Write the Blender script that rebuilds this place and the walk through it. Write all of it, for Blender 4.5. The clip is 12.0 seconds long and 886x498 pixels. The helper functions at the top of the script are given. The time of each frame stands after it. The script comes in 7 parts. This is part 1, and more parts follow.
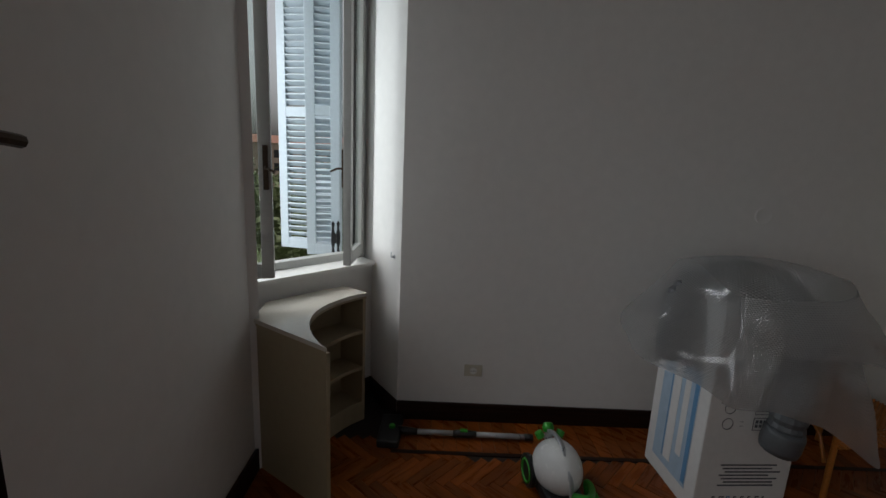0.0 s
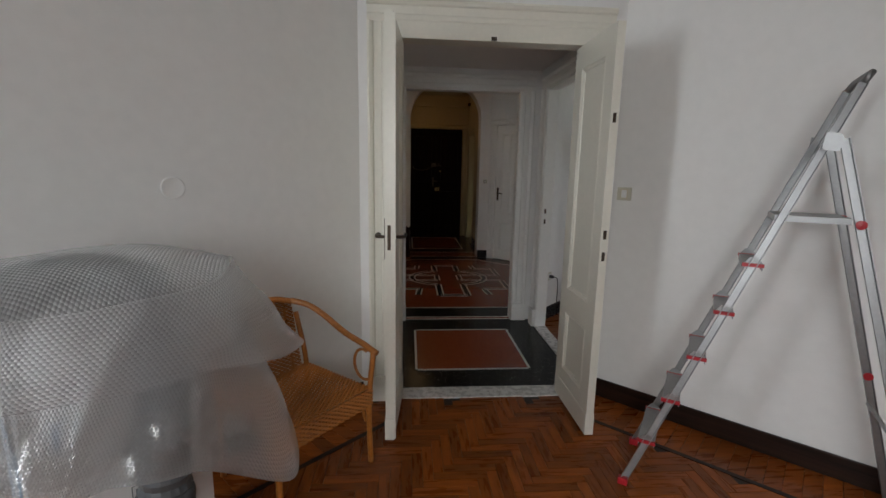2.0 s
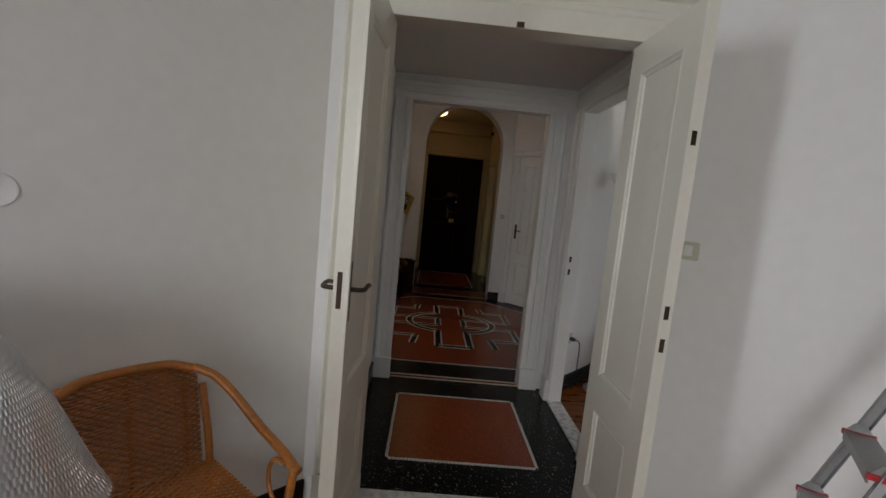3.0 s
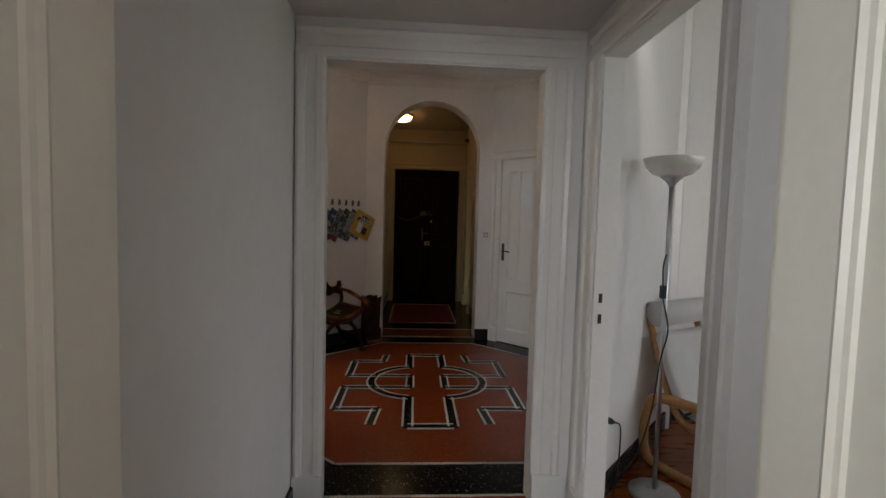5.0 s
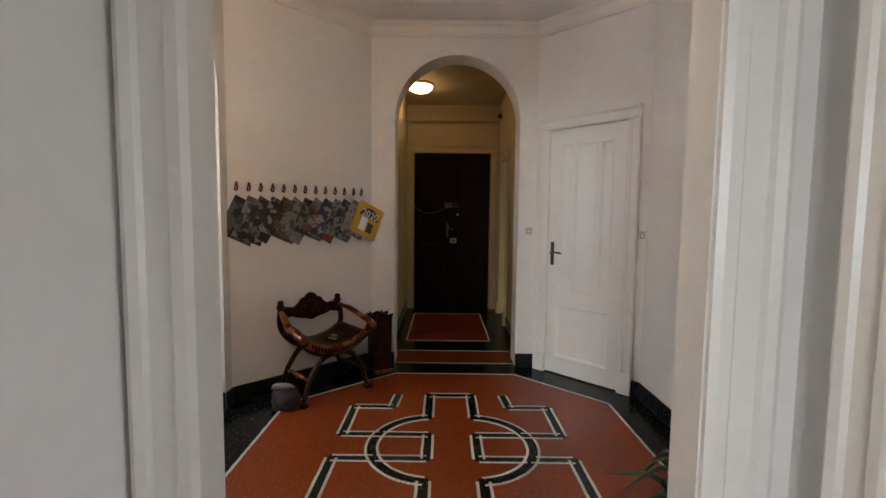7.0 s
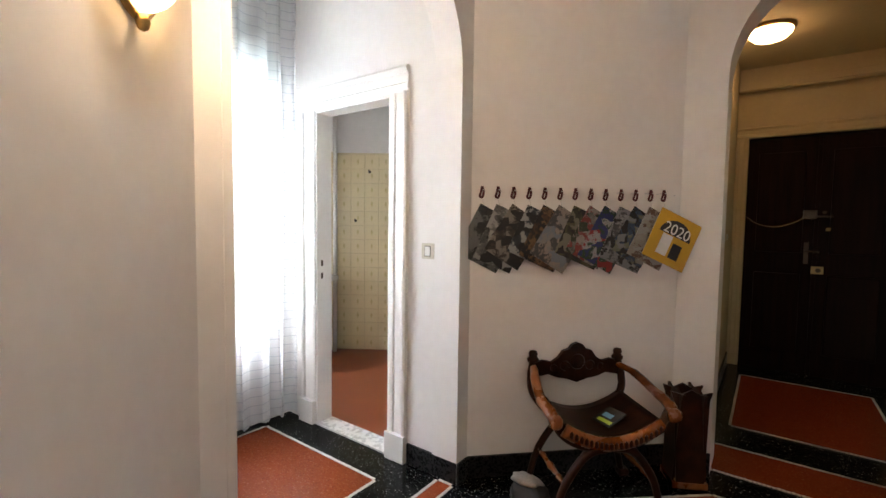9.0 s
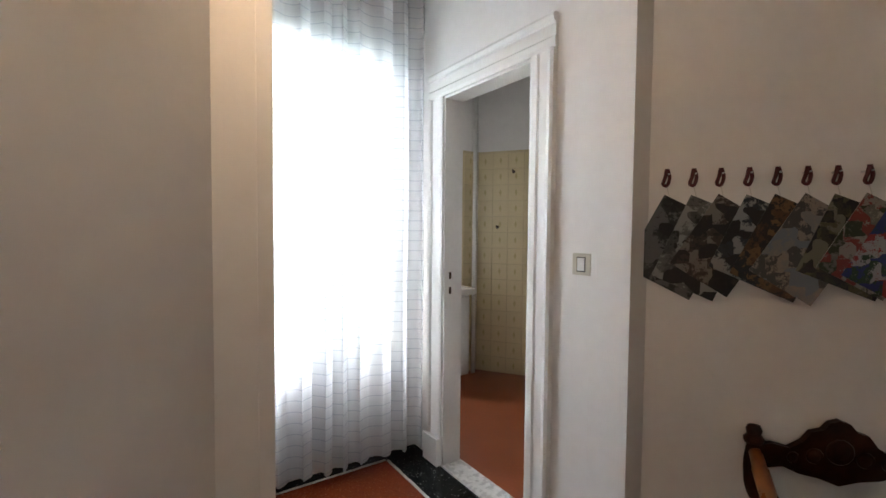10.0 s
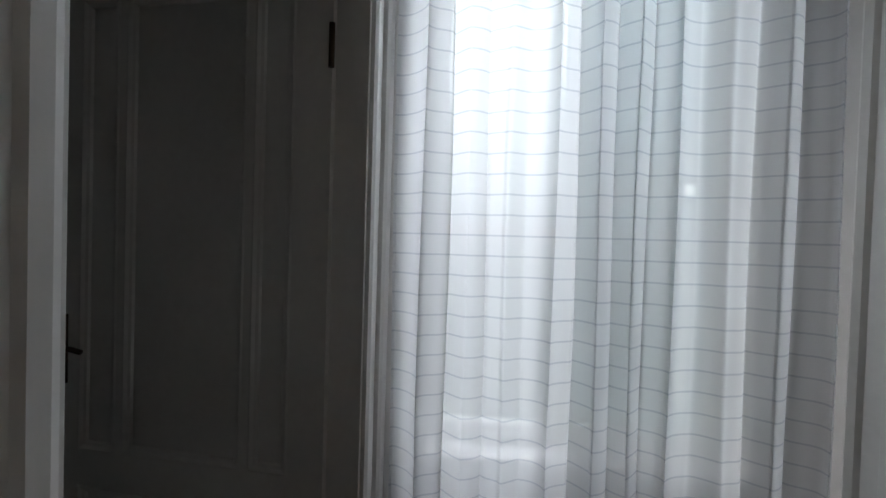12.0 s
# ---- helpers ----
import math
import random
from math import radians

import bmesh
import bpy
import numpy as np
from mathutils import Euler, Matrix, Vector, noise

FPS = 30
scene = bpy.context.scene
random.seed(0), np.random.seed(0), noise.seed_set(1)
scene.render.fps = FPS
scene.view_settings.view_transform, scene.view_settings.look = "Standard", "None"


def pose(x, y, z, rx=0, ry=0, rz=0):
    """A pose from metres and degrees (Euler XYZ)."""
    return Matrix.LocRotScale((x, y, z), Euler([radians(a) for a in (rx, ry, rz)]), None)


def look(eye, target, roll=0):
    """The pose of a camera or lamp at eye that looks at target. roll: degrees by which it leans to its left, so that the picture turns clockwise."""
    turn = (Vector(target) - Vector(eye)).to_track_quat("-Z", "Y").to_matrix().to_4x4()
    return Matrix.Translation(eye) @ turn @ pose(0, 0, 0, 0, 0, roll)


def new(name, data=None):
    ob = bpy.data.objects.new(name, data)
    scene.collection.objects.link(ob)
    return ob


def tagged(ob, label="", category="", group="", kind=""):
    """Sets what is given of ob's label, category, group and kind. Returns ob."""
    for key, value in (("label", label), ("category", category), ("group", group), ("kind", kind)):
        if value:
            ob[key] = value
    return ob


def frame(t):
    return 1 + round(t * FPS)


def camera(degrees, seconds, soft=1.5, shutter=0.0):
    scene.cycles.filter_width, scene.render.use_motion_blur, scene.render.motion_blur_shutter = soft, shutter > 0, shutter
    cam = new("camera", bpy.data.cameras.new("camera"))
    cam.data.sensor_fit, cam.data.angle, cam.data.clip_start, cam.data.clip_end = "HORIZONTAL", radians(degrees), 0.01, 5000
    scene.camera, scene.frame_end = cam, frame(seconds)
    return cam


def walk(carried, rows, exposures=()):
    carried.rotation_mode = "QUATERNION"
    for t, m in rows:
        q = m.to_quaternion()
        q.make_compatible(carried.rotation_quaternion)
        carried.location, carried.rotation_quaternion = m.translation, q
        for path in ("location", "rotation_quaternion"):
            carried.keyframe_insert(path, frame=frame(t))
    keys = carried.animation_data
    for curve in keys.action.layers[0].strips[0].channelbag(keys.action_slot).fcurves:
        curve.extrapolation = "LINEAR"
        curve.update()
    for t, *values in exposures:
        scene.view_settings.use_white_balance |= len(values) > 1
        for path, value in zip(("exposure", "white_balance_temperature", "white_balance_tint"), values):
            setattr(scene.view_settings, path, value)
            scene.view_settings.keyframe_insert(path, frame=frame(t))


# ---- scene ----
cam = camera(89.9, 12.0)
PATH = [
    (0, (-0.148, -2.55, 1.526), (-1.465, -1.099, 1.128), 2.7),
    (0.2, (-0.004, -2.419, 1.508), (-1.193, -0.857, 1.122), 2.9),
    (0.5, (0.156, -2.29, 1.4), (-0.77, -0.556, 1.033), 1.1),
    (0.8, (0.243, -2.13, 1.419), (-0.271, -0.238, 1.025), 1.8),
    (1, (0.257, -2.022, 1.418), (-0.036, -0.08, 1.042), 1.8),
    (1.5, (0.351, -1.799, 1.405), (0.445, 0.152, 0.974), -0.3),
    (2, (0.48, -1.512, 1.392), (0.633, 0.452, 1.045), 1.1),
    (2.5, (0.616, -1.155, 1.358), (0.78, 0.814, 1.044), 1.3),
    (3, (0.651, -0.797, 1.387), (0.722, 1.19, 1.17), 5.6),
    (3.2, (0.686, -0.684, 1.394), (0.762, 1.299, 1.147), 4.6),
    (4.8, (0.861, 0.321, 1.365), (0.965, 2.316, 1.254), 2.4),
    (5, (0.863, 0.444, 1.367), (0.991, 2.437, 1.248), 1.6),
    (5.5, (0.886, 0.751, 1.361), (1.022, 2.74, 1.197), 0.3),
    (6, (0.9, 1.049, 1.349), (0.969, 3.039, 1.161), 1.8),
    (6.5, (0.897, 1.351, 1.361), (0.922, 3.346, 1.226), 1.9),
    (6.7, (0.917, 1.461, 1.365), (0.978, 3.453, 1.208), 1.3),
    (8.3, (0.949, 2.359, 1.365), (0.17, 4.199, 1.283), -0.1),
    (8.4, (0.915, 2.387, 1.377), (0.114, 4.215, 1.244), 0.8),
    (8.5, (0.896, 2.476, 1.37), (0.041, 4.279, 1.231), 0.0),
    (9, (0.707, 2.767, 1.389), (-0.475, 4.375, 1.272), 0.8),
    (9.5, (0.535, 2.978, 1.376), (-0.913, 4.353, 1.263), 1.1),
    (10, (0.337, 3.243, 1.361), (-1.315, 4.366, 1.279), 0.5),
    (10.5, (0.132, 3.437, 1.393), (-1.642, 4.353, 1.265), 1.2),
    (11, (-0.095, 3.715, 1.368), (-2.052, 4.125, 1.25), 1.2),
    (11.5, (-0.418, 3.754, 1.338), (-2.416, 3.81, 1.303), 1.5),
    (12, (-0.67, 3.761, 1.341), (-2.655, 3.521, 1.303), 1.7),
]
walk(cam, [(t, look(eye, target, roll)) for t, eye, target, roll in PATH],
     [(0, -0.05), (0.2, 0.38), (0.5, 1.1), (1.0, 1.6), (3.2, 1.8), (4.8, 2.35), (5.5, 2.45), (6.7, 3.25), (8.3, 3.85), (9.5, 3.8), (10.0, 2.95), (10.5, 1.65), (11.0, 1.1), (11.5, 1.15), (12.0, 0.65)])

# ---- world and large lights ----
world = bpy.data.worlds.new("sky")
scene.world = world
world.use_nodes = True
wn = world.node_tree
sky = wn.nodes.new("ShaderNodeTexSky")
sky.sky_type, sky.sun_disc = "NISHITA", False
sky.sun_elevation, sky.sun_rotation = radians(50), radians(200)
sky.air_density, sky.dust_density, sky.ozone_density = 1.0, 6.0, 1.0
pale = wn.nodes.new("ShaderNodeHueSaturation")
pale.inputs["Saturation"].default_value = 0.22
wn.links.new(sky.outputs[0], pale.inputs["Color"])
wn.links.new(pale.outputs[0], wn.nodes["Background"].inputs[0])
wn.nodes["Background"].inputs[1].default_value = 0.15


def area_lamp(name, m, w, h, power, colour):
    data = bpy.data.lights.new(name, "AREA")
    data.shape, data.size, data.size_y, data.energy, data.color = "RECTANGLE", w, h, power, colour
    lamp = new(name, data)
    lamp.matrix_world = m
    return lamp


def point_lamp(name, x, y, z, power, colour, radius=0.05):
    data = bpy.data.lights.new(name, "POINT")
    data.energy, data.color, data.shadow_soft_size = power, colour, radius
    lamp = new(name, data)
    lamp.location = (x, y, z)
    return lamp


DAY = (0.88, 0.94, 1.0)
WARM = (1.0, 0.76, 0.56)
# daylight in the window openings, a fill added in the windowless side room, and the two lit lamps of the hall
area_lamp("daylight_room_window", look((-2.95, -1.95, 1.75), (-1.2, -0.9, 1.0)), 0.7, 1.7, 22, DAY)
area_lamp("daylight_alcove_window", look((-3.1, 3.98, 2.75), (-1.9, 4.0, 1.3)), 1.6, 1.6, 80, (0.86, 0.905, 1.0))
area_lamp("daylight_living_window", look((4.6, 1.4, 1.6), (2.6, 2.9, 1.0)), 1.4, 1.6, 2.0, (0.76, 0.88, 1.0))
area_lamp("daylight_left_window", look((-0.32, -3.84, 1.65), (2.0, -2.1, 0.3)), 1.05, 1.6, 13.5, DAY)
area_lamp("daylight_bath_window", look((-3.2, 5.08, 1.65), (-2.3, 5.5, 1.2)), 0.3, 0.6, 3.4, DAY)
area_lamp("fill_side_room", look((2.6, 7.5, 1.6), (1.7, 7.5, 1.4)), 0.6, 1.4, 0.10, DAY)
point_lamp("sconce_bulb", -0.285, 3.195, 1.985, 3.6, WARM, 0.035)
point_lamp("corridor_bulb", 0.64, 7.1, 2.78, 0.085, WARM, 0.07)
sun = new("sun", bpy.data.lights.new("sun", "SUN"))
sun.data.energy, sun.data.angle, sun.data.color = 0.8, radians(14), (1.0, 0.96, 0.9)
sun.matrix_world = pose(0, 0, 6, 40, 0, 200)


# ---- materials ----
def nodes_of(name, rough=0.6, metal=0.0, spec=0.5):
    m = bpy.data.materials.new(name)
    m.use_nodes = True
    n, l = m.node_tree.nodes, m.node_tree.links
    b = n["Principled BSDF"]
    b.inputs["Roughness"].default_value, b.inputs["Metallic"].default_value = rough, metal
    b.inputs["Specular IOR Level"].default_value = spec
    return m, n, l, b


def noise_tex(n, l, scale, detail=3.0, vec=None, rough=0.5):
    t = n.new("ShaderNodeTexNoise")
    t.inputs["Scale"].default_value, t.inputs["Detail"].default_value = scale, detail
    t.inputs["Roughness"].default_value = rough
    if vec is not None:
        l.new(vec, t.inputs["Vector"])
    return t.outputs[0]


def ramp_of(n, l, fac, stops):
    r = n.new("ShaderNodeValToRGB")
    els = r.color_ramp.elements
    while len(els) < len(stops):
        els.new(0.5)
    for e, (p, c) in zip(els, stops):
        e.position, e.color = p, (*c, 1)
    l.new(fac, r.inputs[0])
    return r.outputs[0]


def bump_of(n, l, b, height, strength, dist=0.01):
    bp = n.new("ShaderNodeBump")
    bp.inputs["Strength"].default_value, bp.inputs["Distance"].default_value = strength, dist
    l.new(height, bp.inputs["Height"])
    l.new(bp.outputs[0], b.inputs["Normal"])


def shade(c, k):
    return tuple(min(1, v * k) for v in c)


def material(name, base, rough=0.6, metal=0.0, vary=0.08, scale=6.0, bump=0.0, bump_scale=60.0, spec=0.5, marks=0.0):
    """A surface with tone variation at two scales, fine relief, uneven gloss and, with marks, scattered scuffs."""
    m, n, l, b = nodes_of(name, rough, metal, spec)
    co = n.new("ShaderNodeTexCoord").outputs["Object"]
    big, small = noise_tex(n, l, scale * 0.25, 3, co), noise_tex(n, l, scale * 6, 4, co)
    mid = n.new("ShaderNodeMath")
    mid.operation = "ADD"
    l.new(big, mid.inputs[0]), l.new(small, mid.inputs[1])
    half = n.new("ShaderNodeMath")
    half.operation, half.inputs[1].default_value = "MULTIPLY", 0.5
    l.new(mid.outputs[0], half.inputs[0])
    col = ramp_of(n, l, half.outputs[0], [(0.32, shade(base, 1 - vary)), (0.68, shade(base, 1 + vary))])
    if marks:
        spot = noise_tex(n, l, scale * 2.2, 6, co, 0.7)
        mask = ramp_of(n, l, spot, [(0.66, (0, 0, 0)), (0.74, (marks, marks, marks))])
        mix = n.new("ShaderNodeMix")
        mix.data_type = "RGBA"
        l.new(mask, mix.inputs[0]), l.new(col, mix.inputs[6])
        mix.inputs[7].default_value = (*shade(base, 0.55), 1)
        col = mix.outputs[2]
    l.new(col, b.inputs["Base Color"])
    gloss = n.new("ShaderNodeMapRange")
    gloss.inputs[3].default_value, gloss.inputs[4].default_value = max(0.02, rough - 0.09), min(1, rough + 0.09)
    l.new(small, gloss.inputs[0]), l.new(gloss.outputs[0], b.inputs["Roughness"])
    if bump:
        bump_of(n, l, b, noise_tex(n, l, bump_scale, 5, co), bump)
    return m


def terrazzo(name, ground, chips, scale, rough, spec=0.5):
    """Stone chips of several tones set in a coloured ground, polished."""
    m, n, l, b = nodes_of(name, rough, 0.0, spec)
    co = n.new("ShaderNodeTexCoord").outputs["Object"]
    v = n.new("ShaderNodeTexVoronoi")
    v.inputs["Scale"].default_value = scale
    l.new(co, v.inputs["Vector"])
    sep = n.new("ShaderNodeSeparateColor")
    l.new(v.outputs["Color"], sep.inputs[0])
    chip = ramp_of(n, l, sep.outputs[0], chips)
    near = ramp_of(n, l, v.outputs["Distance"], [(0.35, (1, 1, 1)), (0.5, (0, 0, 0))])
    mix = n.new("ShaderNodeMix")
    mix.data_type = "RGBA"
    l.new(near, mix.inputs[0])
    mix.inputs[6].default_value = (*ground, 1)
    l.new(chip, mix.inputs[7])
    worn = n.new("ShaderNodeMix")
    worn.data_type, worn.blend_type = "RGBA", "MULTIPLY"
    worn.inputs[0].default_value = 1
    l.new(mix.outputs[2], worn.inputs[6])
    l.new(ramp_of(n, l, noise_tex(n, l, 2.2, 5, co), [(0.25, (0.97, 0.97, 0.97)), (0.75, (1.02, 1.02, 1.02))]), worn.inputs[7])
    l.new(worn.outputs[2], b.inputs["Base Color"])
    gl = n.new("ShaderNodeMapRange")
    gl.inputs[3].default_value, gl.inputs[4].default_value = rough - 0.01, rough + 0.02
    l.new(noise_tex(n, l, 9, 5, co), gl.inputs[0]), l.new(gl.outputs[0], b.inputs["Roughness"])
    return m


def wood(name, dark, light, rough=0.35, grain=(3, 45, 45), by_object=0.0, bump=0.05, spec=0.5):
    """Streaked grain along the piece's x; by_object: how far each piece's tone wanders."""
    m, n, l, b = nodes_of(name, rough, 0.0, spec)
    tc = n.new("ShaderNodeTexCoord")
    mp = n.new("ShaderNodeMapping")
    mp.inputs["Scale"].default_value = grain
    l.new(tc.outputs["Object"], mp.inputs[0])
    info = n.new("ShaderNodeObjectInfo")
    geo = n.new("ShaderNodeNewGeometry")
    rnd = n.new("ShaderNodeMath")
    rnd.operation = "ADD"
    l.new(info.outputs["Random"], rnd.inputs[0]), l.new(geo.outputs["Random Per Island"], rnd.inputs[1])
    frac = n.new("ShaderNodeMath")
    frac.operation = "FRACT"
    l.new(rnd.outputs[0], frac.inputs[0])
    shift = n.new("ShaderNodeVectorMath")
    shift.operation = "MULTIPLY_ADD"
    l.new(frac.outputs[0], shift.inputs[0])
    shift.inputs[1].default_value = (37, 19, 11) if by_object else (0, 0, 0)
    l.new(mp.outputs[0], shift.inputs[2])
    g = noise_tex(n, l, 1.0, 5, shift.outputs[0], 0.6)
    col = ramp_of(n, l, g, [(0.3, dark), (0.7, light)])
    if by_object:
        mix = n.new("ShaderNodeMix")
        mix.data_type, mix.blend_type = "RGBA", "MULTIPLY"
        mix.inputs[0].default_value = 1
        l.new(col, mix.inputs[6])
        l.new(ramp_of(n, l, frac.outputs[0], [(0.0, (1 - by_object,) * 3), (1.0, (1.0, 1.0, 1.0))]), mix.inputs[7])
        col = mix.outputs[2]
    l.new(col, b.inputs["Base Color"])
    gl = n.new("ShaderNodeMapRange")
    gl.inputs[3].default_value, gl.inputs[4].default_value = rough - 0.08, rough + 0.12
    l.new(g, gl.inputs[0]), l.new(gl.outputs[0], b.inputs["Roughness"])
    if bump:
        bump_of(n, l, b, g, bump, 0.004)
    return m


PLASTER = material("wall_plaster", (0.77, 0.755, 0.735), 0.88, vary=0.035, scale=3, bump=0.10, bump_scale=14, marks=0.06)
CEIL = material("ceiling_plaster", (0.74, 0.72, 0.70), 0.9, vary=0.03, bump=0.08)
# corridor walls, ceiling and trim all share this one dull yellow
YELLOWP = material("corridor_dull_yellow", (0.44, 0.35, 0.22), 0.8, vary=0.06, bump=0.1, bump_scale=20)
CREAM = material("cream_gloss_paint", (0.72, 0.69, 0.60), 0.36, vary=0.04, scale=7, bump=0.07, bump_scale=18, marks=0.10)
WHITEP = material("white_gloss_paint", (0.76, 0.75, 0.72), 0.34, vary=0.04, scale=7, bump=0.07, bump_scale=18, marks=0.10)
GREYP = material("grey_window_paint", (0.42, 0.42, 0.40), 0.45, vary=0.06, scale=9, bump=0.08, bump_scale=30, marks=0.2)
SHUTP = material("blue_grey_shutter_paint", (0.46, 0.53, 0.58), 0.5, vary=0.06, scale=9, bump=0.05, marks=0.1)
BLACKB = material("black_baseboard_stone", (0.013, 0.013, 0.014), 0.28, vary=0.4, scale=12, spec=0.25)
DARKB = wood("dark_baseboard_wood", (0.008, 0.004, 0.003), (0.03, 0.014, 0.009), 0.35, (2, 2, 60), spec=0.2)
MARBLE = material("white_veined_marble", (0.60, 0.59, 0.57), 0.28, vary=0.28, scale=5, bump=0.02)
REDT = terrazzo("red_terrazzo", (0.20, 0.036, 0.010), [(0.0, (0.135, 0.021, 0.006)), (0.5, (0.215, 0.040, 0.012)), (0.86, (0.26, 0.058, 0.018)), (0.95, (0.31, 0.10, 0.045))], 150, 0.26, 0.32)
BLACKT = terrazzo("black_terrazzo", (0.004, 0.0045, 0.0045), [(0.0, (0.003, 0.0033, 0.0033)), (0.72, (0.010, 0.012, 0.011)), (0.92, (0.06, 0.065, 0.06)), (0.98, (0.28, 0.28, 0.26))], 130, 0.20, 0.12)
GREENT = terrazzo("dark_green_band", (0.014, 0.018, 0.015), [(0.0, (0.01, 0.013, 0.011)), (0.9, (0.03, 0.04, 0.034)), (1.0, (0.09, 0.1, 0.09))], 160, 0.25, 0.2)
WHITET = material("white_marble_tesserae", (0.52, 0.49, 0.43), 0.35, vary=0.12, scale=30)
PARQ = wood("parquet_oak", (0.17, 0.037, 0.005), (0.36, 0.096, 0.014), 0.27, (5, 36, 36), 0.45, 0.03, 0.2)
PARQY = wood("parquet_oak_cross", (0.17, 0.037, 0.005), (0.36, 0.096, 0.014), 0.27, (36, 5, 36), 0.45, 0.03, 0.2)
JOINT = material("dark_joint", (0.012, 0.006, 0.004), 0.7, vary=0.2)
WALNUT = wood("carved_walnut", (0.009, 0.0025, 0.0012), (0.036, 0.010, 0.0035), 0.36, (10, 40, 10), 0, 0.06, 0.14)
# lighter walnut for arms, scrolls, seat lip, stretchers and the stand's plinth
WALNUTL = wood("lighter_walnut", (0.035, 0.008, 0.002), (0.25, 0.075, 0.014), 0.25, (7, 5, 7), 0, 0.04)
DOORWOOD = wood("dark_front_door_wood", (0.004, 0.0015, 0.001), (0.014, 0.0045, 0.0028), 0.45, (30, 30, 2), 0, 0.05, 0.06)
BEECH = wood("bent_beech", (0.36, 0.17, 0.055), (0.52, 0.28, 0.10), 0.35, (4, 40, 40), 0, 0.03)
# shelf sides and boards are darker than the glossy top board
SHELFP = material("darker_ivory_veneer", (0.38, 0.31, 0.20), 0.42, vary=0.06, scale=6, bump=0.03, marks=0.12)
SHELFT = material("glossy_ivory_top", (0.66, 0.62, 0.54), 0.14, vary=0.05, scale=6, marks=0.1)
RATTAN = material("honey_rattan", (0.38, 0.135, 0.024), 0.36, vary=0.35, scale=14, bump=0.1, bump_scale=90)
METAL = material("worn_aluminium", (0.31, 0.31, 0.31), 0.42, 0.85, vary=0.12, scale=10, bump=0.05, marks=0.25)
STEEL = material("brushed_steel", (0.55, 0.56, 0.58), 0.3, 1.0, vary=0.08, scale=20)
BRONZE = material("dark_bronze", (0.07, 0.05, 0.035), 0.35, 0.85, vary=0.3, scale=30)
BRASS = material("old_brass", (0.35, 0.24, 0.10), 0.35, 0.9, vary=0.2, scale=30)
REDP = material("red_plastic", (0.40, 0.012, 0.02), 0.4, vary=0.1)
BLACKP = material("black_plastic", (0.012, 0.012, 0.013), 0.4, vary=0.2)
GREYHOSE = material("grey_duct_plastic", (0.075, 0.08, 0.085), 0.45, vary=0.12, scale=10)
GREENP = material("green_plastic", (0.03, 0.30, 0.025), 0.35, vary=0.1)
WHITEPL = material("white_plastic", (0.72, 0.72, 0.70), 0.25, vary=0.04)
SILVERP = material("silver_plastic", (0.42, 0.43, 0.44), 0.3, 0.4, vary=0.06)
CARD = material("white_printed_cardboard", (0.62, 0.61, 0.59), 0.7, vary=0.06, scale=5, bump=0.05, bump_scale=25, marks=0.12)
INK = material("grey_print_ink", (0.10, 0.10, 0.11), 0.8, vary=0.2)
BLUEINK = material("pale_blue_print", (0.34, 0.44, 0.54), 0.7, vary=0.12, scale=3)
BLUED = material("blue_print", (0.10, 0.24, 0.42), 0.7, vary=0.1)
OFFWHITE = material("offwhite_plastic", (0.52, 0.49, 0.40), 0.35, vary=0.05)
CUSHION = material("light_grey_cotton", (0.52, 0.51, 0.50), 0.95, vary=0.08, scale=20, bump=0.25, bump_scale=260)
GREYSTUFF = material("grey_felt_bag", (0.26, 0.24, 0.22), 0.95, vary=0.25, scale=14, bump=0.3, bump_scale=90)
DARKSTUFF = material("dark_canvas", (0.02, 0.017, 0.015), 0.9, vary=0.3, scale=14, bump=0.3)
LEAF = material("dark_green_leaf", (0.02, 0.05, 0.018), 0.45, vary=0.3, scale=20)
SOIL = material("black_flowerpot", (0.012, 0.011, 0.010), 0.5, vary=0.3)
BATHT = material("ivory_wall_tile", (0.67, 0.57, 0.36), 0.13, vary=0.05, scale=12, marks=0.15)
BATHF = material("terracotta_bath_floor", (0.24, 0.06, 0.022), 0.35, vary=0.15, scale=12)
GROUT = material("pale_grout", (0.56, 0.47, 0.31), 0.9, vary=0.1)
STRING = material("dark_red_cord", (0.07, 0.012, 0.016), 0.8, vary=0.2)


def glass(name, tint=(0.9, 0.95, 0.93)):
    m = bpy.data.materials.new(name)
    m.use_nodes = True
    n, l = m.node_tree.nodes, m.node_tree.links
    n.remove(n["Principled BSDF"])
    out = n["Material Output"]
    tr, gl, mix, fr = n.new("ShaderNodeBsdfTransparent"), n.new("ShaderNodeBsdfGlossy"), n.new("ShaderNodeMixShader"), n.new("ShaderNodeFresnel")
    tr.inputs[0].default_value = (*tint, 1)
    gl.inputs["Roughness"].default_value = 0.03
    l.new(fr.outputs[0], mix.inputs[0]), l.new(tr.outputs[0], mix.inputs[1]), l.new(gl.outputs[0], mix.inputs[2])
    l.new(mix.outputs[0], out.inputs[0])
    return m


GLASS = glass("window_glass")


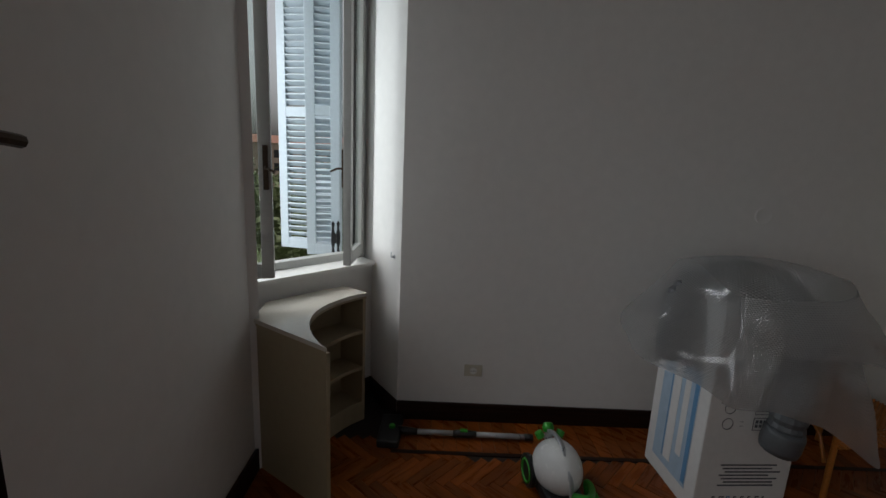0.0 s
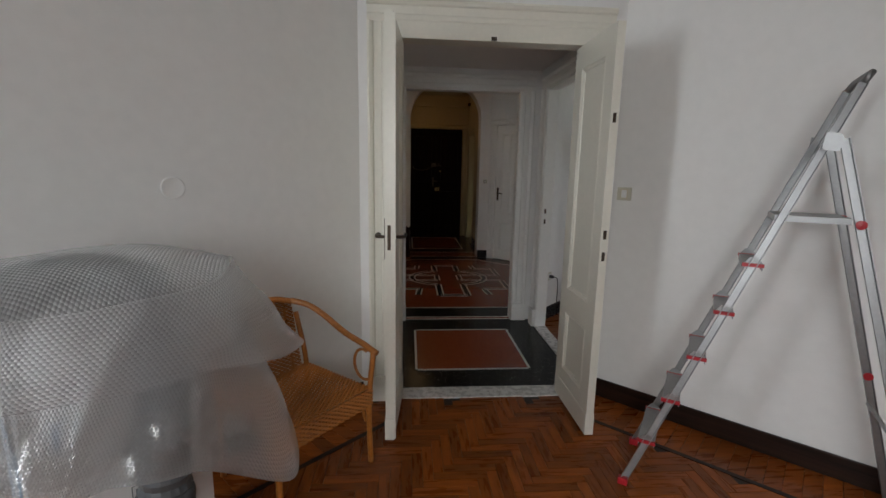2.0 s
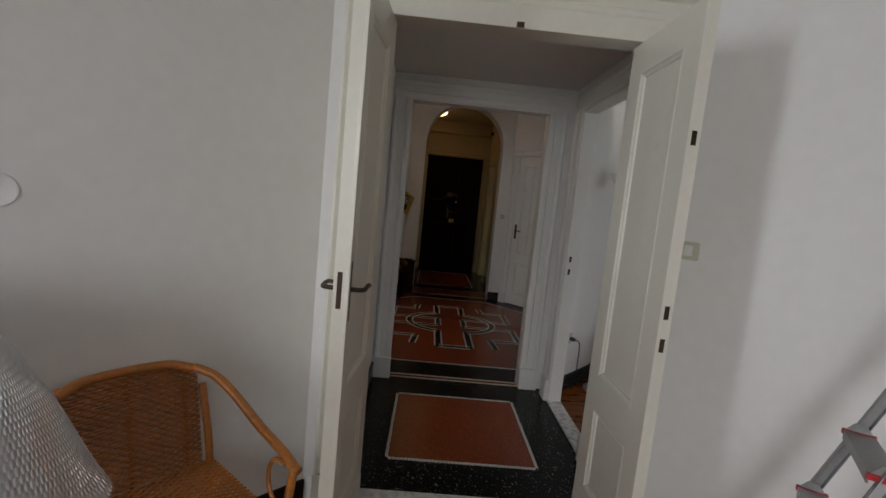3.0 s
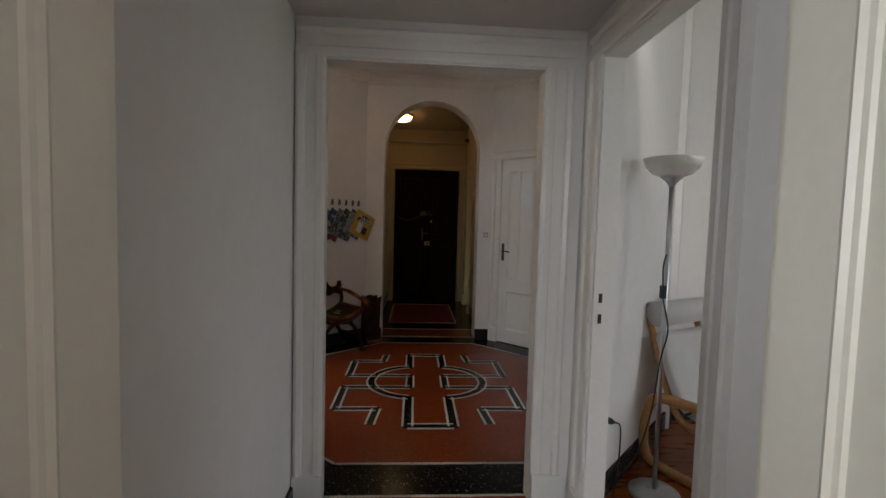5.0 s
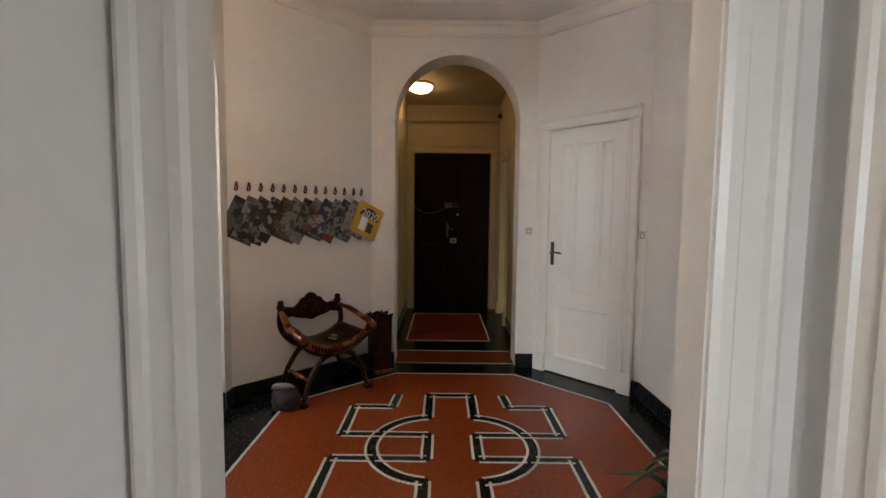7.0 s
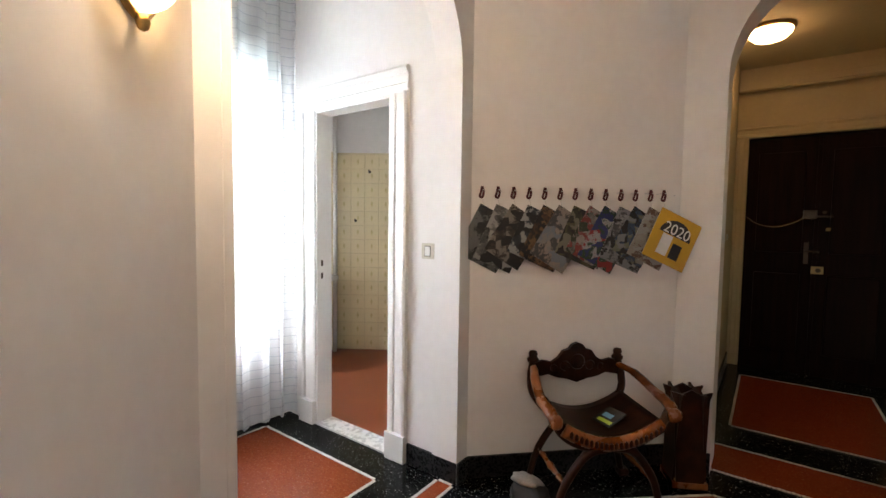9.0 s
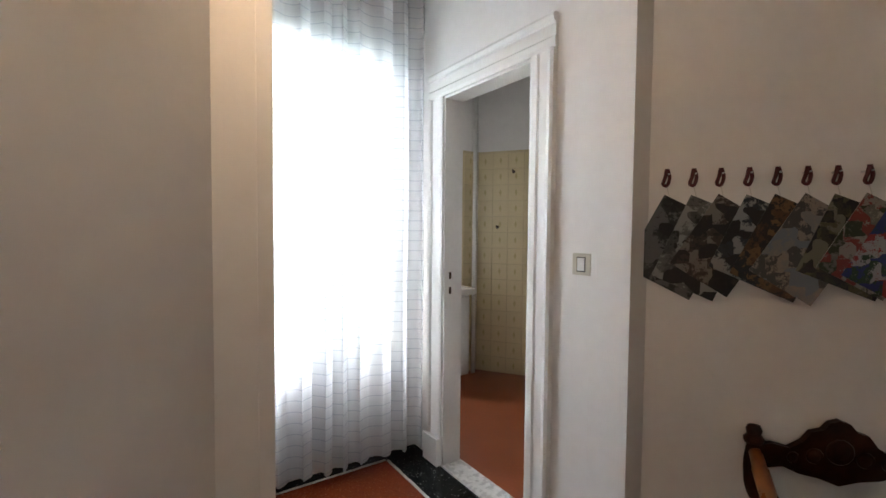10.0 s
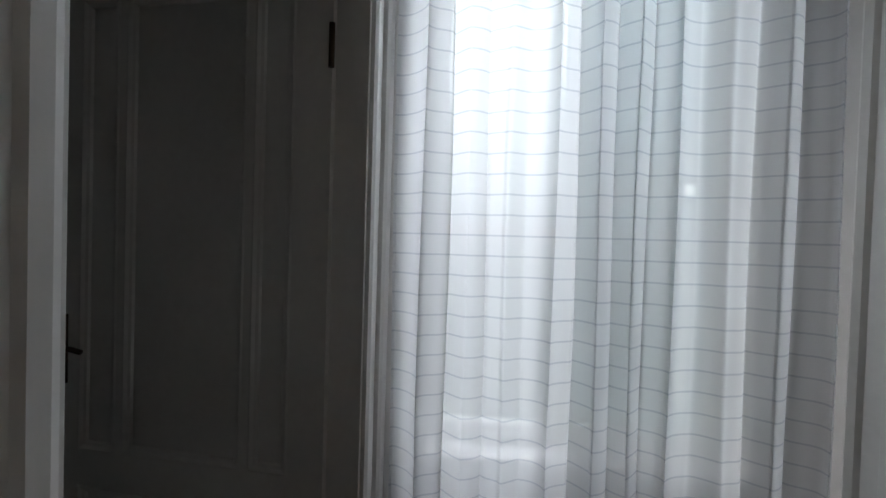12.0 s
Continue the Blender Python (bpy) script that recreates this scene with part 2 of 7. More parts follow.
def sheer(name):
    """Thin white voile that lets light through, with a denser woven stripe every six centimetres."""
    m = bpy.data.materials.new(name)
    m.use_nodes = True
    n, l = m.node_tree.nodes, m.node_tree.links
    n.remove(n["Principled BSDF"])
    out = n["Material Output"]
    df, tl, tr = n.new("ShaderNodeBsdfDiffuse"), n.new("ShaderNodeBsdfTranslucent"), n.new("ShaderNodeBsdfTransparent")
    sep, tc = n.new("ShaderNodeSeparateXYZ"), n.new("ShaderNodeTexCoord")
    l.new(tc.outputs["Object"], sep.inputs[0])
    div, fra, lt = n.new("ShaderNodeMath"), n.new("ShaderNodeMath"), n.new("ShaderNodeMath")
    div.operation, div.inputs[1].default_value = "DIVIDE", 0.059
    fra.operation, lt.operation, lt.inputs[1].default_value = "FRACT", "LESS_THAN", 0.085
    l.new(sep.outputs[2], div.inputs[0]), l.new(div.outputs[0], fra.inputs[0]), l.new(fra.outputs[0], lt.inputs[0])
    col = ramp_of(n, l, lt.outputs[0], [(0.0, (0.86, 0.87, 0.88)), (1.0, (0.60, 0.62, 0.66))])
    l.new(col, df.inputs[0]), l.new(col, tl.inputs[0])
    m1, m2 = n.new("ShaderNodeMixShader"), n.new("ShaderNodeMixShader")
    m1.inputs[0].default_value = 0.70
    l.new(df.outputs[0], m1.inputs[1]), l.new(tl.outputs[0], m1.inputs[2])
    clear = n.new("ShaderNodeMapRange")
    clear.inputs[3].default_value, clear.inputs[4].default_value = 0.18, 0.10
    l.new(lt.outputs[0], clear.inputs[0])
    l.new(clear.outputs[0], m2.inputs[0]), l.new(m1.outputs[0], m2.inputs[1]), l.new(tr.outputs[0], m2.inputs[2])
    l.new(m2.outputs[0], out.inputs[0])
    return m


SHEER = sheer("white_striped_voile")


def bubble_film(name):
    """Clear film with rows of air bubbles: partly see-through, glossy, in relief."""
    m = bpy.data.materials.new(name)
    m.use_nodes = True
    n, l = m.node_tree.nodes, m.node_tree.links
    n.remove(n["Principled BSDF"])
    out = n["Material Output"]
    tr, gl, df, tl = n.new("ShaderNodeBsdfTransparent"), n.new("ShaderNodeBsdfGlossy"), n.new("ShaderNodeBsdfDiffuse"), n.new("ShaderNodeBsdfTranslucent")
    df.inputs[0].default_value, tl.inputs[0].default_value = (0.90, 0.91, 0.92, 1), (0.90, 0.91, 0.92, 1)
    gl.inputs["Roughness"].default_value = 0.11
    tr.inputs[0].default_value = (0.93, 0.94, 0.95, 1)
    uv = n.new("ShaderNodeUVMap")
    # domes on a hexagonal lattice of eleven millimetres
    a, r = 0.0115, 0.0052
    ends = []
    for off in (0.0, 0.5):
        v1, v2, v3, v4 = (n.new("ShaderNodeVectorMath") for _ in range(4))
        v1.operation, v2.operation, v3.operation, v4.operation = "MULTIPLY_ADD", "FRACTION", "SUBTRACT", "MULTIPLY"
        v1.inputs[1].default_value, v1.inputs[2].default_value = (1 / a, 1 / (a * 1.732), 0), (off, off, 0)
        v3.inputs[1].default_value, v4.inputs[1].default_value = (0.5, 0.5, 0), (a / r, a * 1.732 / r, 0)
        ln = n.new("ShaderNodeVectorMath")
        ln.operation = "LENGTH"
        l.new(uv.outputs[0], v1.inputs[0]), l.new(v1.outputs[0], v2.inputs[0]), l.new(v2.outputs[0], v3.inputs[0])
        l.new(v3.outputs[0], v4.inputs[0]), l.new(v4.outputs[0], ln.inputs[0])
        ends.append(ln.outputs["Value"])
    near, sq, inv, pos, dome = (n.new("ShaderNodeMath") for _ in range(5))
    near.operation, sq.operation, inv.operation, pos.operation, dome.operation = "MINIMUM", "POWER", "SUBTRACT", "MAXIMUM", "POWER"
    sq.inputs[1].default_value, inv.inputs[0].default_value, pos.inputs[1].default_value, dome.inputs[1].default_value = 2, 1, 0, 0.6
    l.new(ends[0], near.inputs[0]), l.new(ends[1], near.inputs[1]), l.new(near.outputs[0], sq.inputs[0])
    l.new(sq.outputs[0], inv.inputs[1]), l.new(inv.outputs[0], pos.inputs[0]), l.new(pos.outputs[0], dome.inputs[0])
    bp = n.new("ShaderNodeBump")
    bp.inputs["Strength"].default_value, bp.inputs["Distance"].default_value = 1.0, 0.010
    l.new(dome.outputs[0], bp.inputs["Height"])
    for s in (gl, df):
        l.new(bp.outputs[0], s.inputs["Normal"])
    m0, m1, m2 = n.new("ShaderNodeMixShader"), n.new("ShaderNodeMixShader"), n.new("ShaderNodeMixShader")
    m0.inputs[0].default_value, m1.inputs[0].default_value, m2.inputs[0].default_value = 0.45, 0.47, 0.53
    l.new(df.outputs[0], m0.inputs[1]), l.new(tl.outputs[0], m0.inputs[2])
    l.new(m0.outputs[0], m1.inputs[1]), l.new(gl.outputs[0], m1.inputs[2])
    l.new(m1.outputs[0], m2.inputs[1]), l.new(tr.outputs[0], m2.inputs[2])
    l.new(m2.outputs[0], out.inputs[0])
    return m


BUBBLE = bubble_film("bubble_wrap_film")


def glowing(name, colour, power, base=(0.8, 0.75, 0.65)):
    m, n, l, b = nodes_of(name, 0.4)
    b.inputs["Base Color"].default_value = (*base, 1)
    b.inputs["Emission Color"].default_value = (*colour, 1)
    b.inputs["Emission Strength"].default_value = power
    return m


LAMPGLASS = glowing("lit_lamp_glass", (1.0, 0.60, 0.24), 1.4)
OPAL = material("opal_lampshade", (0.72, 0.71, 0.68), 0.3, vary=0.03)
# ---- mesh helpers ----
def finish(ob, smooth=False):
    if smooth:
        for p in ob.data.polygons:
            p.use_smooth = True
    return ob


def mesh_of(name, bm, mat, smooth=False):
    me = bpy.data.meshes.new(name)
    bmesh.ops.recalc_face_normals(bm, faces=bm.faces)
    bm.to_mesh(me)
    bm.free()
    for mt in mat if isinstance(mat, (list, tuple)) else [mat]:
        me.materials.append(mt)
    if smooth:
        for p in me.polygons:
            p.use_smooth = True
    return me


def part(name, bm, mat, parent=None, label="", smooth=False):
    """One bmesh as one mesh object under a thing or part."""
    ob = new(name, mesh_of(name, bm, mat, smooth))
    if parent is not None:
        ob.parent = parent
    return tagged(ob, label)


def add_box(bm, x0, y0, z0, x1, y1, z1, bevel=0.0, m=None):
    r = bmesh.ops.create_cube(bm, size=1)
    vs = r["verts"]
    for v in vs:
        v.co = Vector(((x0 + x1) / 2 + v.co.x * (x1 - x0), (y0 + y1) / 2 + v.co.y * (y1 - y0), (z0 + z1) / 2 + v.co.z * (z1 - z0)))
    if bevel:
        es = list({e for v in vs for e in v.link_edges})
        g = bmesh.ops.bevel(bm, geom=es, offset=bevel, segments=2, profile=0.6, affect="EDGES")
        vs = list({v for f in g["faces"] for v in f.verts} | {v for v in vs if v.is_valid})
    if m is not None:
        bmesh.ops.transform(bm, matrix=m, verts=[v for v in vs if v.is_valid])
    return bm


def box(x0, y0, z0, x1, y1, z1, bevel=0.0, m=None):
    return add_box(bmesh.new(), x0, y0, z0, x1, y1, z1, bevel, m)


def prism(outline, depth, m=None):
    """A flat outline in x and z, given depth along +y."""
    bm = bmesh.new()
    vs = [bm.verts.new((x, 0, z)) for x, z in outline]
    f = bm.faces.new(vs)
    r = bmesh.ops.extrude_face_region(bm, geom=[f])
    bmesh.ops.translate(bm, vec=(0, depth, 0), verts=[v for v in r["geom"] if isinstance(v, bmesh.types.BMVert)])
    bmesh.ops.triangulate(bm, faces=[f for f in bm.faces if len(f.verts) > 4])
    if m is not None:
        bmesh.ops.transform(bm, matrix=m, verts=bm.verts)
    return bm


def along(p0, p1, z=0.0):
    """A frame with x from p0 to p1 on the plan and y to the left of it."""
    d = Vector((p1[0] - p0[0], p1[1] - p0[1]))
    return Matrix.Translation((p0[0], p0[1], z)) @ Matrix.Rotation(math.atan2(d.y, d.x), 4, "Z"), d.length


def wall(name, p0, p1, height, thick, notches=(), mat=None, z0=0.0, label="painted plaster wall"):
    """A wall whose seen face runs from p0 to p1, its thickness to the left of that way. notches: (s0, s1, top, rise) openings from z0 up,
    with an arched head of that rise where rise is given."""
    m, length = along(p0, p1, z0)
    out = [(0, 0)]
    for s0, s1, top, rise in notches:
        out += [(s0, 0)]
        if rise:
            for i in range(25):
                a = math.pi * (1 - i / 24)
                out.append(((s0 + s1) / 2 + (s1 - s0) / 2 * math.cos(a), top - rise + rise * math.sin(a)))
        else:
            out += [(s0, top), (s1, top)]
        out += [(s1, 0)]
    out += [(length, 0), (length, height), (0, height)]
    ob = new(name, mesh_of(name, prism(out, thick, m), mat or PLASTER))
    return tagged(ob, label, "wall", kind="structure")


def baseboard(p0, p1, h=0.1, t=0.015, mat=None):
    m, length = along(p0, p1)
    bm = prism([(0, 0), (length, 0), (length, h), (0, h)], -t, m)
    return tagged(new("baseboard", mesh_of("baseboard", bm, mat or BLACKB)), "dark skirting board along the wall", "baseboard", kind="structure")


def thing(name, m, label, category, group="", kind=""):
    """An Empty at a thing's base, which carries its parts."""
    ob = new(name)
    ob.empty_display_size = 0.05
    ob.matrix_world = m
    return tagged(ob, label, category, group, kind)


def lathe(profile, seg=20, m=None):
    """A turned body about z from (radius, z) pairs."""
    bm = bmesh.new()
    rings = []
    for r, z in profile:
        rings.append([bm.verts.new((r * math.cos(2 * math.pi * i / seg), r * math.sin(2 * math.pi * i / seg), z)) for i in range(seg)] if r > 1e-6 else [bm.verts.new((0, 0, z))])
    for a, b in zip(rings, rings[1:]):
        for i in range(seg):
            j = (i + 1) % seg
            if len(a) == 1 and len(b) > 1:
                bm.faces.new((a[0], b[i], b[j]))
            elif len(b) == 1 and len(a) > 1:
                bm.faces.new((a[i], a[j], b[0]))
            elif len(a) > 1:
                bm.faces.new((a[i], a[j], b[j], b[i]))
    for ring in (rings[0], rings[-1]):
        if len(ring) > 2:
            bm.faces.new(ring)
    if m is not None:
        bmesh.ops.transform(bm, matrix=m, verts=bm.verts)
    return bm


def smooth_path(pts, n=6):
    """Catmull-Rom through the points."""
    p = [Vector(q) for q in pts]
    p = [p[0] * 2 - p[1]] + p + [p[-1] * 2 - p[-2]]
    out = []
    for i in range(1, len(p) - 2):
        for k in range(n):
            t = k / n
            a, b, c, d = p[i - 1:i + 3]
            out.append(0.5 * (2 * b + (c - a) * t + (2 * a - 5 * b + 4 * c - d) * t * t + (3 * b - a - 3 * c + d) * t ** 3))
    return out + [p[-2]]


def tube(pts, r, seg=10, bm=None, flat=1.0, ridge=0.0, pitch=1):
    """A round bar along a path; r may be one radius or one per point."""
    bm = bm or bmesh.new()
    p = [Vector(q) for q in pts]
    rs = r if isinstance(r, (list, tuple)) else [r] * len(p)
    side, rings = None, []
    for i, q in enumerate(p):
        d = (p[min(i + 1, len(p) - 1)] - p[max(i - 1, 0)]).normalized()
        if side is None:
            side = d.orthogonal().normalized() if abs(d.z) > 0.9 else d.cross(Vector((0, 0, 1))).normalized()
        side = (side - d * side.dot(d)).normalized()
        up = side.cross(d)
        rr = rs[i] * (1 + (ridge if (i // pitch) % 2 else 0))
        rings.append([bm.verts.new(q + rr * (math.cos(2 * math.pi * k / seg) * side + flat * math.sin(2 * math.pi * k / seg) * up)) for k in range(seg)])
    for a, b in zip(rings, rings[1:]):
        for k in range(seg):
            bm.faces.new((a[k], a[(k + 1) % seg], b[(k + 1) % seg], b[k]))
    bm.faces.new(rings[0]), bm.faces.new(rings[-1])
    return bm


def extrude(profile, p0, p1, a, b):
    """A profile of (a, b) pairs carried from p0 to p1; a and b are the ways of its two axes."""
    bm = bmesh.new()
    p0, p1, a, b = Vector(p0), Vector(p1), Vector(a), Vector(b)
    ends = [[bm.verts.new(p + a * u + b * v) for u, v in profile] for p in (p0, p1)]
    k = len(profile)
    for i in range(k):
        bm.faces.new((ends[0][i], ends[0][(i + 1) % k], ends[1][(i + 1) % k], ends[1][i]))
    bm.faces.new(ends[0]), bm.faces.new(ends[1])
    return bm


def grid(nu, nv, f, thick=0.0, uv=None):
    """A sheet of nu by nv cells through f(u, v) with u and v from 0 to 1; thick: a real thickness."""
    bm = bmesh.new()
    vs = [[bm.verts.new(f(i / nu, j / nv)) for j in range(nv + 1)] for i in range(nu + 1)]
    lay = bm.loops.layers.uv.new("UVMap") if uv else None
    for i in range(nu):
        for j in range(nv):
            fc = bm.faces.new((vs[i][j], vs[i + 1][j], vs[i + 1][j + 1], vs[i][j + 1]))
            if uv:
                for lp, (a, c) in zip(fc.loops, ((i, j), (i + 1, j), (i + 1, j + 1), (i, j + 1))):
                    lp[lay].uv = (a / nu * uv[0], c / nv * uv[1])
    if thick:
        bmesh.ops.recalc_face_normals(bm, faces=bm.faces)
        bmesh.ops.solidify(bm, geom=bm.faces[:], thickness=thick)
    return bm


CASING = [(0, 0), (0, 0.012), (0.012, 0.018), (0.03, 0.018), (0.036, 0.012), (0.07, 0.014), (0.076, 0.024), (0.09, 0.03), (0.1, 0.024), (0.1, 0)]


def casing(name, p0, p1, s0, s1, top, width, mat, proud=0.03, label="painted wooden door casing", plinth=0.16):
    """A moulded door casing on the face of the wall p0 to p1, round an opening from s0 to s1; it stands out to the right of that way."""
    m, _ = along(p0, p1)
    ob = thing(name, m, label, "door frame", kind="structure")
    prof = [(u * width / 0.1, v * proud / 0.03) for u, v in CASING]
    part("jamb_casing", extrude(prof, (s0, 0, 0), (s0, 0, top), (-1, 0, 0), (0, -1, 0)), mat, ob)
    part("jamb_casing", extrude(prof, (s1, 0, 0), (s1, 0, top), (1, 0, 0), (0, -1, 0)), mat, ob)
    part("head_casing", extrude(prof, (s0 - width, 0, top), (s1 + width, 0, top), (0, 0, 1), (0, -1, 0)), mat, ob)
    if plinth:
        for a, b in ((s0 - width - 0.004, s0 + 0.003), (s1 - 0.003, s1 + width + 0.004)):
            part("plinth_block", box(a, -proud - 0.008, 0, b, 0.0, plinth, 0.003), mat, ob)
    return ob


def lining(name, p0, p1, s0, s1, top, depth, mat, t=0.014):
    """The boards that line an opening through a wall."""
    m, _ = along(p0, p1)
    ob = thing(name, m, "painted wooden lining of a door opening", "door frame", kind="structure")
    part("lining_board", box(s0 - 0.002, -0.002, 0, s0 + t, depth, top), mat, ob)
    part("lining_board", box(s1 - t, -0.002, 0, s1 + 0.002, depth, top), mat, ob)
    part("lining_head", box(s0 + t, -0.002, top - t, s1 - t, depth, top + 0.002), mat, ob)
    return ob


def lever_handle(parent, x, z, y, out, side, plate_h=0.2):
    """A bronze lever on a long plate; out: which way in y it stands out, side: which way in x the lever points."""
    plate = part("handle_plate", box(x - 0.016, min(y, y + out * 0.006), z - plate_h * 0.55, x + 0.016, max(y, y + out * 0.006), z + plate_h * 0.45, 0.002), BRONZE, parent, "dark bronze handle plate")
    pts = smooth_path([(x, y, z), (x, y + out * 0.035, z), (x + side * 0.018, y + out * 0.05, z), (x + side * 0.07, y + out * 0.05, z + 0.004), (x + side * 0.11, y + out * 0.046, z - 0.004)], 4)
    part("lever", tube(pts, 0.008, 8), BRONZE, plate, "dark bronze lever", True)


def panel_leaf(name, m, w, h, t, panels, mat, label, category="door"):
    """A framed door leaf from x 0 to w, y 0 to t, with sunk panels (x0, z0, x1, z1) edged by mouldings."""
    ob = thing(name, m, label, category, kind="")
    part("core_board", box(0.01, t * 0.3, 0.01, w - 0.01, t * 0.7, h - 0.01), mat, ob)
    xs = sorted({0.0, w} | {v for p in panels for v in (p[0], p[2])})
    zs = sorted({0.0, h} | {v for p in panels for v in (p[1], p[3])})
    bm = bmesh.new()
    for x0, x1 in zip(xs, xs[1:]):
        for z0, z1 in zip(zs, zs[1:]):
            if not any(p[0] <= x0 and x1 <= p[2] and p[1] <= z0 and z1 <= p[3] for p in panels):
                add_box(bm, x0, 0, z0, x1, t, z1)
    bmesh.ops.remove_doubles(bm, verts=bm.verts, dist=1e-5)
    part("leaf_frame", bm, mat, ob)
    prof = [(0, 0), (0, 0.012), (0.006, 0.014), (0.014, 0.008), (0.022, 0.006), (0.026, 0)]
    for x0, z0, x1, z1 in panels:
        for y, o in ((t * 0.3, -1), (t * 0.7, 1)):
            mb = bmesh.new()
            for p0, p1, a in (((x0, z0), (x0, z1), (1, 0, 0)), ((x1, z0), (x1, z1), (-1, 0, 0)), ((x0, z0), (x1, z0), (0, 0, 1)), ((x0, z1), (x1, z1), (0, 0, -1))):
                e = extrude(prof, (p0[0], y, p0[1]), (p1[0], y, p1[1]), a, (0, o, 0))
                tmp = bpy.data.meshes.new("tmp")
                e.to_mesh(tmp)
                e.free()
                mb.from_mesh(tmp)
                bpy.data.meshes.remove(tmp)
            part("panel_moulding", mb, mat, ob)
    return ob


def socket_plate(name, m, w, h, label, category, rocker=True, gap=None):
    """A small wall plate that lies on the plane y = 0 and stands out towards -y."""
    ob = thing(name, m, label, category)
    part("cover_plate", box(-w / 2, -0.009, -h / 2, w / 2, 0, h / 2, 0.003), OFFWHITE, ob)
    if rocker:
        part("rocker", box(-w * 0.2, -0.013, -h * 0.3, w * 0.2, -0.009, h * 0.3, 0.002), WHITEPL, ob)
        part("rocker_gap", box(-w * 0.24, -0.0105, -h * 0.34, w * 0.24, -0.0095, h * 0.34), gap or BLACKP, ob)
    else:
        part("socket_face", lathe([(0, 0), (h * 0.3, 0), (h * 0.3, 0.004), (0, 0.004)], 16, pose(0, -0.009, 0, 90)), WHITEPL, ob)
        for dx in (-0.012, 0, 0.012):
            part("socket_hole", lathe([(0, 0), (0.0028, 0), (0.0028, 0.001), (0, 0.001)], 8, pose(dx, -0.0131, 0, 90)), BLACKP, ob)
    return ob


def slab(name, pts, z0, z1, mat, label, cat, kind="structure"):
    bm = bmesh.new()
    f = bm.faces.new([bm.verts.new((x, y, z0)) for x, y in pts])
    r = bmesh.ops.extrude_face_region(bm, geom=[f])
    bmesh.ops.translate(bm, vec=(0, 0, z1 - z0), verts=[v for v in r["geom"] if isinstance(v, bmesh.types.BMVert)])
    return tagged(new(name, mesh_of(name, bm, mat)), label, cat, kind=kind)


# ---- plan ----
XC, YC = 1.005, 4.10          # middle of the hall's floor figure
WALL_H = 3.0
O = {"al": (0.29, 5.61), "ar": (1.75, 5.61), "rb": (2.43, 4.93), "rf": (2.43, 3.30), "nr": (1.75, 2.62), "nl": (0.16, 2.62), "lf": (-0.57, 3.35), "lb": (-0.57, 4.75)}
CLOSET = (0.135, 0.80)        # closet door along its wall

# ---- hall ----
wall("wall_hall_arch", O["al"], O["ar"], WALL_H, 0.26, [(0.205, 1.305, 2.755, 0.55)])
wall("wall_hall_closet", O["ar"], O["rb"], WALL_H, 0.18, [(CLOSET[0], CLOSET[1], 2.1, 0)])
wall("wall_hall_right", O["rb"], O["rf"], WALL_H, 0.2)
wall("wall_hall_front_right", O["rf"], O["nr"], WALL_H, 0.06)
wall("wall_hall_front", O["nr"], O["nl"], WALL_H, 0.105, [(0.285, 1.325, 2.1, 0)])
wall("wall_hall_sconce", O["nl"], O["lf"], WALL_H, 0.2)
wall("wall_hall_alcove", O["lf"], O["lb"], WALL_H, 0.165, [(0.105, 1.3, 2.75, 0.6)])
wall("wall_hall_alcove_splay", (-0.566, 3.457), (-0.745, 3.463), WALL_H, 0.03)
wall("wall_hall_calendars", O["lb"], O["al"], WALL_H, 0.2)
slab("ceiling_hall", [(-0.9, 2.5), (2.9, 2.5), (2.9, 5.95), (-0.9, 5.95)], WALL_H, 3.2, CEIL, "plaster ceiling of the octagonal hall", "ceiling")


def ring_moulding(name, pts, z, prof, mat, label):
    """A plaster moulding that runs round a closed plan."""
    ob = thing(name, pose(0, 0, 0), label, "moulding", kind="structure")
    for (x0, y0), (x1, y1) in zip(pts, pts[1:] + pts[:1]):
        d = Vector((x1 - x0, y1 - y0, 0)).normalized()
        part("moulding_length", extrude(prof, (x0, y0, z), (x1, y1, z), (d.y, -d.x, 0), (0, 0, -1)), mat, ob)
    return ob


octa = [O[k] for k in ("al", "ar", "rb", "rf", "nr", "nl", "lf", "lb")]
ring_moulding("trim_cornice", octa, WALL_H, [(0, 0), (0.0, 0.10), (0.012, 0.10), (0.02, 0.07), (0.05, 0.03), (0.08, 0.018), (0.1, 0.0)], CEIL, "plaster cornice round the octagonal hall")


def inset(pts, k, cx=XC, cy=YC):
    return [(cx + (x - cx) * k, cy + (y - cy) * k) for x, y in pts]


for k in (0.72, 0.58):
    ring_moulding("trim_ceiling_panel", inset(octa, k), WALL_H, [(0, 0), (0, 0.008), (0.01, 0.018), (0.025, 0.018), (0.035, 0.008), (0.035, 0)], CEIL, "raised plaster line on the hall ceiling")

# baseboards of the hall
def gap_boards(p0, p1, cuts, h, mat, t=0.016):
    m, length = along(p0, p1)
    a, out = 0.0, []
    for c0, c1 in list(cuts) + [(length, length)]:
        if c0 - a > 0.02:
            ob = part("baseboard", box(a, -t, 0, c0, -0.0005, h, 0.003, m), mat)
            out.append(tagged(ob, "polished black stone skirting along a white wall" if mat is BLACKB else "dark stained wooden skirting along a white wall", "baseboard", kind="structure"))
        a = c1
    return out


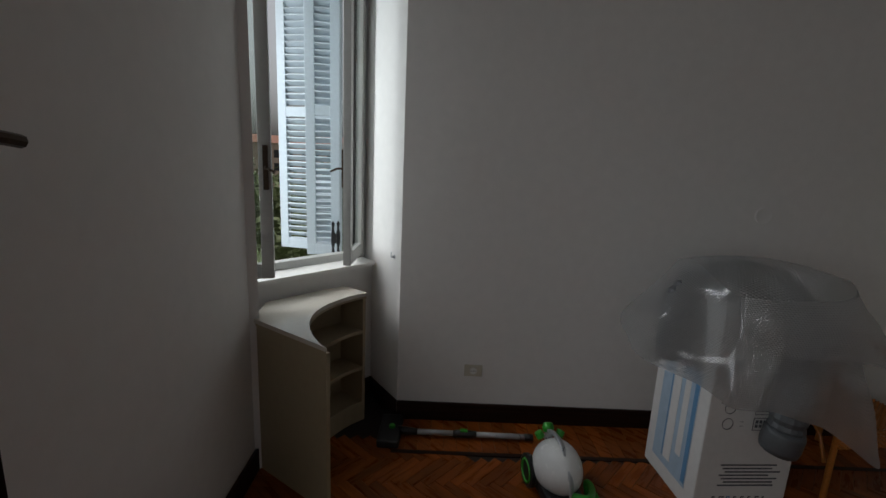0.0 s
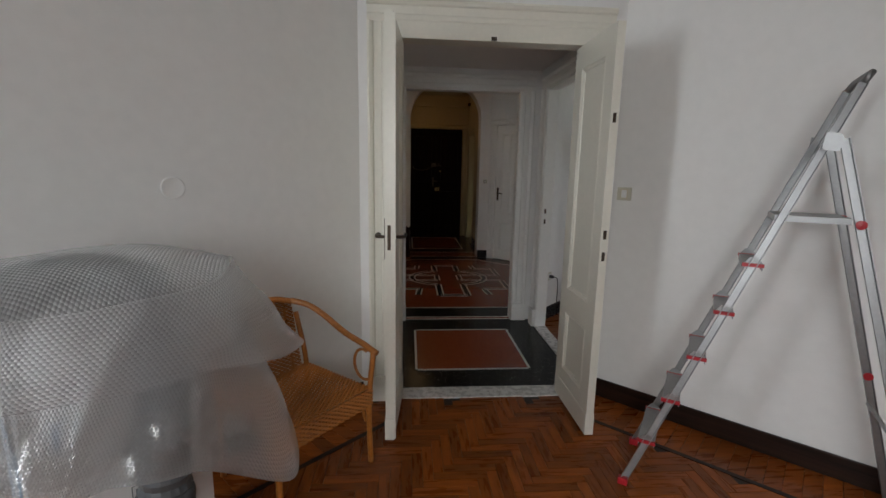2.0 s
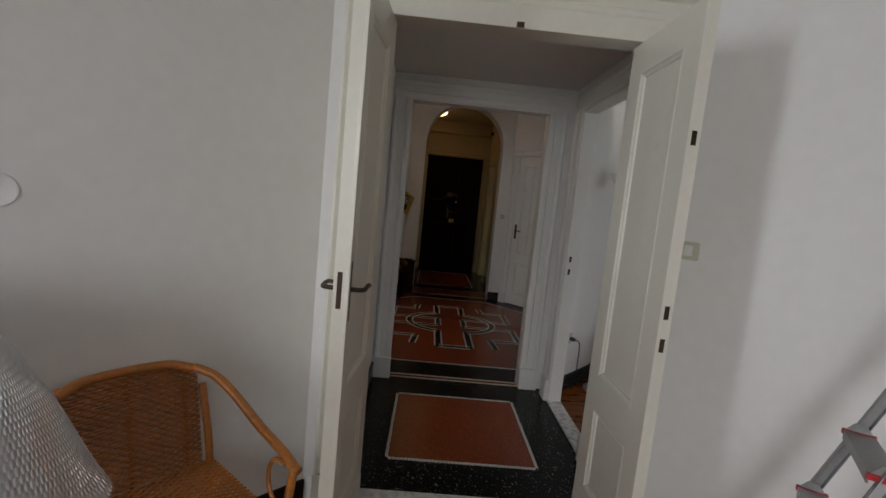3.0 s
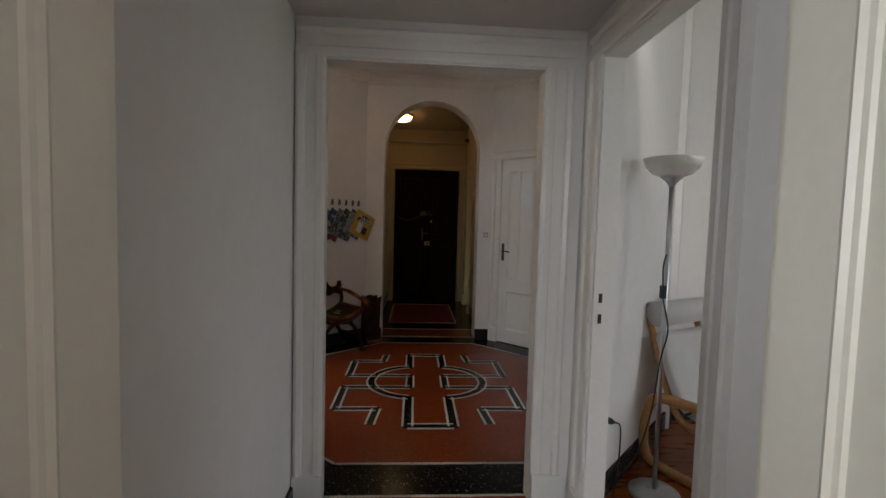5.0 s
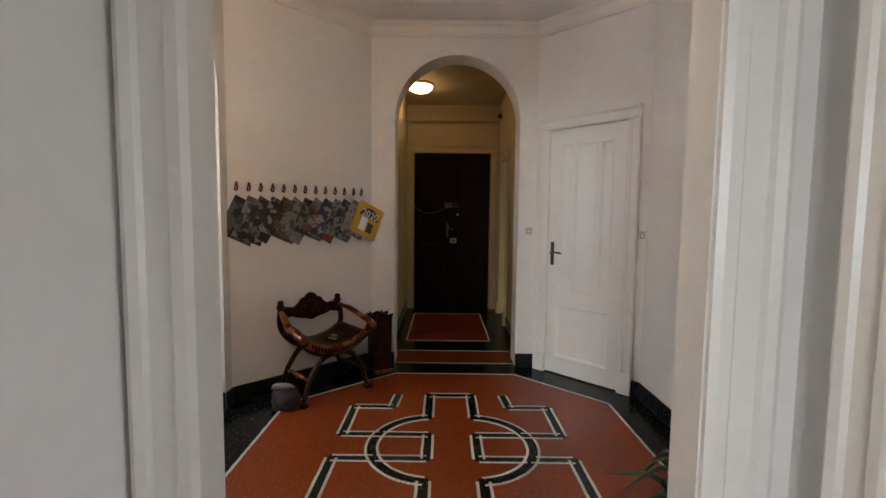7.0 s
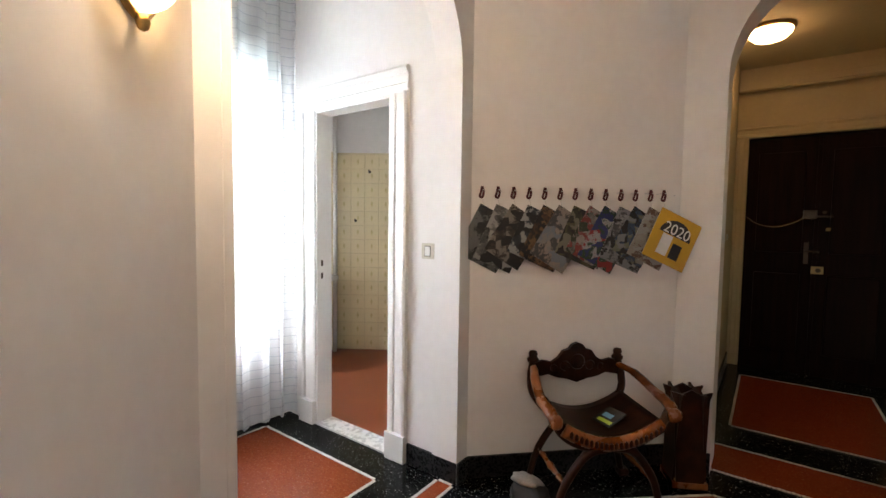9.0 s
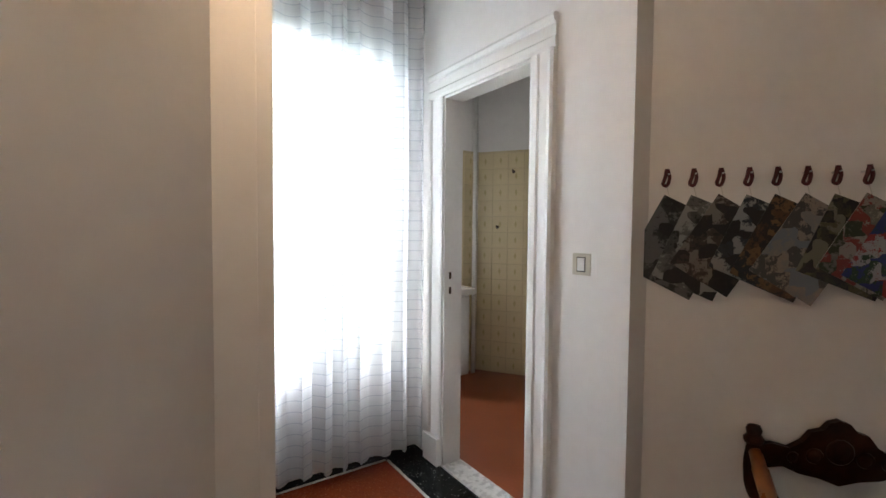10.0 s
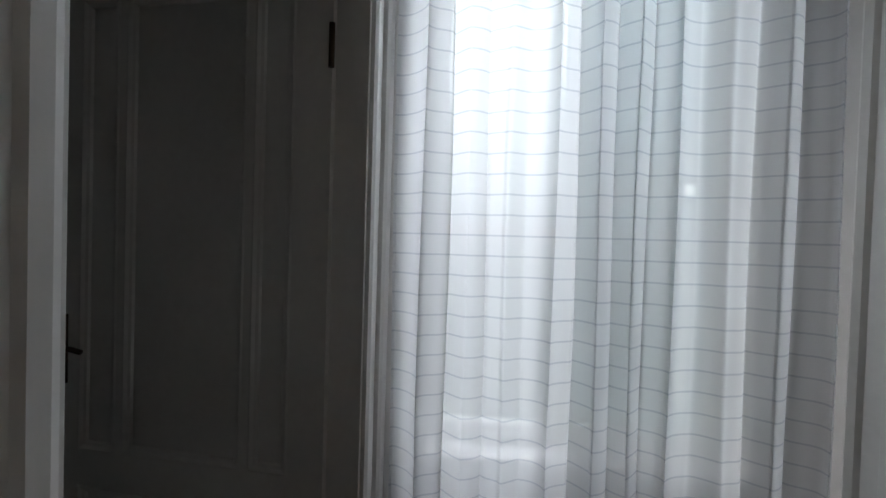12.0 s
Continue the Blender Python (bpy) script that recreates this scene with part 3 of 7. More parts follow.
gap_boards(O["al"], O["ar"], [(0.205, 1.305)], 0.12, BLACKB)
gap_boards(O["ar"], O["rb"], [(CLOSET[0] - 0.1, CLOSET[1] + 0.1)], 0.12, BLACKB)
gap_boards(O["rb"], O["rf"], [], 0.12, BLACKB)
gap_boards(O["rf"], O["nr"], [], 0.12, BLACKB)
gap_boards(O["nl"], O["lf"], [], 0.12, BLACKB)
gap_boards(O["lf"], O["lb"], [(0.105, 1.3)], 0.12, BLACKB)
gap_boards(O["lb"], O["al"], [], 0.12, BLACKB)

# hall doorway towards the vestibule
casing("trim_hall_doorway", (0.31, 2.515), (1.64, 2.515), 0.14, 1.145, 2.095, 0.13, WHITEP, 0.032, "white painted casing of the doorway into the hall")
lining("trim_hall_doorway_lining", O["nr"], O["nl"], 0.285, 1.325, 2.1, 0.105, WHITEP)
casing("trim_hall_doorway_inner", O["nr"], O["nl"], 0.285, 1.325, 2.095, 0.11, WHITEP, 0.028, "white painted casing on the hall side")

# closet door, shut
casing("trim_closet_door", O["ar"], O["rb"], CLOSET[0], CLOSET[1], 2.1, 0.1, WHITEP, 0.03, "white painted casing round the closet door")
m_c, _ = along(O["ar"], O["rb"])
cw = CLOSET[1] - CLOSET[0]
closet = panel_leaf("closet_door", m_c @ pose(CLOSET[0] + 0.004, -0.004, 0.008), cw - 0.008, 2.085, 0.04,
                    [(0.09, 0.72, 0.205, 1.96), (0.225, 0.72, cw - 0.235, 1.96), (cw - 0.215, 0.72, cw - 0.1, 1.96), (0.09, 0.14, cw - 0.1, 0.60)], WHITEP,
                    "shut white painted closet door with four sunk panels", "door")
lever_handle(closet, 0.045, 1.05, 0.0, -1, 1)
part("backing_wall", box(0, 0.12, 0, cw + 0.1, 0.16, 2.2), DARKB, closet)
for z in (0.3, 1.75):
    part("hinge", lathe([(0, 0), (0.007, 0), (0.007, 0.09), (0, 0.09)], 8, pose(cw - 0.008, -0.006, z)), WHITEP, closet)

# ---- vestibule ----
VX0, VX1 = 0.31, 1.64
SIDE = (0.205, 0.955)         # side door along the right wall, from its hall end
wall("wall_vestibule_left", (VX0, 1.15), (VX0, 2.515), 2.4, 0.15)
wall("wall_vestibule_right", (VX1, 2.515), (VX1, 1.15), 2.4, 0.09, [(SIDE[0], SIDE[1], 2.09, 0)])
slab("ceiling_vestibule", [(0.1, 1.12), (1.9, 1.12), (1.9, 2.62), (0.1, 2.62)], 2.27, 2.4, CEIL, "low plaster ceiling of the vestibule", "ceiling")
casing("trim_side_door", (VX1, 2.515), (VX1, 1.15), SIDE[0], SIDE[1], 2.09, 0.105, WHITEP, 0.03, "white painted casing of the side doorway")
lining("trim_side_door_lining", (VX1, 2.515), (VX1, 1.15), SIDE[0], SIDE[1], 2.09, 0.09, WHITEP)
for z in (1.06, 0.97):
    tagged(part("strike_plate", box(VX1 + 0.02, 2.515 - SIDE[0] - 0.0175, z - 0.02, VX1 + 0.035, 2.515 - SIDE[0] - 0.014, z + 0.02), BRONZE), "small bronze strike plate in the door jamb", "strike plate")
gap_boards((VX0, 1.17), (VX0, 2.515), [], 0.12, BLACKB)

# ---- room ----
RA, RB = (-1.93, -0.93), (0.20, 1.05)      # wall with the round cover
RC, RD = (1.68, 1.05), (4.05, -1.36)       # wall behind the ladder
wall("wall_room_door", (RB[0], 1.05), RC, 3.05, 0.10, [(0.19, 1.265, 2.13, 0)])
wall("wall_room_cover", RA, RB, 3.05, 0.15)
wall("wall_room_ladder", RC, RD, 3.05, 0.15)
wall("wall_room_back", RD, (0.55, -4.86), 3.05, 0.15)
wall("wall_room_left", (0.55, -4.86), (-1.06, -2.76), 3.05, 0.15, [(0.75, 1.95, 2.5, 0)])
wall("wall_room_left_parapet", (0.11, -4.29), (-0.64, -3.31), 0.8, 0.15)
wall("wall_room_left_end", (-1.06, -2.76), (-2.12, -1.66), 3.05, 0.15)
slab("ceiling_room", [(-2.9, -5.2), (4.4, -5.2), (4.4, 1.13), (-2.9, 1.13)], 3.05, 3.2, CEIL, "plain plaster ceiling of the room", "ceiling")
gap_boards(RA, RB, [], 0.115, DARKB)
gap_boards(RC, RD, [], 0.115, DARKB)
gap_boards(RD, (0.55, -4.86), [], 0.115, DARKB)
gap_boards((0.55, -4.86), (-1.06, -2.76), [], 0.115, DARKB)
gap_boards((-1.06, -2.76), (-2.12, -1.66), [], 0.115, DARKB)
# window recess: splayed reveal, parapet, head and the wall above
WX = -2.27
wall("wall_window_splay", (-2.27, -0.86), RA, 3.05, 0.15)
wall("wall_window_parapet", (WX, -2.10), (WX, -0.86), 0.88, 0.28)
wall("wall_window_reveal", (-2.12, -1.66), (WX, -2.10), 3.05, 0.08)
wall("wall_window_jamb", (WX, -2.10), (WX - 0.28, -2.10), 3.05, 0.2)
wall("wall_window_outer_reveal", (WX - 0.28, -0.83), (WX, -0.83), 3.05, 0.2)
wall("wall_window_head", (WX, -2.10), (WX, -0.86), 0.5, 0.28, z0=2.56)
gap_boards((-2.27, -0.86), RA, [], 0.115, DARKB)
gap_boards((WX, -2.08), (WX, -0.86), [], 0.115, DARKB)
slab("window_sill", [(WX + 0.02, -2.02), (WX + 0.05, -1.9), (WX + 0.05, -0.875), (WX - 0.2, -0.84), (WX - 0.2, -2.09)], 0.872, 0.892, WHITEP, "white painted window sill", "sill")

# doorway into the vestibule: casing, rebated frame, marble threshold
casing("trim_room_doorway", (RB[0], 1.05), RC, 0.165, 1.30, 2.17, 0.115, CREAM, 0.03, "cream painted casing of the room's double doorway")
fr = thing("trim_room_door_frame", pose(0, 0, 0), "cream painted rebated frame of the double door", "door frame", kind="structure")
part("frame_jamb", box(0.362, 1.035, 0, 0.408, 1.155, 2.09, 0.003), CREAM, fr)
part("frame_jamb", box(1.462, 1.035, 0, 1.506, 1.155, 2.09, 0.003), CREAM, fr)
part("frame_head", box(0.362, 1.035, 2.09, 1.506, 1.155, 2.175, 0.003), CREAM, fr)
part("head_bolt_keeper", box(0.92, 1.028, 2.092, 0.95, 1.036, 2.112, 0.001), BRONZE, fr)
slab("threshold", [(0.405, 1.035), (1.465, 1.035), (1.465, 1.165), (0.405, 1.165)], -0.01, 0.008, MARBLE, "worn white marble threshold", "threshold")
slab("threshold", [(VX1 - 0.012, 1.57), (VX1 + 0.09, 1.57), (VX1 + 0.09, 2.30), (VX1 - 0.012, 2.30)], -0.01, 0.008, MARBLE, "worn white marble threshold of the side door", "threshold")


def double_leaf(name, x, flip, handle, swing=0.0):
    """One leaf of the double door, swung into the room, square or a little past it."""
    w, h, t = 0.505, 2.07, 0.04
    m = Matrix.Translation((x, 1.10, 0.012)) @ Matrix.Rotation(radians(-90 - swing), 4, "Z")
    ob = panel_leaf(name, m @ Matrix.Translation((0, 0 if flip else -t, 0)), w, h, t, [(0.1, 0.70, w - 0.1, 1.95), (0.1, 0.2, w - 0.1, 0.56)], CREAM,
                    "cream painted double door leaf, swung open into the room", "door", )
    part("kick_board", box(0.004, -0.004, 0.002, w + 0.002, t + 0.004, 0.12, 0.002), CREAM, ob)
    if handle:
        lever_handle(ob, w - 0.035, 1.06, t, 1, -1)
        lever_handle(ob, w - 0.035, 1.06, 0, -1, -1)
        part("lock_plate", box(w - 0.001, t * 0.3, 1.0, w + 0.0015, t * 0.7, 1.12), BRONZE, ob)
        part("rebate_strip", box(w - 0.012, t, 0.01, w + 0.004, t + 0.012, h - 0.01, 0.002), CREAM, ob)
    else:
        for z in (0.95, 1.06, 1.62):
            part("bolt_plate", box(w - 0.001, t * 0.3, z, w + 0.0015, t * 0.7, z + 0.045), BRONZE, ob)
    return ob


tagged(double_leaf("double_door_leaf", 0.405, True, True, 4.5), group="double door leaves")
tagged(double_leaf("double_door_leaf", 1.465, False, False), group="double door leaves")

# ---- alcove ----
AY0, AY1, AX = 3.42, 4.665, -2.06
wall("wall_alcove_bath", (AX - 0.3, AY1), (-0.665, AY1), WALL_H, 0.12, [(-1.75 - AX + 0.3, -1.07 - AX + 0.3, 2.115, 0)])
wall("wall_alcove_door", (-0.665, AY0), (AX - 0.3, AY0), WALL_H, 0.12, [(0.30, 1.125, 2.115, 0)])
slab("ceiling_alcove", [(-2.6, 3.2), (-0.62, 3.2), (-0.62, 4.9), (-2.6, 4.9)], 2.93, 3.15, CEIL, "plaster ceiling of the alcove", "ceiling")
casing("trim_bath_door", (AX - 0.3, AY1), (-0.67, AY1), -1.75 - AX + 0.3, -1.07 - AX + 0.3, 2.115, 0.14, WHITEP, 0.032, "white painted casing of the bathroom doorway")
lining("trim_bath_door_lining", (AX - 0.3, AY1), (-0.67, AY1), -1.75 - AX + 0.3, -1.07 - AX + 0.3, 2.115, 0.12, WHITEP)
casing("trim_side_room_door", (-0.67, AY0), (AX - 0.3, AY0), 0.30, 1.125, 2.115, 0.1, WHITEP, 0.032, "white painted casing of the alcove's side doorway")
lining("trim_side_room_door_lining", (-0.67, AY0), (AX - 0.3, AY0), 0.30, 1.125, 2.115, 0.12, WHITEP)
slab("threshold", [(-1.748, AY1 - 0.01), (-1.072, AY1 - 0.01), (-1.072, AY1 + 0.125), (-1.748, AY1 + 0.125)], -0.01, 0.008, MARBLE, "white marble threshold of the bathroom door", "threshold")
gap_boards((-0.92, AY1), (-0.57, AY1), [], 0.12, BLACKB)
for z in (1.105, 1.02):
    tagged(part("strike_plate", box(-1.7365, AY1 + 0.03, z - 0.02, -1.733, AY1 + 0.045, z + 0.02), BRONZE), "small bronze strike plate in the door jamb", "strike plate")
# window wall of the alcove
wall("wall_alcove_under_window", (AX, AY0 - 0.1), (AX, AY1 + 0.1), 0.66, 0.3)
wall("wall_alcove_over_window", (AX, AY0 - 0.1), (AX, AY1 + 0.1), 0.60, 0.3, z0=2.42)
wall("wall_alcove_window_side", (AX, AY0 - 0.1), (AX, 3.53), 1.76, 0.3, z0=0.66)
wall("wall_alcove_window_side", (AX, 4.52), (AX, AY1 + 0.1), 1.76, 0.3, z0=0.66)
side_leaf = panel_leaf("side_room_door", Matrix.Translation((-1.80, 3.335, 0.01)) @ Matrix.Rotation(radians(-93), 4, "Z"), 0.86, 2.09, 0.04,
                       [(0.10, 0.70, 0.215, 1.98), (0.235, 0.70, 0.605, 1.98), (0.625, 0.70, 0.75, 1.98), (0.1, 0.14, 0.75, 0.60)], WHITEP,
                       "white panelled door standing open into the side room", "door")
lever_handle(side_leaf, 0.80, 1.0, 0.04, 1, -1)
for z in (0.28, 1.76):
    part("hinge", lathe([(0, 0), (0.008, 0), (0.008, 0.11), (0, 0.11)], 8, pose(0, 0.046, z)), BRONZE, side_leaf)
# the side room beyond that door
wall("wall_side_room_far", (-0.3, 1.2), (-3.0, 1.2), 3.0, 0.1)
wall("wall_side_room_west", (-2.12, 1.2), (-2.12, 3.3), 3.0, 0.1)
wall("wall_side_room_east", (-0.35, 2.9), (-0.35, 1.2), 3.0, 0.1)
slab("ceiling_side_room", [(-2.3, 1.1), (-0.3, 1.1), (-0.3, 3.3), (-2.3, 3.3)], 3.0, 3.1, CEIL, "plaster ceiling of the side room", "ceiling")

# ---- bathroom ----
wall("wall_bath_back", (-3.05, 5.95), (-2.30, 6.45), 3.0, 0.1)
wall("wall_bath_right", (-2.30, 6.45), (-0.8, 6.45), 3.0, 0.1)
wall("wall_bath_left", (-3.05, 4.79), (-3.05, 5.95), 3.0, 0.1, [(0.1, 0.34, 1.75, 0)])
wall("wall_bath_left_low", (-3.05, 4.79), (-3.05, 5.95), 1.1, 0.1)
# unseen wall, added to shut leaking sky light out of the bathroom
wall("wall_bath_sky_stop", (-2.36, 4.79), (-3.05, 4.79), 3.0, 0.1)
wall("wall_bath_end", (-0.8, 6.45), (-0.8, 4.79), 3.0, 0.1)
slab("ceiling_bath", [(-3.3, 4.7), (-0.7, 4.7), (-0.7, 6.6), (-3.3, 6.6)], 2.9, 3.0, CEIL, "bathroom ceiling", "ceiling")
slab("floor_bath", [(-3.1, 4.78), (-0.8, 4.78), (-0.8, 6.5), (-3.1, 6.5)], -0.05, 0.001, BATHF, "reddish terracotta bathroom floor", "floor")

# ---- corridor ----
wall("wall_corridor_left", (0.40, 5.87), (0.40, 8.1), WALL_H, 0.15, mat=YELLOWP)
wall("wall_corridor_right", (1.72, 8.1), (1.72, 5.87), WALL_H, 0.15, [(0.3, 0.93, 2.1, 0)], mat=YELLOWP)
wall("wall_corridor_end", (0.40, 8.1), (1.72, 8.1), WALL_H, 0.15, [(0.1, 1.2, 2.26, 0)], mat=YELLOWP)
slab("ceiling_corridor", [(0.2, 5.85), (1.9, 5.85), (1.9, 8.3), (0.2, 8.3)], 2.93, 3.1, YELLOWP, "dull yellow corridor ceiling", "ceiling")
gap_boards((0.40, 5.87), (0.40, 8.1), [], 0.12, BLACKB)
gap_boards((1.72, 8.1), (1.72, 5.87), [(0.2, 1.03)], 0.12, BLACKB)
casing("trim_corridor_door", (1.72, 8.1), (1.72, 5.87), 0.3, 0.93, 2.1, 0.1, YELLOWP, 0.03, "dull yellow casing of the corridor's side doorway")
casing("trim_front_door", (0.40, 8.1), (1.72, 8.1), 0.1, 1.2, 2.26, 0.1, YELLOWP, 0.03, "dull yellow casing of the front door", plinth=0)
wall("wall_corridor_side_room", (2.6, 8.2), (2.6, 6.6), 3.0, 0.1)
# two unseen walls and a lid, added to keep sky light out
wall("wall_sky_stop_end", (1.87, 8.2), (2.6, 8.2), 3.0, 0.1)
wall("wall_sky_stop_near", (2.6, 6.6), (1.87, 6.6), 3.0, 0.1)
slab("ceiling_sky_stop", [(1.87, 6.5), (2.7, 6.5), (2.7, 8.3), (1.87, 8.3)], 2.95, 3.05, CEIL, "unseen slab that keeps sky light out of the small side room", "ceiling")
# unseen backing wall, added so no sky shines past the front door
wall("wall_door_leak_stop", (0.2, 8.32), (1.9, 8.32), 3.0, 0.1)
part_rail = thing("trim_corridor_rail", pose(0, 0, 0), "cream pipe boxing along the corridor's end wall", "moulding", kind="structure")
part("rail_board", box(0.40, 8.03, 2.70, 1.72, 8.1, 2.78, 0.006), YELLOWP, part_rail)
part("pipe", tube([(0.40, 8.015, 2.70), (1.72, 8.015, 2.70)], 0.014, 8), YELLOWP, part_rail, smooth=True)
tagged(part("chime", lathe([(0, 0), (0.035, 0), (0.03, 0.05), (0, 0.055)], 14, pose(1.72, 7.9, 2.74, 0, -90)), BRONZE, smooth=True), "dark round door chime high on the wall", "chime")

# front door with its locks
fd = thing("front_door", pose(0.5, 8.13, 0.004), "dark stained double front door with locks and chain", "front door")
for k, x0 in enumerate((0.004, 0.556)):
    part("leaf_board", box(x0, 0, -0.006, x0 + 0.54, 0.05, 2.25, 0.003), DOORWOOD, fd)
    for z0, z1 in ((0.2, 0.95), (1.15, 2.1)):
        part("raised_panel", box(x0 + 0.09, -0.014, z0, x0 + 0.45, 0.001, z1, 0.012), DOORWOOD, fd)
part("cover_strip", box(0.535, -0.012, 0, 0.565, 0.002, 2.25, 0.004), DOORWOOD, fd)
lk = part("lock_case", box(0.45, -0.035, 1.47, 0.55, 0.0, 1.55, 0.004), BRONZE, fd, "dark metal lock case")
part("bolt", box(0.55, -0.03, 1.485, 0.66, -0.008, 1.50, 0.003), BRONZE, lk)
part("bolt_knob", lathe([(0, 0), (0.014, 0), (0.016, 0.03), (0, 0.034)], 10, pose(0.6, -0.03, 1.53, 90)), BRONZE, lk)
part("brass_plate", box(0.62, -0.012, 1.36, 0.70, 0, 1.39, 0.002), BRASS, fd)
part("lever_plate", box(0.47, -0.012, 1.05, 0.505, 0, 1.25, 0.003), BRONZE, fd)
part("lever", tube(smooth_path([(0.487, -0.01, 1.17), (0.487, -0.05, 1.17), (0.52, -0.06, 1.17), (0.58, -0.055, 1.165)], 3), 0.008, 8), BRONZE, fd, smooth=True)
part("lower_lock", box(0.53, -0.02, 0.96, 0.62, 0, 1.03, 0.003), BRASS, fd)
part("lock_cylinder", lathe([(0, 0), (0.02, 0), (0.02, 0.02), (0, 0.022)], 12, pose(0.58, -0.02, 0.995, 90)), BRONZE, fd)
part("chain", tube(smooth_path([(0.01, -0.02, 1.49), (0.1, -0.03, 1.42), (0.25, -0.04, 1.39), (0.4, -0.04, 1.44), (0.47, -0.03, 1.5)], 6), 0.005, 6, ridge=0.5), BRONZE, fd, "thin dark metal door chain")

# ---- living room seen through the side door ----
LA, LB, LC = (1.735, 2.455), (2.72, 3.44), (3.75, 3.52)
wall("wall_living_lamp", LA, LB, 3.05, 0.08)
wall("wall_living_far", LB, LC, 3.05, 0.12)
wall("wall_living_east", LC, (4.9, 0.2), 3.05, 0.12, [(1.5, 2.9, 2.3, 0)])
wall("wall_living_south", (4.9, 0.2), (2.45, 0.665), 3.05, 0.12)
slab("floor_living", [(1.73, 1.25), (2.9, 0.1), (5, 0.1), (5, 4.0), (2.9, 4.0), (1.73, 2.6)], -0.06, 0.0, PARQ, "dark parquet floor of the living room", "floor")
slab("ceiling_living", [(1.735, 1.3), (2.95, 0.1), (5.2, 0.0), (5.2, 3.9), (1.735, 3.9)], 3.046, 3.15, CEIL, "plaster ceiling of the living room", "ceiling")
gap_boards(LA, LB, [], 0.12, BLACKB)
gap_boards(LB, LC, [], 0.12, BLACKB)

# ---- hall floor ----
floor_hall = slab("floor_hall", [(-2.4, 1.1), (1.73, 1.1), (1.73, 2.5), (2.7, 3.2), (2.7, 5.4), (1.9, 5.9), (1.9, 8.6), (0.2, 8.6), (0.2, 5.9), (-0.6, 4.9), (-2.4, 4.78)], -0.12, -0.003, BLACKT, "polished black terrazzo floor with red inlays", "floor")


def strip(pts, off0, off1, z0, z1, closed=False):
    """A flat band beside a path on the floor, between two sideways distances, with mitred corners."""
    n = len(pts)
    p = [Vector(q) for q in pts]

    def edge(off):
        out = []
        for i in range(n):
            a = p[i - 1] if (i or closed) else None
            b = p[(i + 1) % n] if (i < n - 1 or closed) else None
            d0 = (p[i] - a).normalized() if a is not None else (b - p[i]).normalized()
            d1 = (b - p[i]).normalized() if b is not None else d0
            n0, n1 = Vector((-d0.y, d0.x)), Vector((-d1.y, d1.x))
            k = n0 + n1
            k = k / max(k.dot(n0), 0.25)
            out.append(p[i] + k * off)
        return out

    e0, e1 = edge(off0), edge(off1)
    bm = bmesh.new()
    rows = [[bm.verts.new((q.x, q.y, z)) for q in e] for e, z in ((e0, z0), (e0, z1), (e1, z1), (e1, z0))]
    for i in range(n if closed else n - 1):
        j = (i + 1) % n
        for r0, r1 in zip(rows, rows[1:]):
            bm.faces.new((r0[i], r0[j], r1[j], r1[i]))
    if not closed:
        for i in (0, n - 1):
            bm.faces.new([r[i] for r in rows])
    return bm


def tesserae(verts, faces, pts, off, w, pitch, z, closed=False):
    """Rows of small mosaic stones beside a path, appended to a joined mesh."""
    seq = list(pts) + ([pts[0]] if closed else [])
    for (x0, y0), (x1, y1) in zip(seq, seq[1:]):
        d = Vector((x1 - x0, y1 - y0))
        length = d.length
        if length < 1e-6:
            continue
        d.normalize()
        nrm = Vector((-d.y, d.x))
        k = max(1, round(length / pitch))
        for i in range(k):
            a, b = (i + 0.06) * length / k, (i + 0.94) * length / k
            jit = random.uniform(-0.0012, 0.0012)
            zt = z + random.uniform(-0.0006, 0.0006)
            c = [Vector((x0, y0)) + d * s + nrm * (off + t + jit) for s, t in ((a, 0), (b, 0), (b, w), (a, w))]
            o = len(verts)
            verts += [(q.x, q.y, z - 0.004) for q in c] + [(q.x, q.y, zt) for q in c]
            faces += [(o + 4, o + 5, o + 6, o + 7), (o, o + 1, o + 5, o + 4), (o + 1, o + 2, o + 6, o + 5), (o + 2, o + 3, o + 7, o + 6), (o + 3, o, o + 4, o + 7)]


TV, TF = [], []


def red_field(pts, border=0.016):
    bm = bmesh.new()
    f = bm.faces.new([bm.verts.new((x, y, -0.004)) for x, y in pts])
    r = bmesh.ops.extrude_face_region(bm, geom=[f])
    bmesh.ops.translate(bm, vec=(0, 0, 0.005), verts=[v for v in r["geom"] if isinstance(v, bmesh.types.BMVert)])
    part("red_inlay", bm, REDT, floor_hall, "polished red terrazzo inlay")
    tesserae(TV, TF, pts, -border, border, 0.021, 0.0035, True)


def banded(pts, closed=False, w=0.026, line=0.015, side0=True, side1=True, mat=None, top=0.0022):
    part("dark_band", strip(pts, -w, w, -0.002, top, closed), mat or GREENT, floor_hall, "black inlaid band" if mat else "dark green inlaid band")
    if side0:
        tesserae(TV, TF, pts, -w - line, line, 0.019, top + 0.0012, closed)
    if side1:
        tesserae(TV, TF, pts, w, line, 0.019, top + 0.0012, closed)


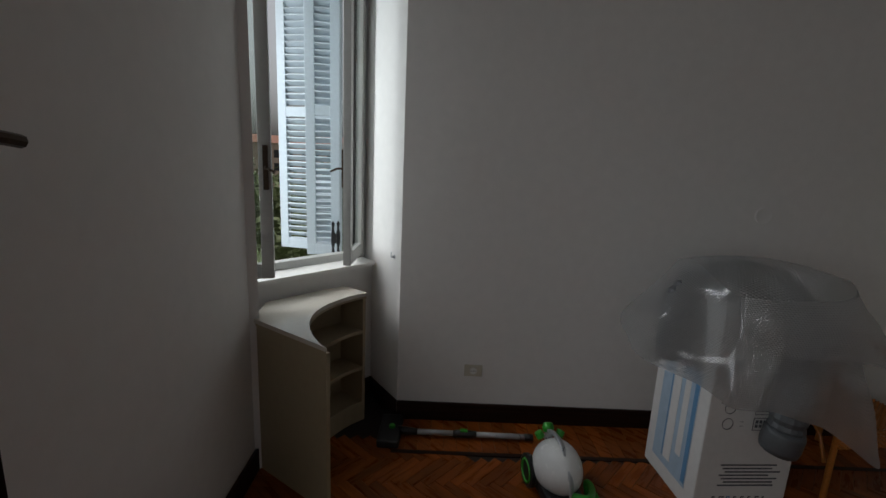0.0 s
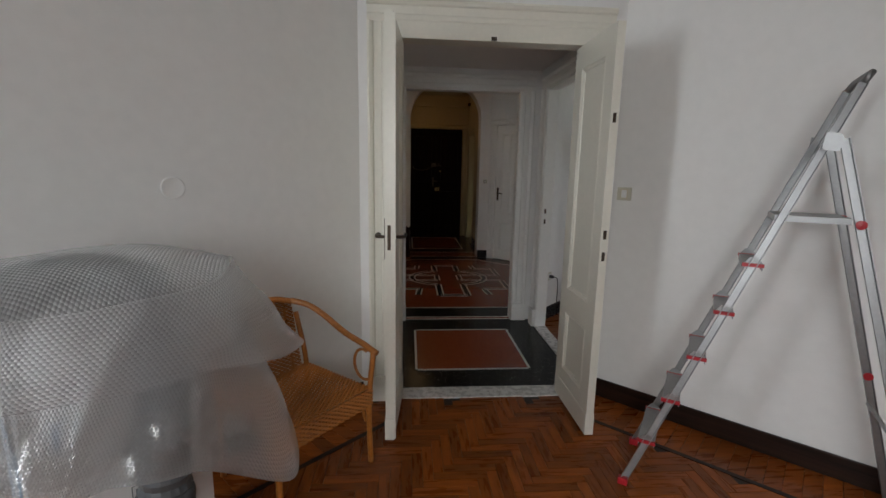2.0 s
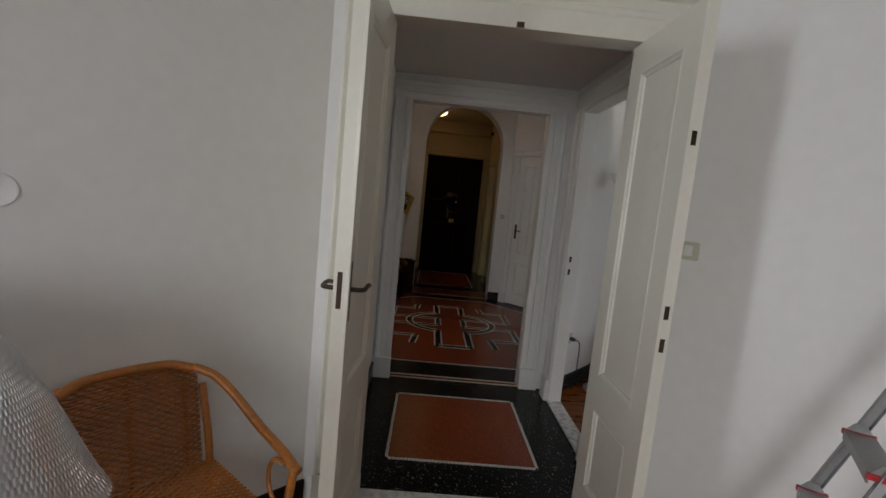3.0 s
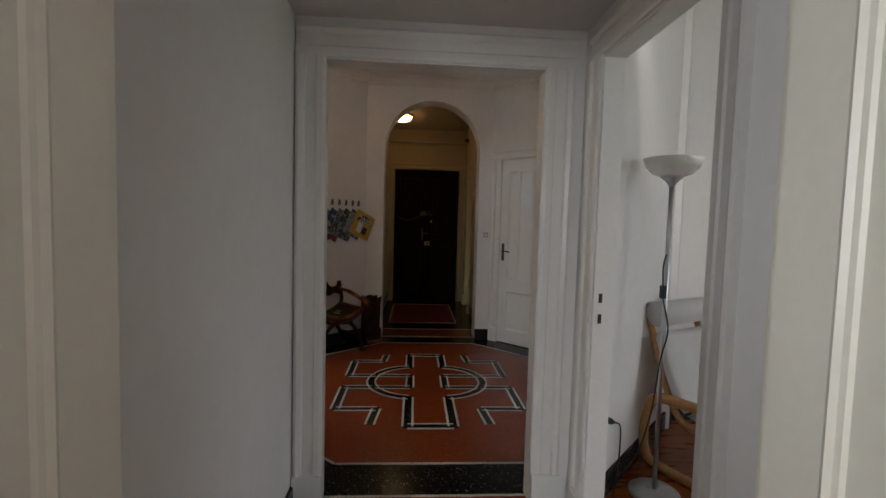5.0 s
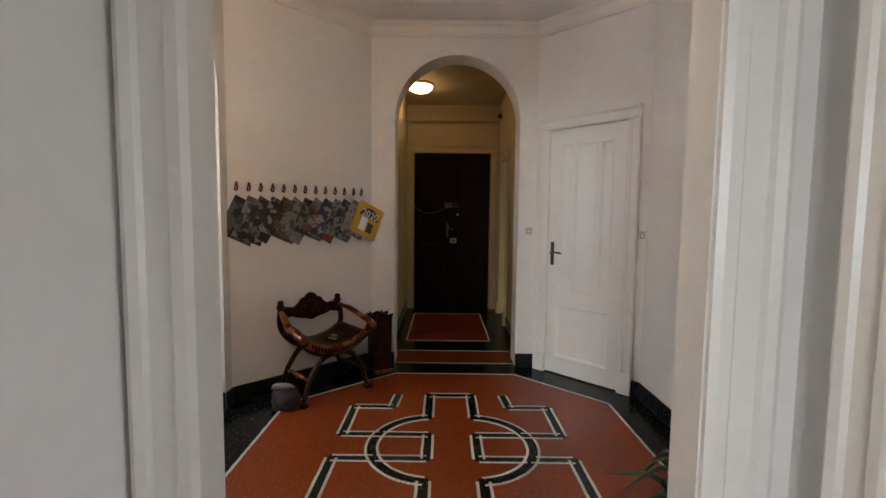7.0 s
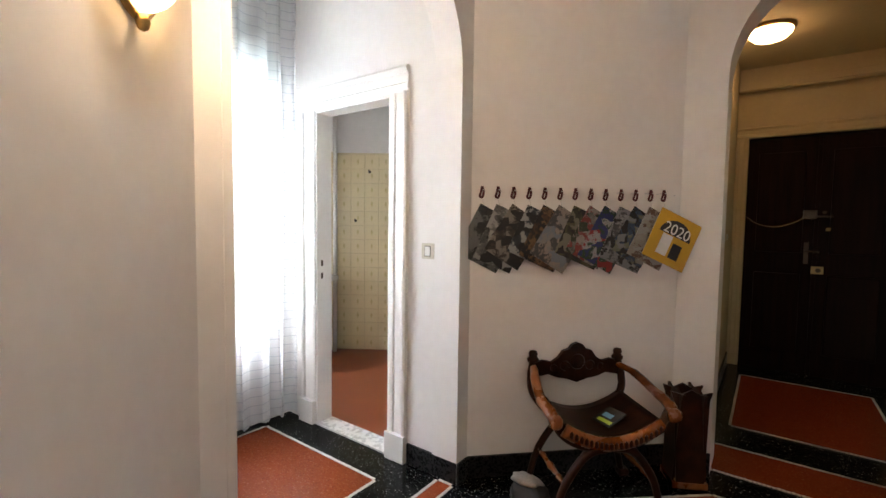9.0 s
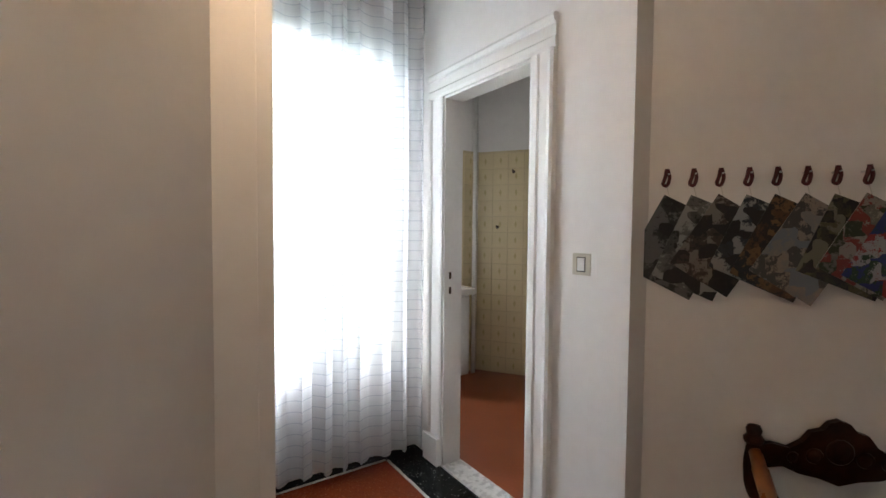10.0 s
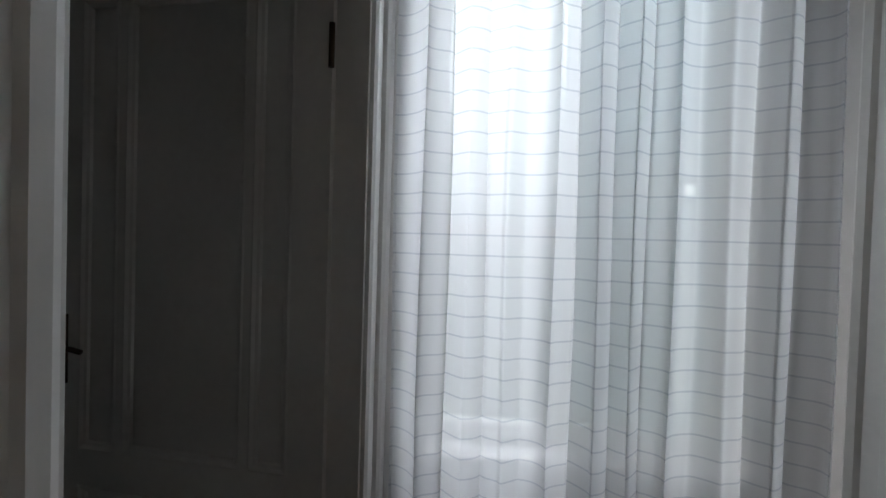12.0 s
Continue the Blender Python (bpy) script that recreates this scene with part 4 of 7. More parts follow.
# octagon, and the red fields of vestibule, corridor and alcove (all run anticlockwise)
red_field([(0.45, 2.89), (1.56, 2.89), (2.15, 3.45), (2.15, 4.81), (1.55, 5.385), (0.53, 5.385), (-0.18, 4.75), (-0.18, 3.45)])
red_field([(0.545, 1.445), (1.345, 1.445), (1.345, 2.225), (0.545, 2.225)])
red_field([(0.55, 6.42), (1.44, 6.42), (1.44, 7.74), (0.55, 7.74)])
red_field([(0.40, 5.68), (1.72, 5.68), (1.72, 6.04), (0.40, 6.04)])
red_field([(-1.97, 3.68), (-0.95, 3.68), (-0.95, 4.42), (-1.97, 4.42)])
red_field([(-0.675, 3.46), (-0.59, 3.46), (-0.59, 4.63), (-0.675, 4.63)])
red_field([(0.43, 2.535), (1.46, 2.535), (1.46, 2.575), (0.43, 2.575)])
# the figure: bars, circle, brackets and keys, mirrored about the hall's axis
FX, CY, R_ARC = 0.998, 4.195, 0.365
for s in (-1, 1):
    def mir(pts):
        return [(FX + s * (x - FX), y) for x, y in pts]
    # green key, one running band that passes under the arc
    banded(mir([(0.605, 4.93), (0.585, 4.72), (0.315, 4.72), (0.315, 4.32), (0.851, 4.32), (0.851, 4.045), (0.315, 4.045), (0.315, 3.62), (0.613, 3.62), (0.588, 3.37)]), w=0.022)
    # black outline: half the head, the bulging arc and half the foot
    a0 = math.acos((0.843 - 0.887) / R_ARC)
    arc_pts = [(0.887 + R_ARC * math.cos(a0 + (2 * math.pi - 2 * a0) * i / 40), CY + R_ARC * math.sin(a0 + (2 * math.pi - 2 * a0) * i / 40)) for i in range(41)]
    banded(mir([(FX, 4.925), (0.843, 4.925)] + arc_pts + [(0.843, 3.34), (FX, 3.34)]), w=0.026, mat=BLACKT, top=0.0032)
me = bpy.data.meshes.new("mosaic_lines")
me.from_pydata(TV, [], TF)
me.materials.append(WHITET)
tess = tagged(new("mosaic_stones", me), "small white marble mosaic stones in lines", kind="stuff")
tess.parent = floor_hall

# ---- outside ----
slab("ground", [(-900, -900), (60, -900), (60, 900), (-900, 900)], -9.2, -9.0, material("ground_grass", (0.07, 0.09, 0.04), 0.95, vary=0.3, scale=0.6), "grass and paths far below the windows", "ground")


# ---- room: things ----
# two-leaf casement window with blue-grey louvred shutters, its sashes swung inwards
def sash(name, m, w, h, label):
    ob = thing(name, m, label, kind="structure", category="window sash")
    ob.parent = win
    ob.matrix_local = pose(-(WX - 0.13), 0, 0) @ m
    t, f = 0.04, 0.055
    for a in ((0, 0, f, h), (w - f, 0, w, h), (f, 0, w - f, f * 1.3), (f, h - f, w - f, h)):
        part("sash_rail", box(a[0], 0, a[1], a[2], t, a[3], 0.003), GREYP, ob)
    pane = part("pane", box(f, t * 0.45, f * 1.3, w - f, t * 0.55, h - f), GLASS, ob, "clear window pane")
    pane.visible_shadow = False
    hd = part("handle_case", box(w - 0.035, -0.012, 0.42, w - 0.012, 0, 0.62, 0.003), BRONZE, ob, "dark window handle")
    part("handle_lever", tube([(w - 0.024, -0.012, 0.52), (w - 0.02, -0.035, 0.52), (w + 0.02, -0.06, 0.505)], 0.006, 8), BRONZE, ob)
    return ob


def shutter(name, m, w, h, label):
    ob = thing(name, m, label, "shutter", "louvred shutters")
    t, f = 0.035, 0.055
    rails = ((0, 0, f, h), (w - f, 0, w, h), (f, 0, w - f, 0.07), (f, h - 0.07, w - f, h), (f, h * 0.52, w - f, h * 0.52 + 0.06))
    for a in rails:
        part("shutter_rail", box(a[0], 0, a[1], a[2], t, a[3], 0.003), SHUTP, ob)
    slat = mesh_of("louvre", box(f - 0.004, -0.02, -0.004, w - f + 0.004, 0.02, 0.004, 0, pose(0, t / 2, 0, 38)), SHUTP)
    z = 0.095
    while z < h - 0.085:
        if not h * 0.52 - 0.025 < z < h * 0.52 + 0.085:
            s = new("louvre", slat)
            s.parent, s.location = ob, (0, 0, z)
        z += 0.038
    return ob


WZ0, WZ1 = 0.90, 2.54
win = thing("window_1", pose(WX - 0.13, 0, 0), "grey painted wooden casement window frame", "window", kind="structure")
part("window_frame", box(-0.03, -2.10, WZ0 - 0.02, 0.03, -2.04, WZ1, 0.004), GREYP, win)
part("window_frame", box(-0.03, -0.90, WZ0 - 0.02, 0.03, -0.84, WZ1, 0.004), GREYP, win)
part("window_frame", box(-0.03, -2.04, WZ0 - 0.02, 0.03, -0.90, WZ0 + 0.035, 0.004), GREYP, win)
part("window_frame", box(-0.03, -2.04, WZ1 - 0.03, 0.03, -0.90, WZ1 + 0.03, 0.004), GREYP, win)
sash("window_sash", Matrix.Translation((WX - 0.10, -0.905, WZ0 + 0.03)) @ Matrix.Rotation(radians(-48), 4, "Z"), 0.36, 1.58, "grey painted casement sash swung open inwards")
sash("window_sash", Matrix.Translation((WX - 0.10, -2.0, WZ0 + 0.03)) @ Matrix.Rotation(radians(58), 4, "Z"), 0.50, 1.58, "grey painted casement sash swung open inwards")
shutter("window_shutter", Matrix.Translation((WX - 0.30, -0.87, WZ0)) @ Matrix.Rotation(radians(212), 4, "Z"), 0.42, 1.62, "blue-grey louvred shutter folded open outside")
shutter("window_shutter", Matrix.Translation((WX - 0.24, -0.93, WZ0)) @ Matrix.Rotation(radians(-128), 4, "Z"), 0.20, 1.62, "blue-grey louvred shutter leaf at the window jamb")
hg = thing("shutter_hinge", pose(WX - 0.16, -1.02, 1.02), "ornate black iron shutter hinge", "hinge")
for dx in (-0.018, 0.018):
    part("hinge_leaf", prism([(-0.01, -0.09), (0.0, -0.11), (0.01, -0.09), (0.006, -0.06), (0.012, -0.03), (0.012, 0.03), (0.006, 0.06), (0.01, 0.09), (0, 0.11), (-0.01, 0.09), (-0.006, 0.06), (-0.012, 0.03), (-0.012, -0.03), (-0.006, -0.06)], 0.006, pose(0.005, dx, 0, 0, 0, 60)), BLACKP, hg)
part("hinge_pin", lathe([(0, -0.03), (0.009, -0.03), (0.009, 0.03), (0, 0.03)], 10), BLACKP, hg)
hk = thing("wall_hook", pose(-2.0, -0.914, 0.97), "small metal hook on the window reveal", "hook")
part("hook_bar", tube(smooth_path([(0, 0.0, 0), (0, -0.025, 0), (0.004, -0.03, 0.02), (0.0, -0.028, 0.03)], 3), 0.0035, 6), STEEL, hk)
part("hook_foot", lathe([(0, 0), (0.012, 0), (0.01, 0.005), (0, 0.006)], 10, pose(0, 0, 0, 90)), STEEL, hk)

# low curved corner shelf under the window
S_A, S_B, S_C, S_D = (-1.585, -1.63), (-2.05, -1.075), (-2.235, -1.10), (-2.06, -1.70)
arc = [S_A]
for i in range(1, 13):
    t = i / 13
    q = Vector(S_A).lerp(Vector(S_B), t) + Vector((-0.77, -0.64)) * 0.17 * math.sin(math.pi * t) ** 0.8
    arc.append((q.x, q.y))
arc.append(S_B)
shelf_plan = arc + [S_C, (-2.235, -1.55), S_D]
shelf = thing("corner_bookshelf", pose(0, 0, 0), "empty ivory corner shelf with a concave curved front", "shelf")


def plan_board(pts, z0, z1):
    bm = bmesh.new()
    f = bm.faces.new([bm.verts.new((x, y, z0)) for x, y in pts])
    r = bmesh.ops.extrude_face_region(bm, geom=[f])
    bmesh.ops.translate(bm, vec=(0, 0, z1 - z0), verts=[v for v in r["geom"] if isinstance(v, bmesh.types.BMVert)])
    bmesh.ops.triangulate(bm, faces=[f for f in bm.faces if len(f.verts) > 4])
    return bm


def grown(pts, k):
    c = Vector((-2.02, -1.42))
    return [tuple(c + (Vector(p) - c) * k) for p in pts]


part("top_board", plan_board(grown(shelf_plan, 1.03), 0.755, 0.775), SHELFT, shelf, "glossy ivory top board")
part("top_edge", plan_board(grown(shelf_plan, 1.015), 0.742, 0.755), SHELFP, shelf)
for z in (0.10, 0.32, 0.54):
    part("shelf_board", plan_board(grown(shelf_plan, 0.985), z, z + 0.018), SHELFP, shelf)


def upright(p0, p1, t, z0, z1):
    m, length = along(p0, p1)
    return box(0, 0, z0, length, t, z1, 0.002, m)


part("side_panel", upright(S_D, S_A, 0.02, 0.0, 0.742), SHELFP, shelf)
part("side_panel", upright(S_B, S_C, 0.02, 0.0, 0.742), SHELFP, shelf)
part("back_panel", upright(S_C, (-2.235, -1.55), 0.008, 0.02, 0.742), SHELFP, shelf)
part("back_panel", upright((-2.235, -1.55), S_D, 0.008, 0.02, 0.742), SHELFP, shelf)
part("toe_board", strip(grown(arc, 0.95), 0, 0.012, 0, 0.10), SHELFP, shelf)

# large printed cardboard box
BX = Matrix(((0.719, -0.747, 0, -0.448), (0.695, 0.665, 0, -0.478), (0, 0, 1, 0), (0, 0, 0, 1)))
crate = thing("cardboard_box", BX, "tall white printed cardboard box standing on the parquet", "box")
BWD, BDP, BHT = 0.43, 0.41, 0.985
part("box_body", box(0, 0, 0, BWD, BDP, BHT, 0.006), CARD, crate)
for x0, x1 in ((0.004, BWD / 2 - 0.002), (BWD / 2 + 0.002, BWD - 0.004)):
    part("top_flap", box(x0, 0.004, BHT, x1, BDP - 0.004, BHT + 0.005, 0.002), CARD, crate)
pic = part("picture_panel", box(-0.002, 0.07, 0.08, -0.0005, 0.345, 0.66), BLUEINK, crate, "pale blue printed picture on the side")
for y0, z0, y1, z1, mt in ((0.075, 0.10, 0.10, 0.64, BLUED), (0.2, 0.12, 0.255, 0.64, CARD), (0.265, 0.12, 0.27, 0.6, BLUED), (0.13, 0.2, 0.17, 0.6, CARD)):
    part("picture_stripe", box(-0.0035, y0, z0, -0.002, y1, z1), mt, pic)


def print_bar(x0, z0, x1, z1, mat=INK):
    return part("print_line", box(x0, -0.0018, z0, x1, -0.0004, z1), mat, crate)


for i in range(7):
    a = 0.10 + 0.012 * (i % 3)
    print_bar(a, 0.255 - i * 0.017, a + 0.26 - 0.03 * (i % 2), 0.262 - i * 0.017)
ring = mesh_of("print_ring", tube([(0.024 * math.cos(a * math.pi / 12), 0, 0.026 * math.sin(a * math.pi / 12)) for a in range(25)], 0.0016, 4), INK)
for z in (0.46, 0.535, 0.61):
    o = new("print_ring", ring)
    o.parent, o.location = crate, (0.095, -0.0008, z)
    for dz in (0.0, 0.02):
        print_bar(0.15, z - 0.01 + dz, 0.165, z - 0.008 + dz)
    for x0, z0, x1, z1 in ((0.21, z - 0.03, 0.28, z - 0.028), (0.21, z + 0.028, 0.28, z + 0.03), (0.21, z - 0.03, 0.212, z + 0.03), (0.278, z - 0.03, 0.28, z + 0.03)):
        print_bar(x0, z0, x1, z1)
    for k in range(3):
        print_bar(0.22 + k * 0.018, z - 0.016, 0.232 + k * 0.018, z - 0.002)
        print_bar(0.22 + k * 0.018, z + 0.004, 0.232 + k * 0.018, z + 0.018)
for k, (w, mt) in enumerate(((0.02, INK), (0.03, INK), (0.022, BLUED), (0.018, INK), (0.02, INK), (0.016, INK), (0.024, INK), (0.012, INK))):
    x = 0.085 + k * 0.034
    print_bar(x, 0.075, x + 0.004, 0.1, mt), print_bar(x + 0.004, 0.094, x + w * 0.8, 0.1, mt), print_bar(x + 0.004, 0.075, x + w * 0.8, 0.079, mt)
print_bar(0.06, 0.68, 0.075, 0.75, BLUED), print_bar(0.075, 0.74, 0.11, 0.75, BLUED), print_bar(0.105, 0.71, 0.115, 0.745, BLUED)
bpy.context.view_layer.update()

# flexible grey duct laid over the box, one end hanging in front
duct = thing("flexible_duct", BX, "grey ribbed flexible air duct lying over the box", "duct")
dpath = smooth_path([(-0.09, 0.18, 0.74), (-0.09, 0.19, 0.82), (-0.08, 0.20, 0.95), (0.04, 0.21, 1.05), (0.20, 0.2, 1.075), (0.31, 0.08, 1.04), (0.30, -0.06, 0.92), (0.28, -0.095, 0.70), (0.265, -0.10, 0.50), (0.262, -0.098, 0.46)], 9)
part("ribbed_hose", tube(dpath, 0.062, 18, ridge=0.09, pitch=1), GREYHOSE, duct, smooth=False)
for e, d in ((dpath[-1], dpath[-1] - dpath[-3]), (dpath[0], dpath[0] - dpath[2])):
    d.normalize()
    cuff = part("end_cuff", tube([e - d * 0.05, e - d * 0.03, e + d * 0.03, e + d * 0.055], [0.066, 0.074, 0.075, 0.07], 20), GREYHOSE, duct, smooth=True)

# sheet of bubble wrap thrown over box and duct, doubled over in front
def ring_at(pts, closed=True):
    """A smooth curve through stations, by a parameter from 0 to 1."""
    p = [Vector(q) for q in pts]
    k = len(p)

    def at(u):
        f = u * (k if closed else k - 1)
        i = min(int(f), k - 1 if closed else k - 2)
        t = f - i
        if closed:
            a, b, c, d = p[(i - 1) % k], p[i % k], p[(i + 1) % k], p[(i + 2) % k]
        else:
            a, b, c, d = p[max(i - 1, 0)], p[i], p[i + 1], p[min(i + 2, k - 1)]
        return 0.5 * (2 * b + (c - a) * t + (2 * a - 5 * b + 4 * c - d) * t * t + (3 * b - a - 3 * c + d) * t ** 3)
    return at


RIM = [(0.0, -0.06, 1.05), (0.20, -0.13, 1.06), (0.42, -0.10, 1.07), (0.545, 0.05, 1.10), (0.51, 0.32, 1.09), (0.22, 0.42, 1.10), (0.0, 0.38, 1.10), (-0.03, 0.2, 1.128)]
HEM = [(-0.045, -0.12, 0.635), (0.10, -0.185, 0.63), (0.33, -0.19, 0.565), (0.62, -0.18, 0.39), (0.68, 0.18, 0.62), (0.22, 0.58, 0.72), (-0.20, 0.46, 0.80), (-0.30, 0.12, 0.76)]
FOLD = [(-0.035, -0.165, 0.89), (0.16, -0.215, 0.87), (0.38, -0.195, 0.85), (0.60, -0.15, 0.80), (0.70, -0.06, 0.81), (0.66, 0.24, 0.86)]
rim_at, hem_at, fold_at = ring_at(RIM), ring_at(HEM), ring_at(FOLD, False)
rim_front = ring_at(RIM[:4] + [(0.55, 0.13, 1.098), (0.53, 0.26, 1.092)], False)


def crease(u, v, k, amp):
    return amp * v * (math.sin(k * u) + 0.6 * math.sin(1.7 * k * u + 1.3)) * (0.5 + 0.5 * math.sin(5 * u + 9 * v))


def skirt(u, v):
    """From the rim down to the hem: steep at first, then flaring, with slack creases."""
    a, b = rim_at(u), hem_at(u)
    mid = Vector((0.22, 0.15, 0))
    out = Vector((b.x - mid.x, b.y - mid.y, 0)).normalized()
    k = v ** 1.25
    p = Vector((a.x + (b.x - a.x) * k, a.y + (b.y - a.y) * k, a.z + (b.z - a.z) * v))
    return p + out * (crease(u, v, 37, 0.026) + 0.012 * math.sin(math.pi * v) + 0.007 * abs(math.sin(29 * u + 2.2 * v)) * v)


def fold_over(u, v):
    a, b = rim_front(u), fold_at(u)
    mid = Vector((0.22, 0.15, 0))
    out = Vector((b.x - mid.x, b.y - mid.y, 0)).normalized()
    k = v ** 1.2
    p = Vector((a.x + (b.x - a.x) * k, a.y + (b.y - a.y) * k, a.z + (b.z - a.z) * v))
    return p + out * (0.012 + 0.022 * math.sin(math.pi * v) + crease(u, v, 19, 0.018))


def crown(u, v):
    c, r = Vector((0.235, 0.18, 1.148)), rim_at(u)
    p = c.lerp(r, v)
    p.z = r.z + (c.z - r.z) * (1 - v ** 3) + 0.006 * math.sin(17 * p.x + 9 * p.y) * (1 - v)
    return p


def planar_uv(bm):
    lay = bm.loops.layers.uv.new("UVMap")
    for f in bm.faces:
        for lp in f.loops:
            lp[lay].uv = (lp.vert.co.x, lp.vert.co.y)
    return bm


def crown_sheet():
    bm = grid(96, 16, crown)
    bmesh.ops.remove_doubles(bm, verts=bm.verts, dist=1e-5)
    return planar_uv(bm)


wrap = thing("bubble_wrap", BX, "loose sheet of clear bubble wrap draped over a box", "bubble wrap")
part("film_top", crown_sheet(), BUBBLE, wrap, smooth=True)
part("film_skirt", grid(160, 40, skirt, 0, (2.6, 0.5)), BUBBLE, wrap, smooth=True)
part("film_fold", grid(90, 24, fold_over, 0, (1.15, 0.26)), BUBBLE, wrap, smooth=True)

# rattan armchair beside the door
def rattan_chair(m):
    ob = thing("rattan_armchair", m, "honey-coloured rattan armchair with a woven seat", "chair")
    W = 0.25
    for sx in (-1, 1):
        part("front_leg", tube(smooth_path([(sx * W, 0.0, 0.0), (sx * (W - 0.004), 0.005, 0.22), (sx * W, 0.0, 0.40), (sx * (W + 0.012), -0.012, 0.56)], 5), 0.0135, 10), RATTAN, ob, smooth=True)
        part("back_leg", tube(smooth_path([(sx * (W - 0.02), 0.46, 0.0), (sx * (W - 0.02), 0.44, 0.38), (sx * (W - 0.03), 0.50, 0.66)], 5), 0.013, 10), RATTAN, ob, smooth=True)
        part("arm", tube(smooth_path([(sx * (W + 0.013), -0.03, 0.555), (sx * (W + 0.018), 0.06, 0.578), (sx * (W + 0.012), 0.18, 0.61), (sx * (W - 0.012), 0.32, 0.685), (sx * (W - 0.03), 0.41, 0.717), (sx * (W - 0.06), 0.49, 0.728)], 7), 0.015, 10), RATTAN, ob, smooth=True)
        lp = [(sx * (W + 0.004), 0.045 + 0.062 * math.sin(a * math.pi / 9), 0.485 + 0.075 * math.cos(a * math.pi / 9)) for a in range(-1, 12)]
        part("arm_loop", tube(lp, 0.007, 8), RATTAN, ob, smooth=True)
        part("leg_brace", tube(smooth_path([(sx * (W - 0.004), 0.004, 0.2), (sx * (W - 0.03), 0.01, 0.33), (sx * (W - 0.12), 0.006, 0.375)], 5), 0.008, 8), RATTAN, ob, smooth=True)
        part("leg_brace", tube(smooth_path([(sx * W, 0.03, 0.2), (sx * (W - 0.002), 0.09, 0.33), (sx * (W - 0.004), 0.2, 0.372)], 5), 0.008, 8), RATTAN, ob, smooth=True)
        part("side_rail", tube([(sx * W, 0.0, 0.37), (sx * (W - 0.02), 0.45, 0.37)], 0.011, 8), RATTAN, ob, smooth=True)
    part("top_rail", tube(smooth_path([(-W + 0.06, 0.49, 0.725), (-0.1, 0.53, 0.745), (0.1, 0.53, 0.745), (W - 0.06, 0.49, 0.725)], 7), 0.015, 10), RATTAN, ob, smooth=True)
    part("front_rail", tube([(-W, 0, 0.37), (W, 0, 0.37)], 0.011, 8), RATTAN, ob, smooth=True)
    part("back_rail", tube([(-W + 0.02, 0.45, 0.37), (W - 0.02, 0.45, 0.37)], 0.011, 8), RATTAN, ob, smooth=True)

    def weave(f, nu, nv):
        """Strands that pass over and under one another on the surface f(u, v)."""
        bm = bmesh.new()
        for i in range(nu):
            pts = []
            for j in range(nv + 1):
                p, q = f((i + 0.5) / nu, j / nv)
                pts.append(p + q * (0.0045 if (i + j) % 2 else -0.003))
            tube(pts, 0.0047, 5, bm)
        return bm

    def seat(u, v):
        sag = -0.012 * math.sin(math.pi * u) * math.sin(math.pi * v)
        return Vector(((v - 0.5) * 2 * (W - 0.004), 0.45 * u, 0.385 + sag)), Vector((0, 0, 1))

    def apron(u, v):
        return Vector(((v - 0.5) * 2 * W, -0.012, 0.385 - 0.085 * u)), Vector((0, -1, 0))

    def back(u, v):
        x = (v - 0.5) * 2 * (W - 0.04)
        return Vector((x, 0.455 + 0.075 * u - 0.0 * x, 0.39 + 0.345 * u - 0.02 * abs(v - 0.5))), Vector((0, -1, 0))

    tagged(part("woven_seat", weave(seat, 44, 30), RATTAN, ob, "woven rattan seat"), kind="stuff")
    tagged(part("woven_apron", weave(apron, 9, 30), RATTAN, ob), kind="stuff")
    tagged(part("woven_back", weave(back, 36, 26), RATTAN, ob, "woven rattan backrest"), kind="stuff")
    for x in (-0.17, 0.0, 0.17):
        part("back_slat", tube([(x, 0.463, 0.38), (x, 0.54, 0.735)], 0.008, 8), RATTAN, ob, smooth=True)
    return ob


rattan_chair(Matrix(((0.637, -0.771, 0, 0.143), (0.771, 0.637, 0, 0.255), (0, 0, 1, 0), (0, 0, 0, 1))))

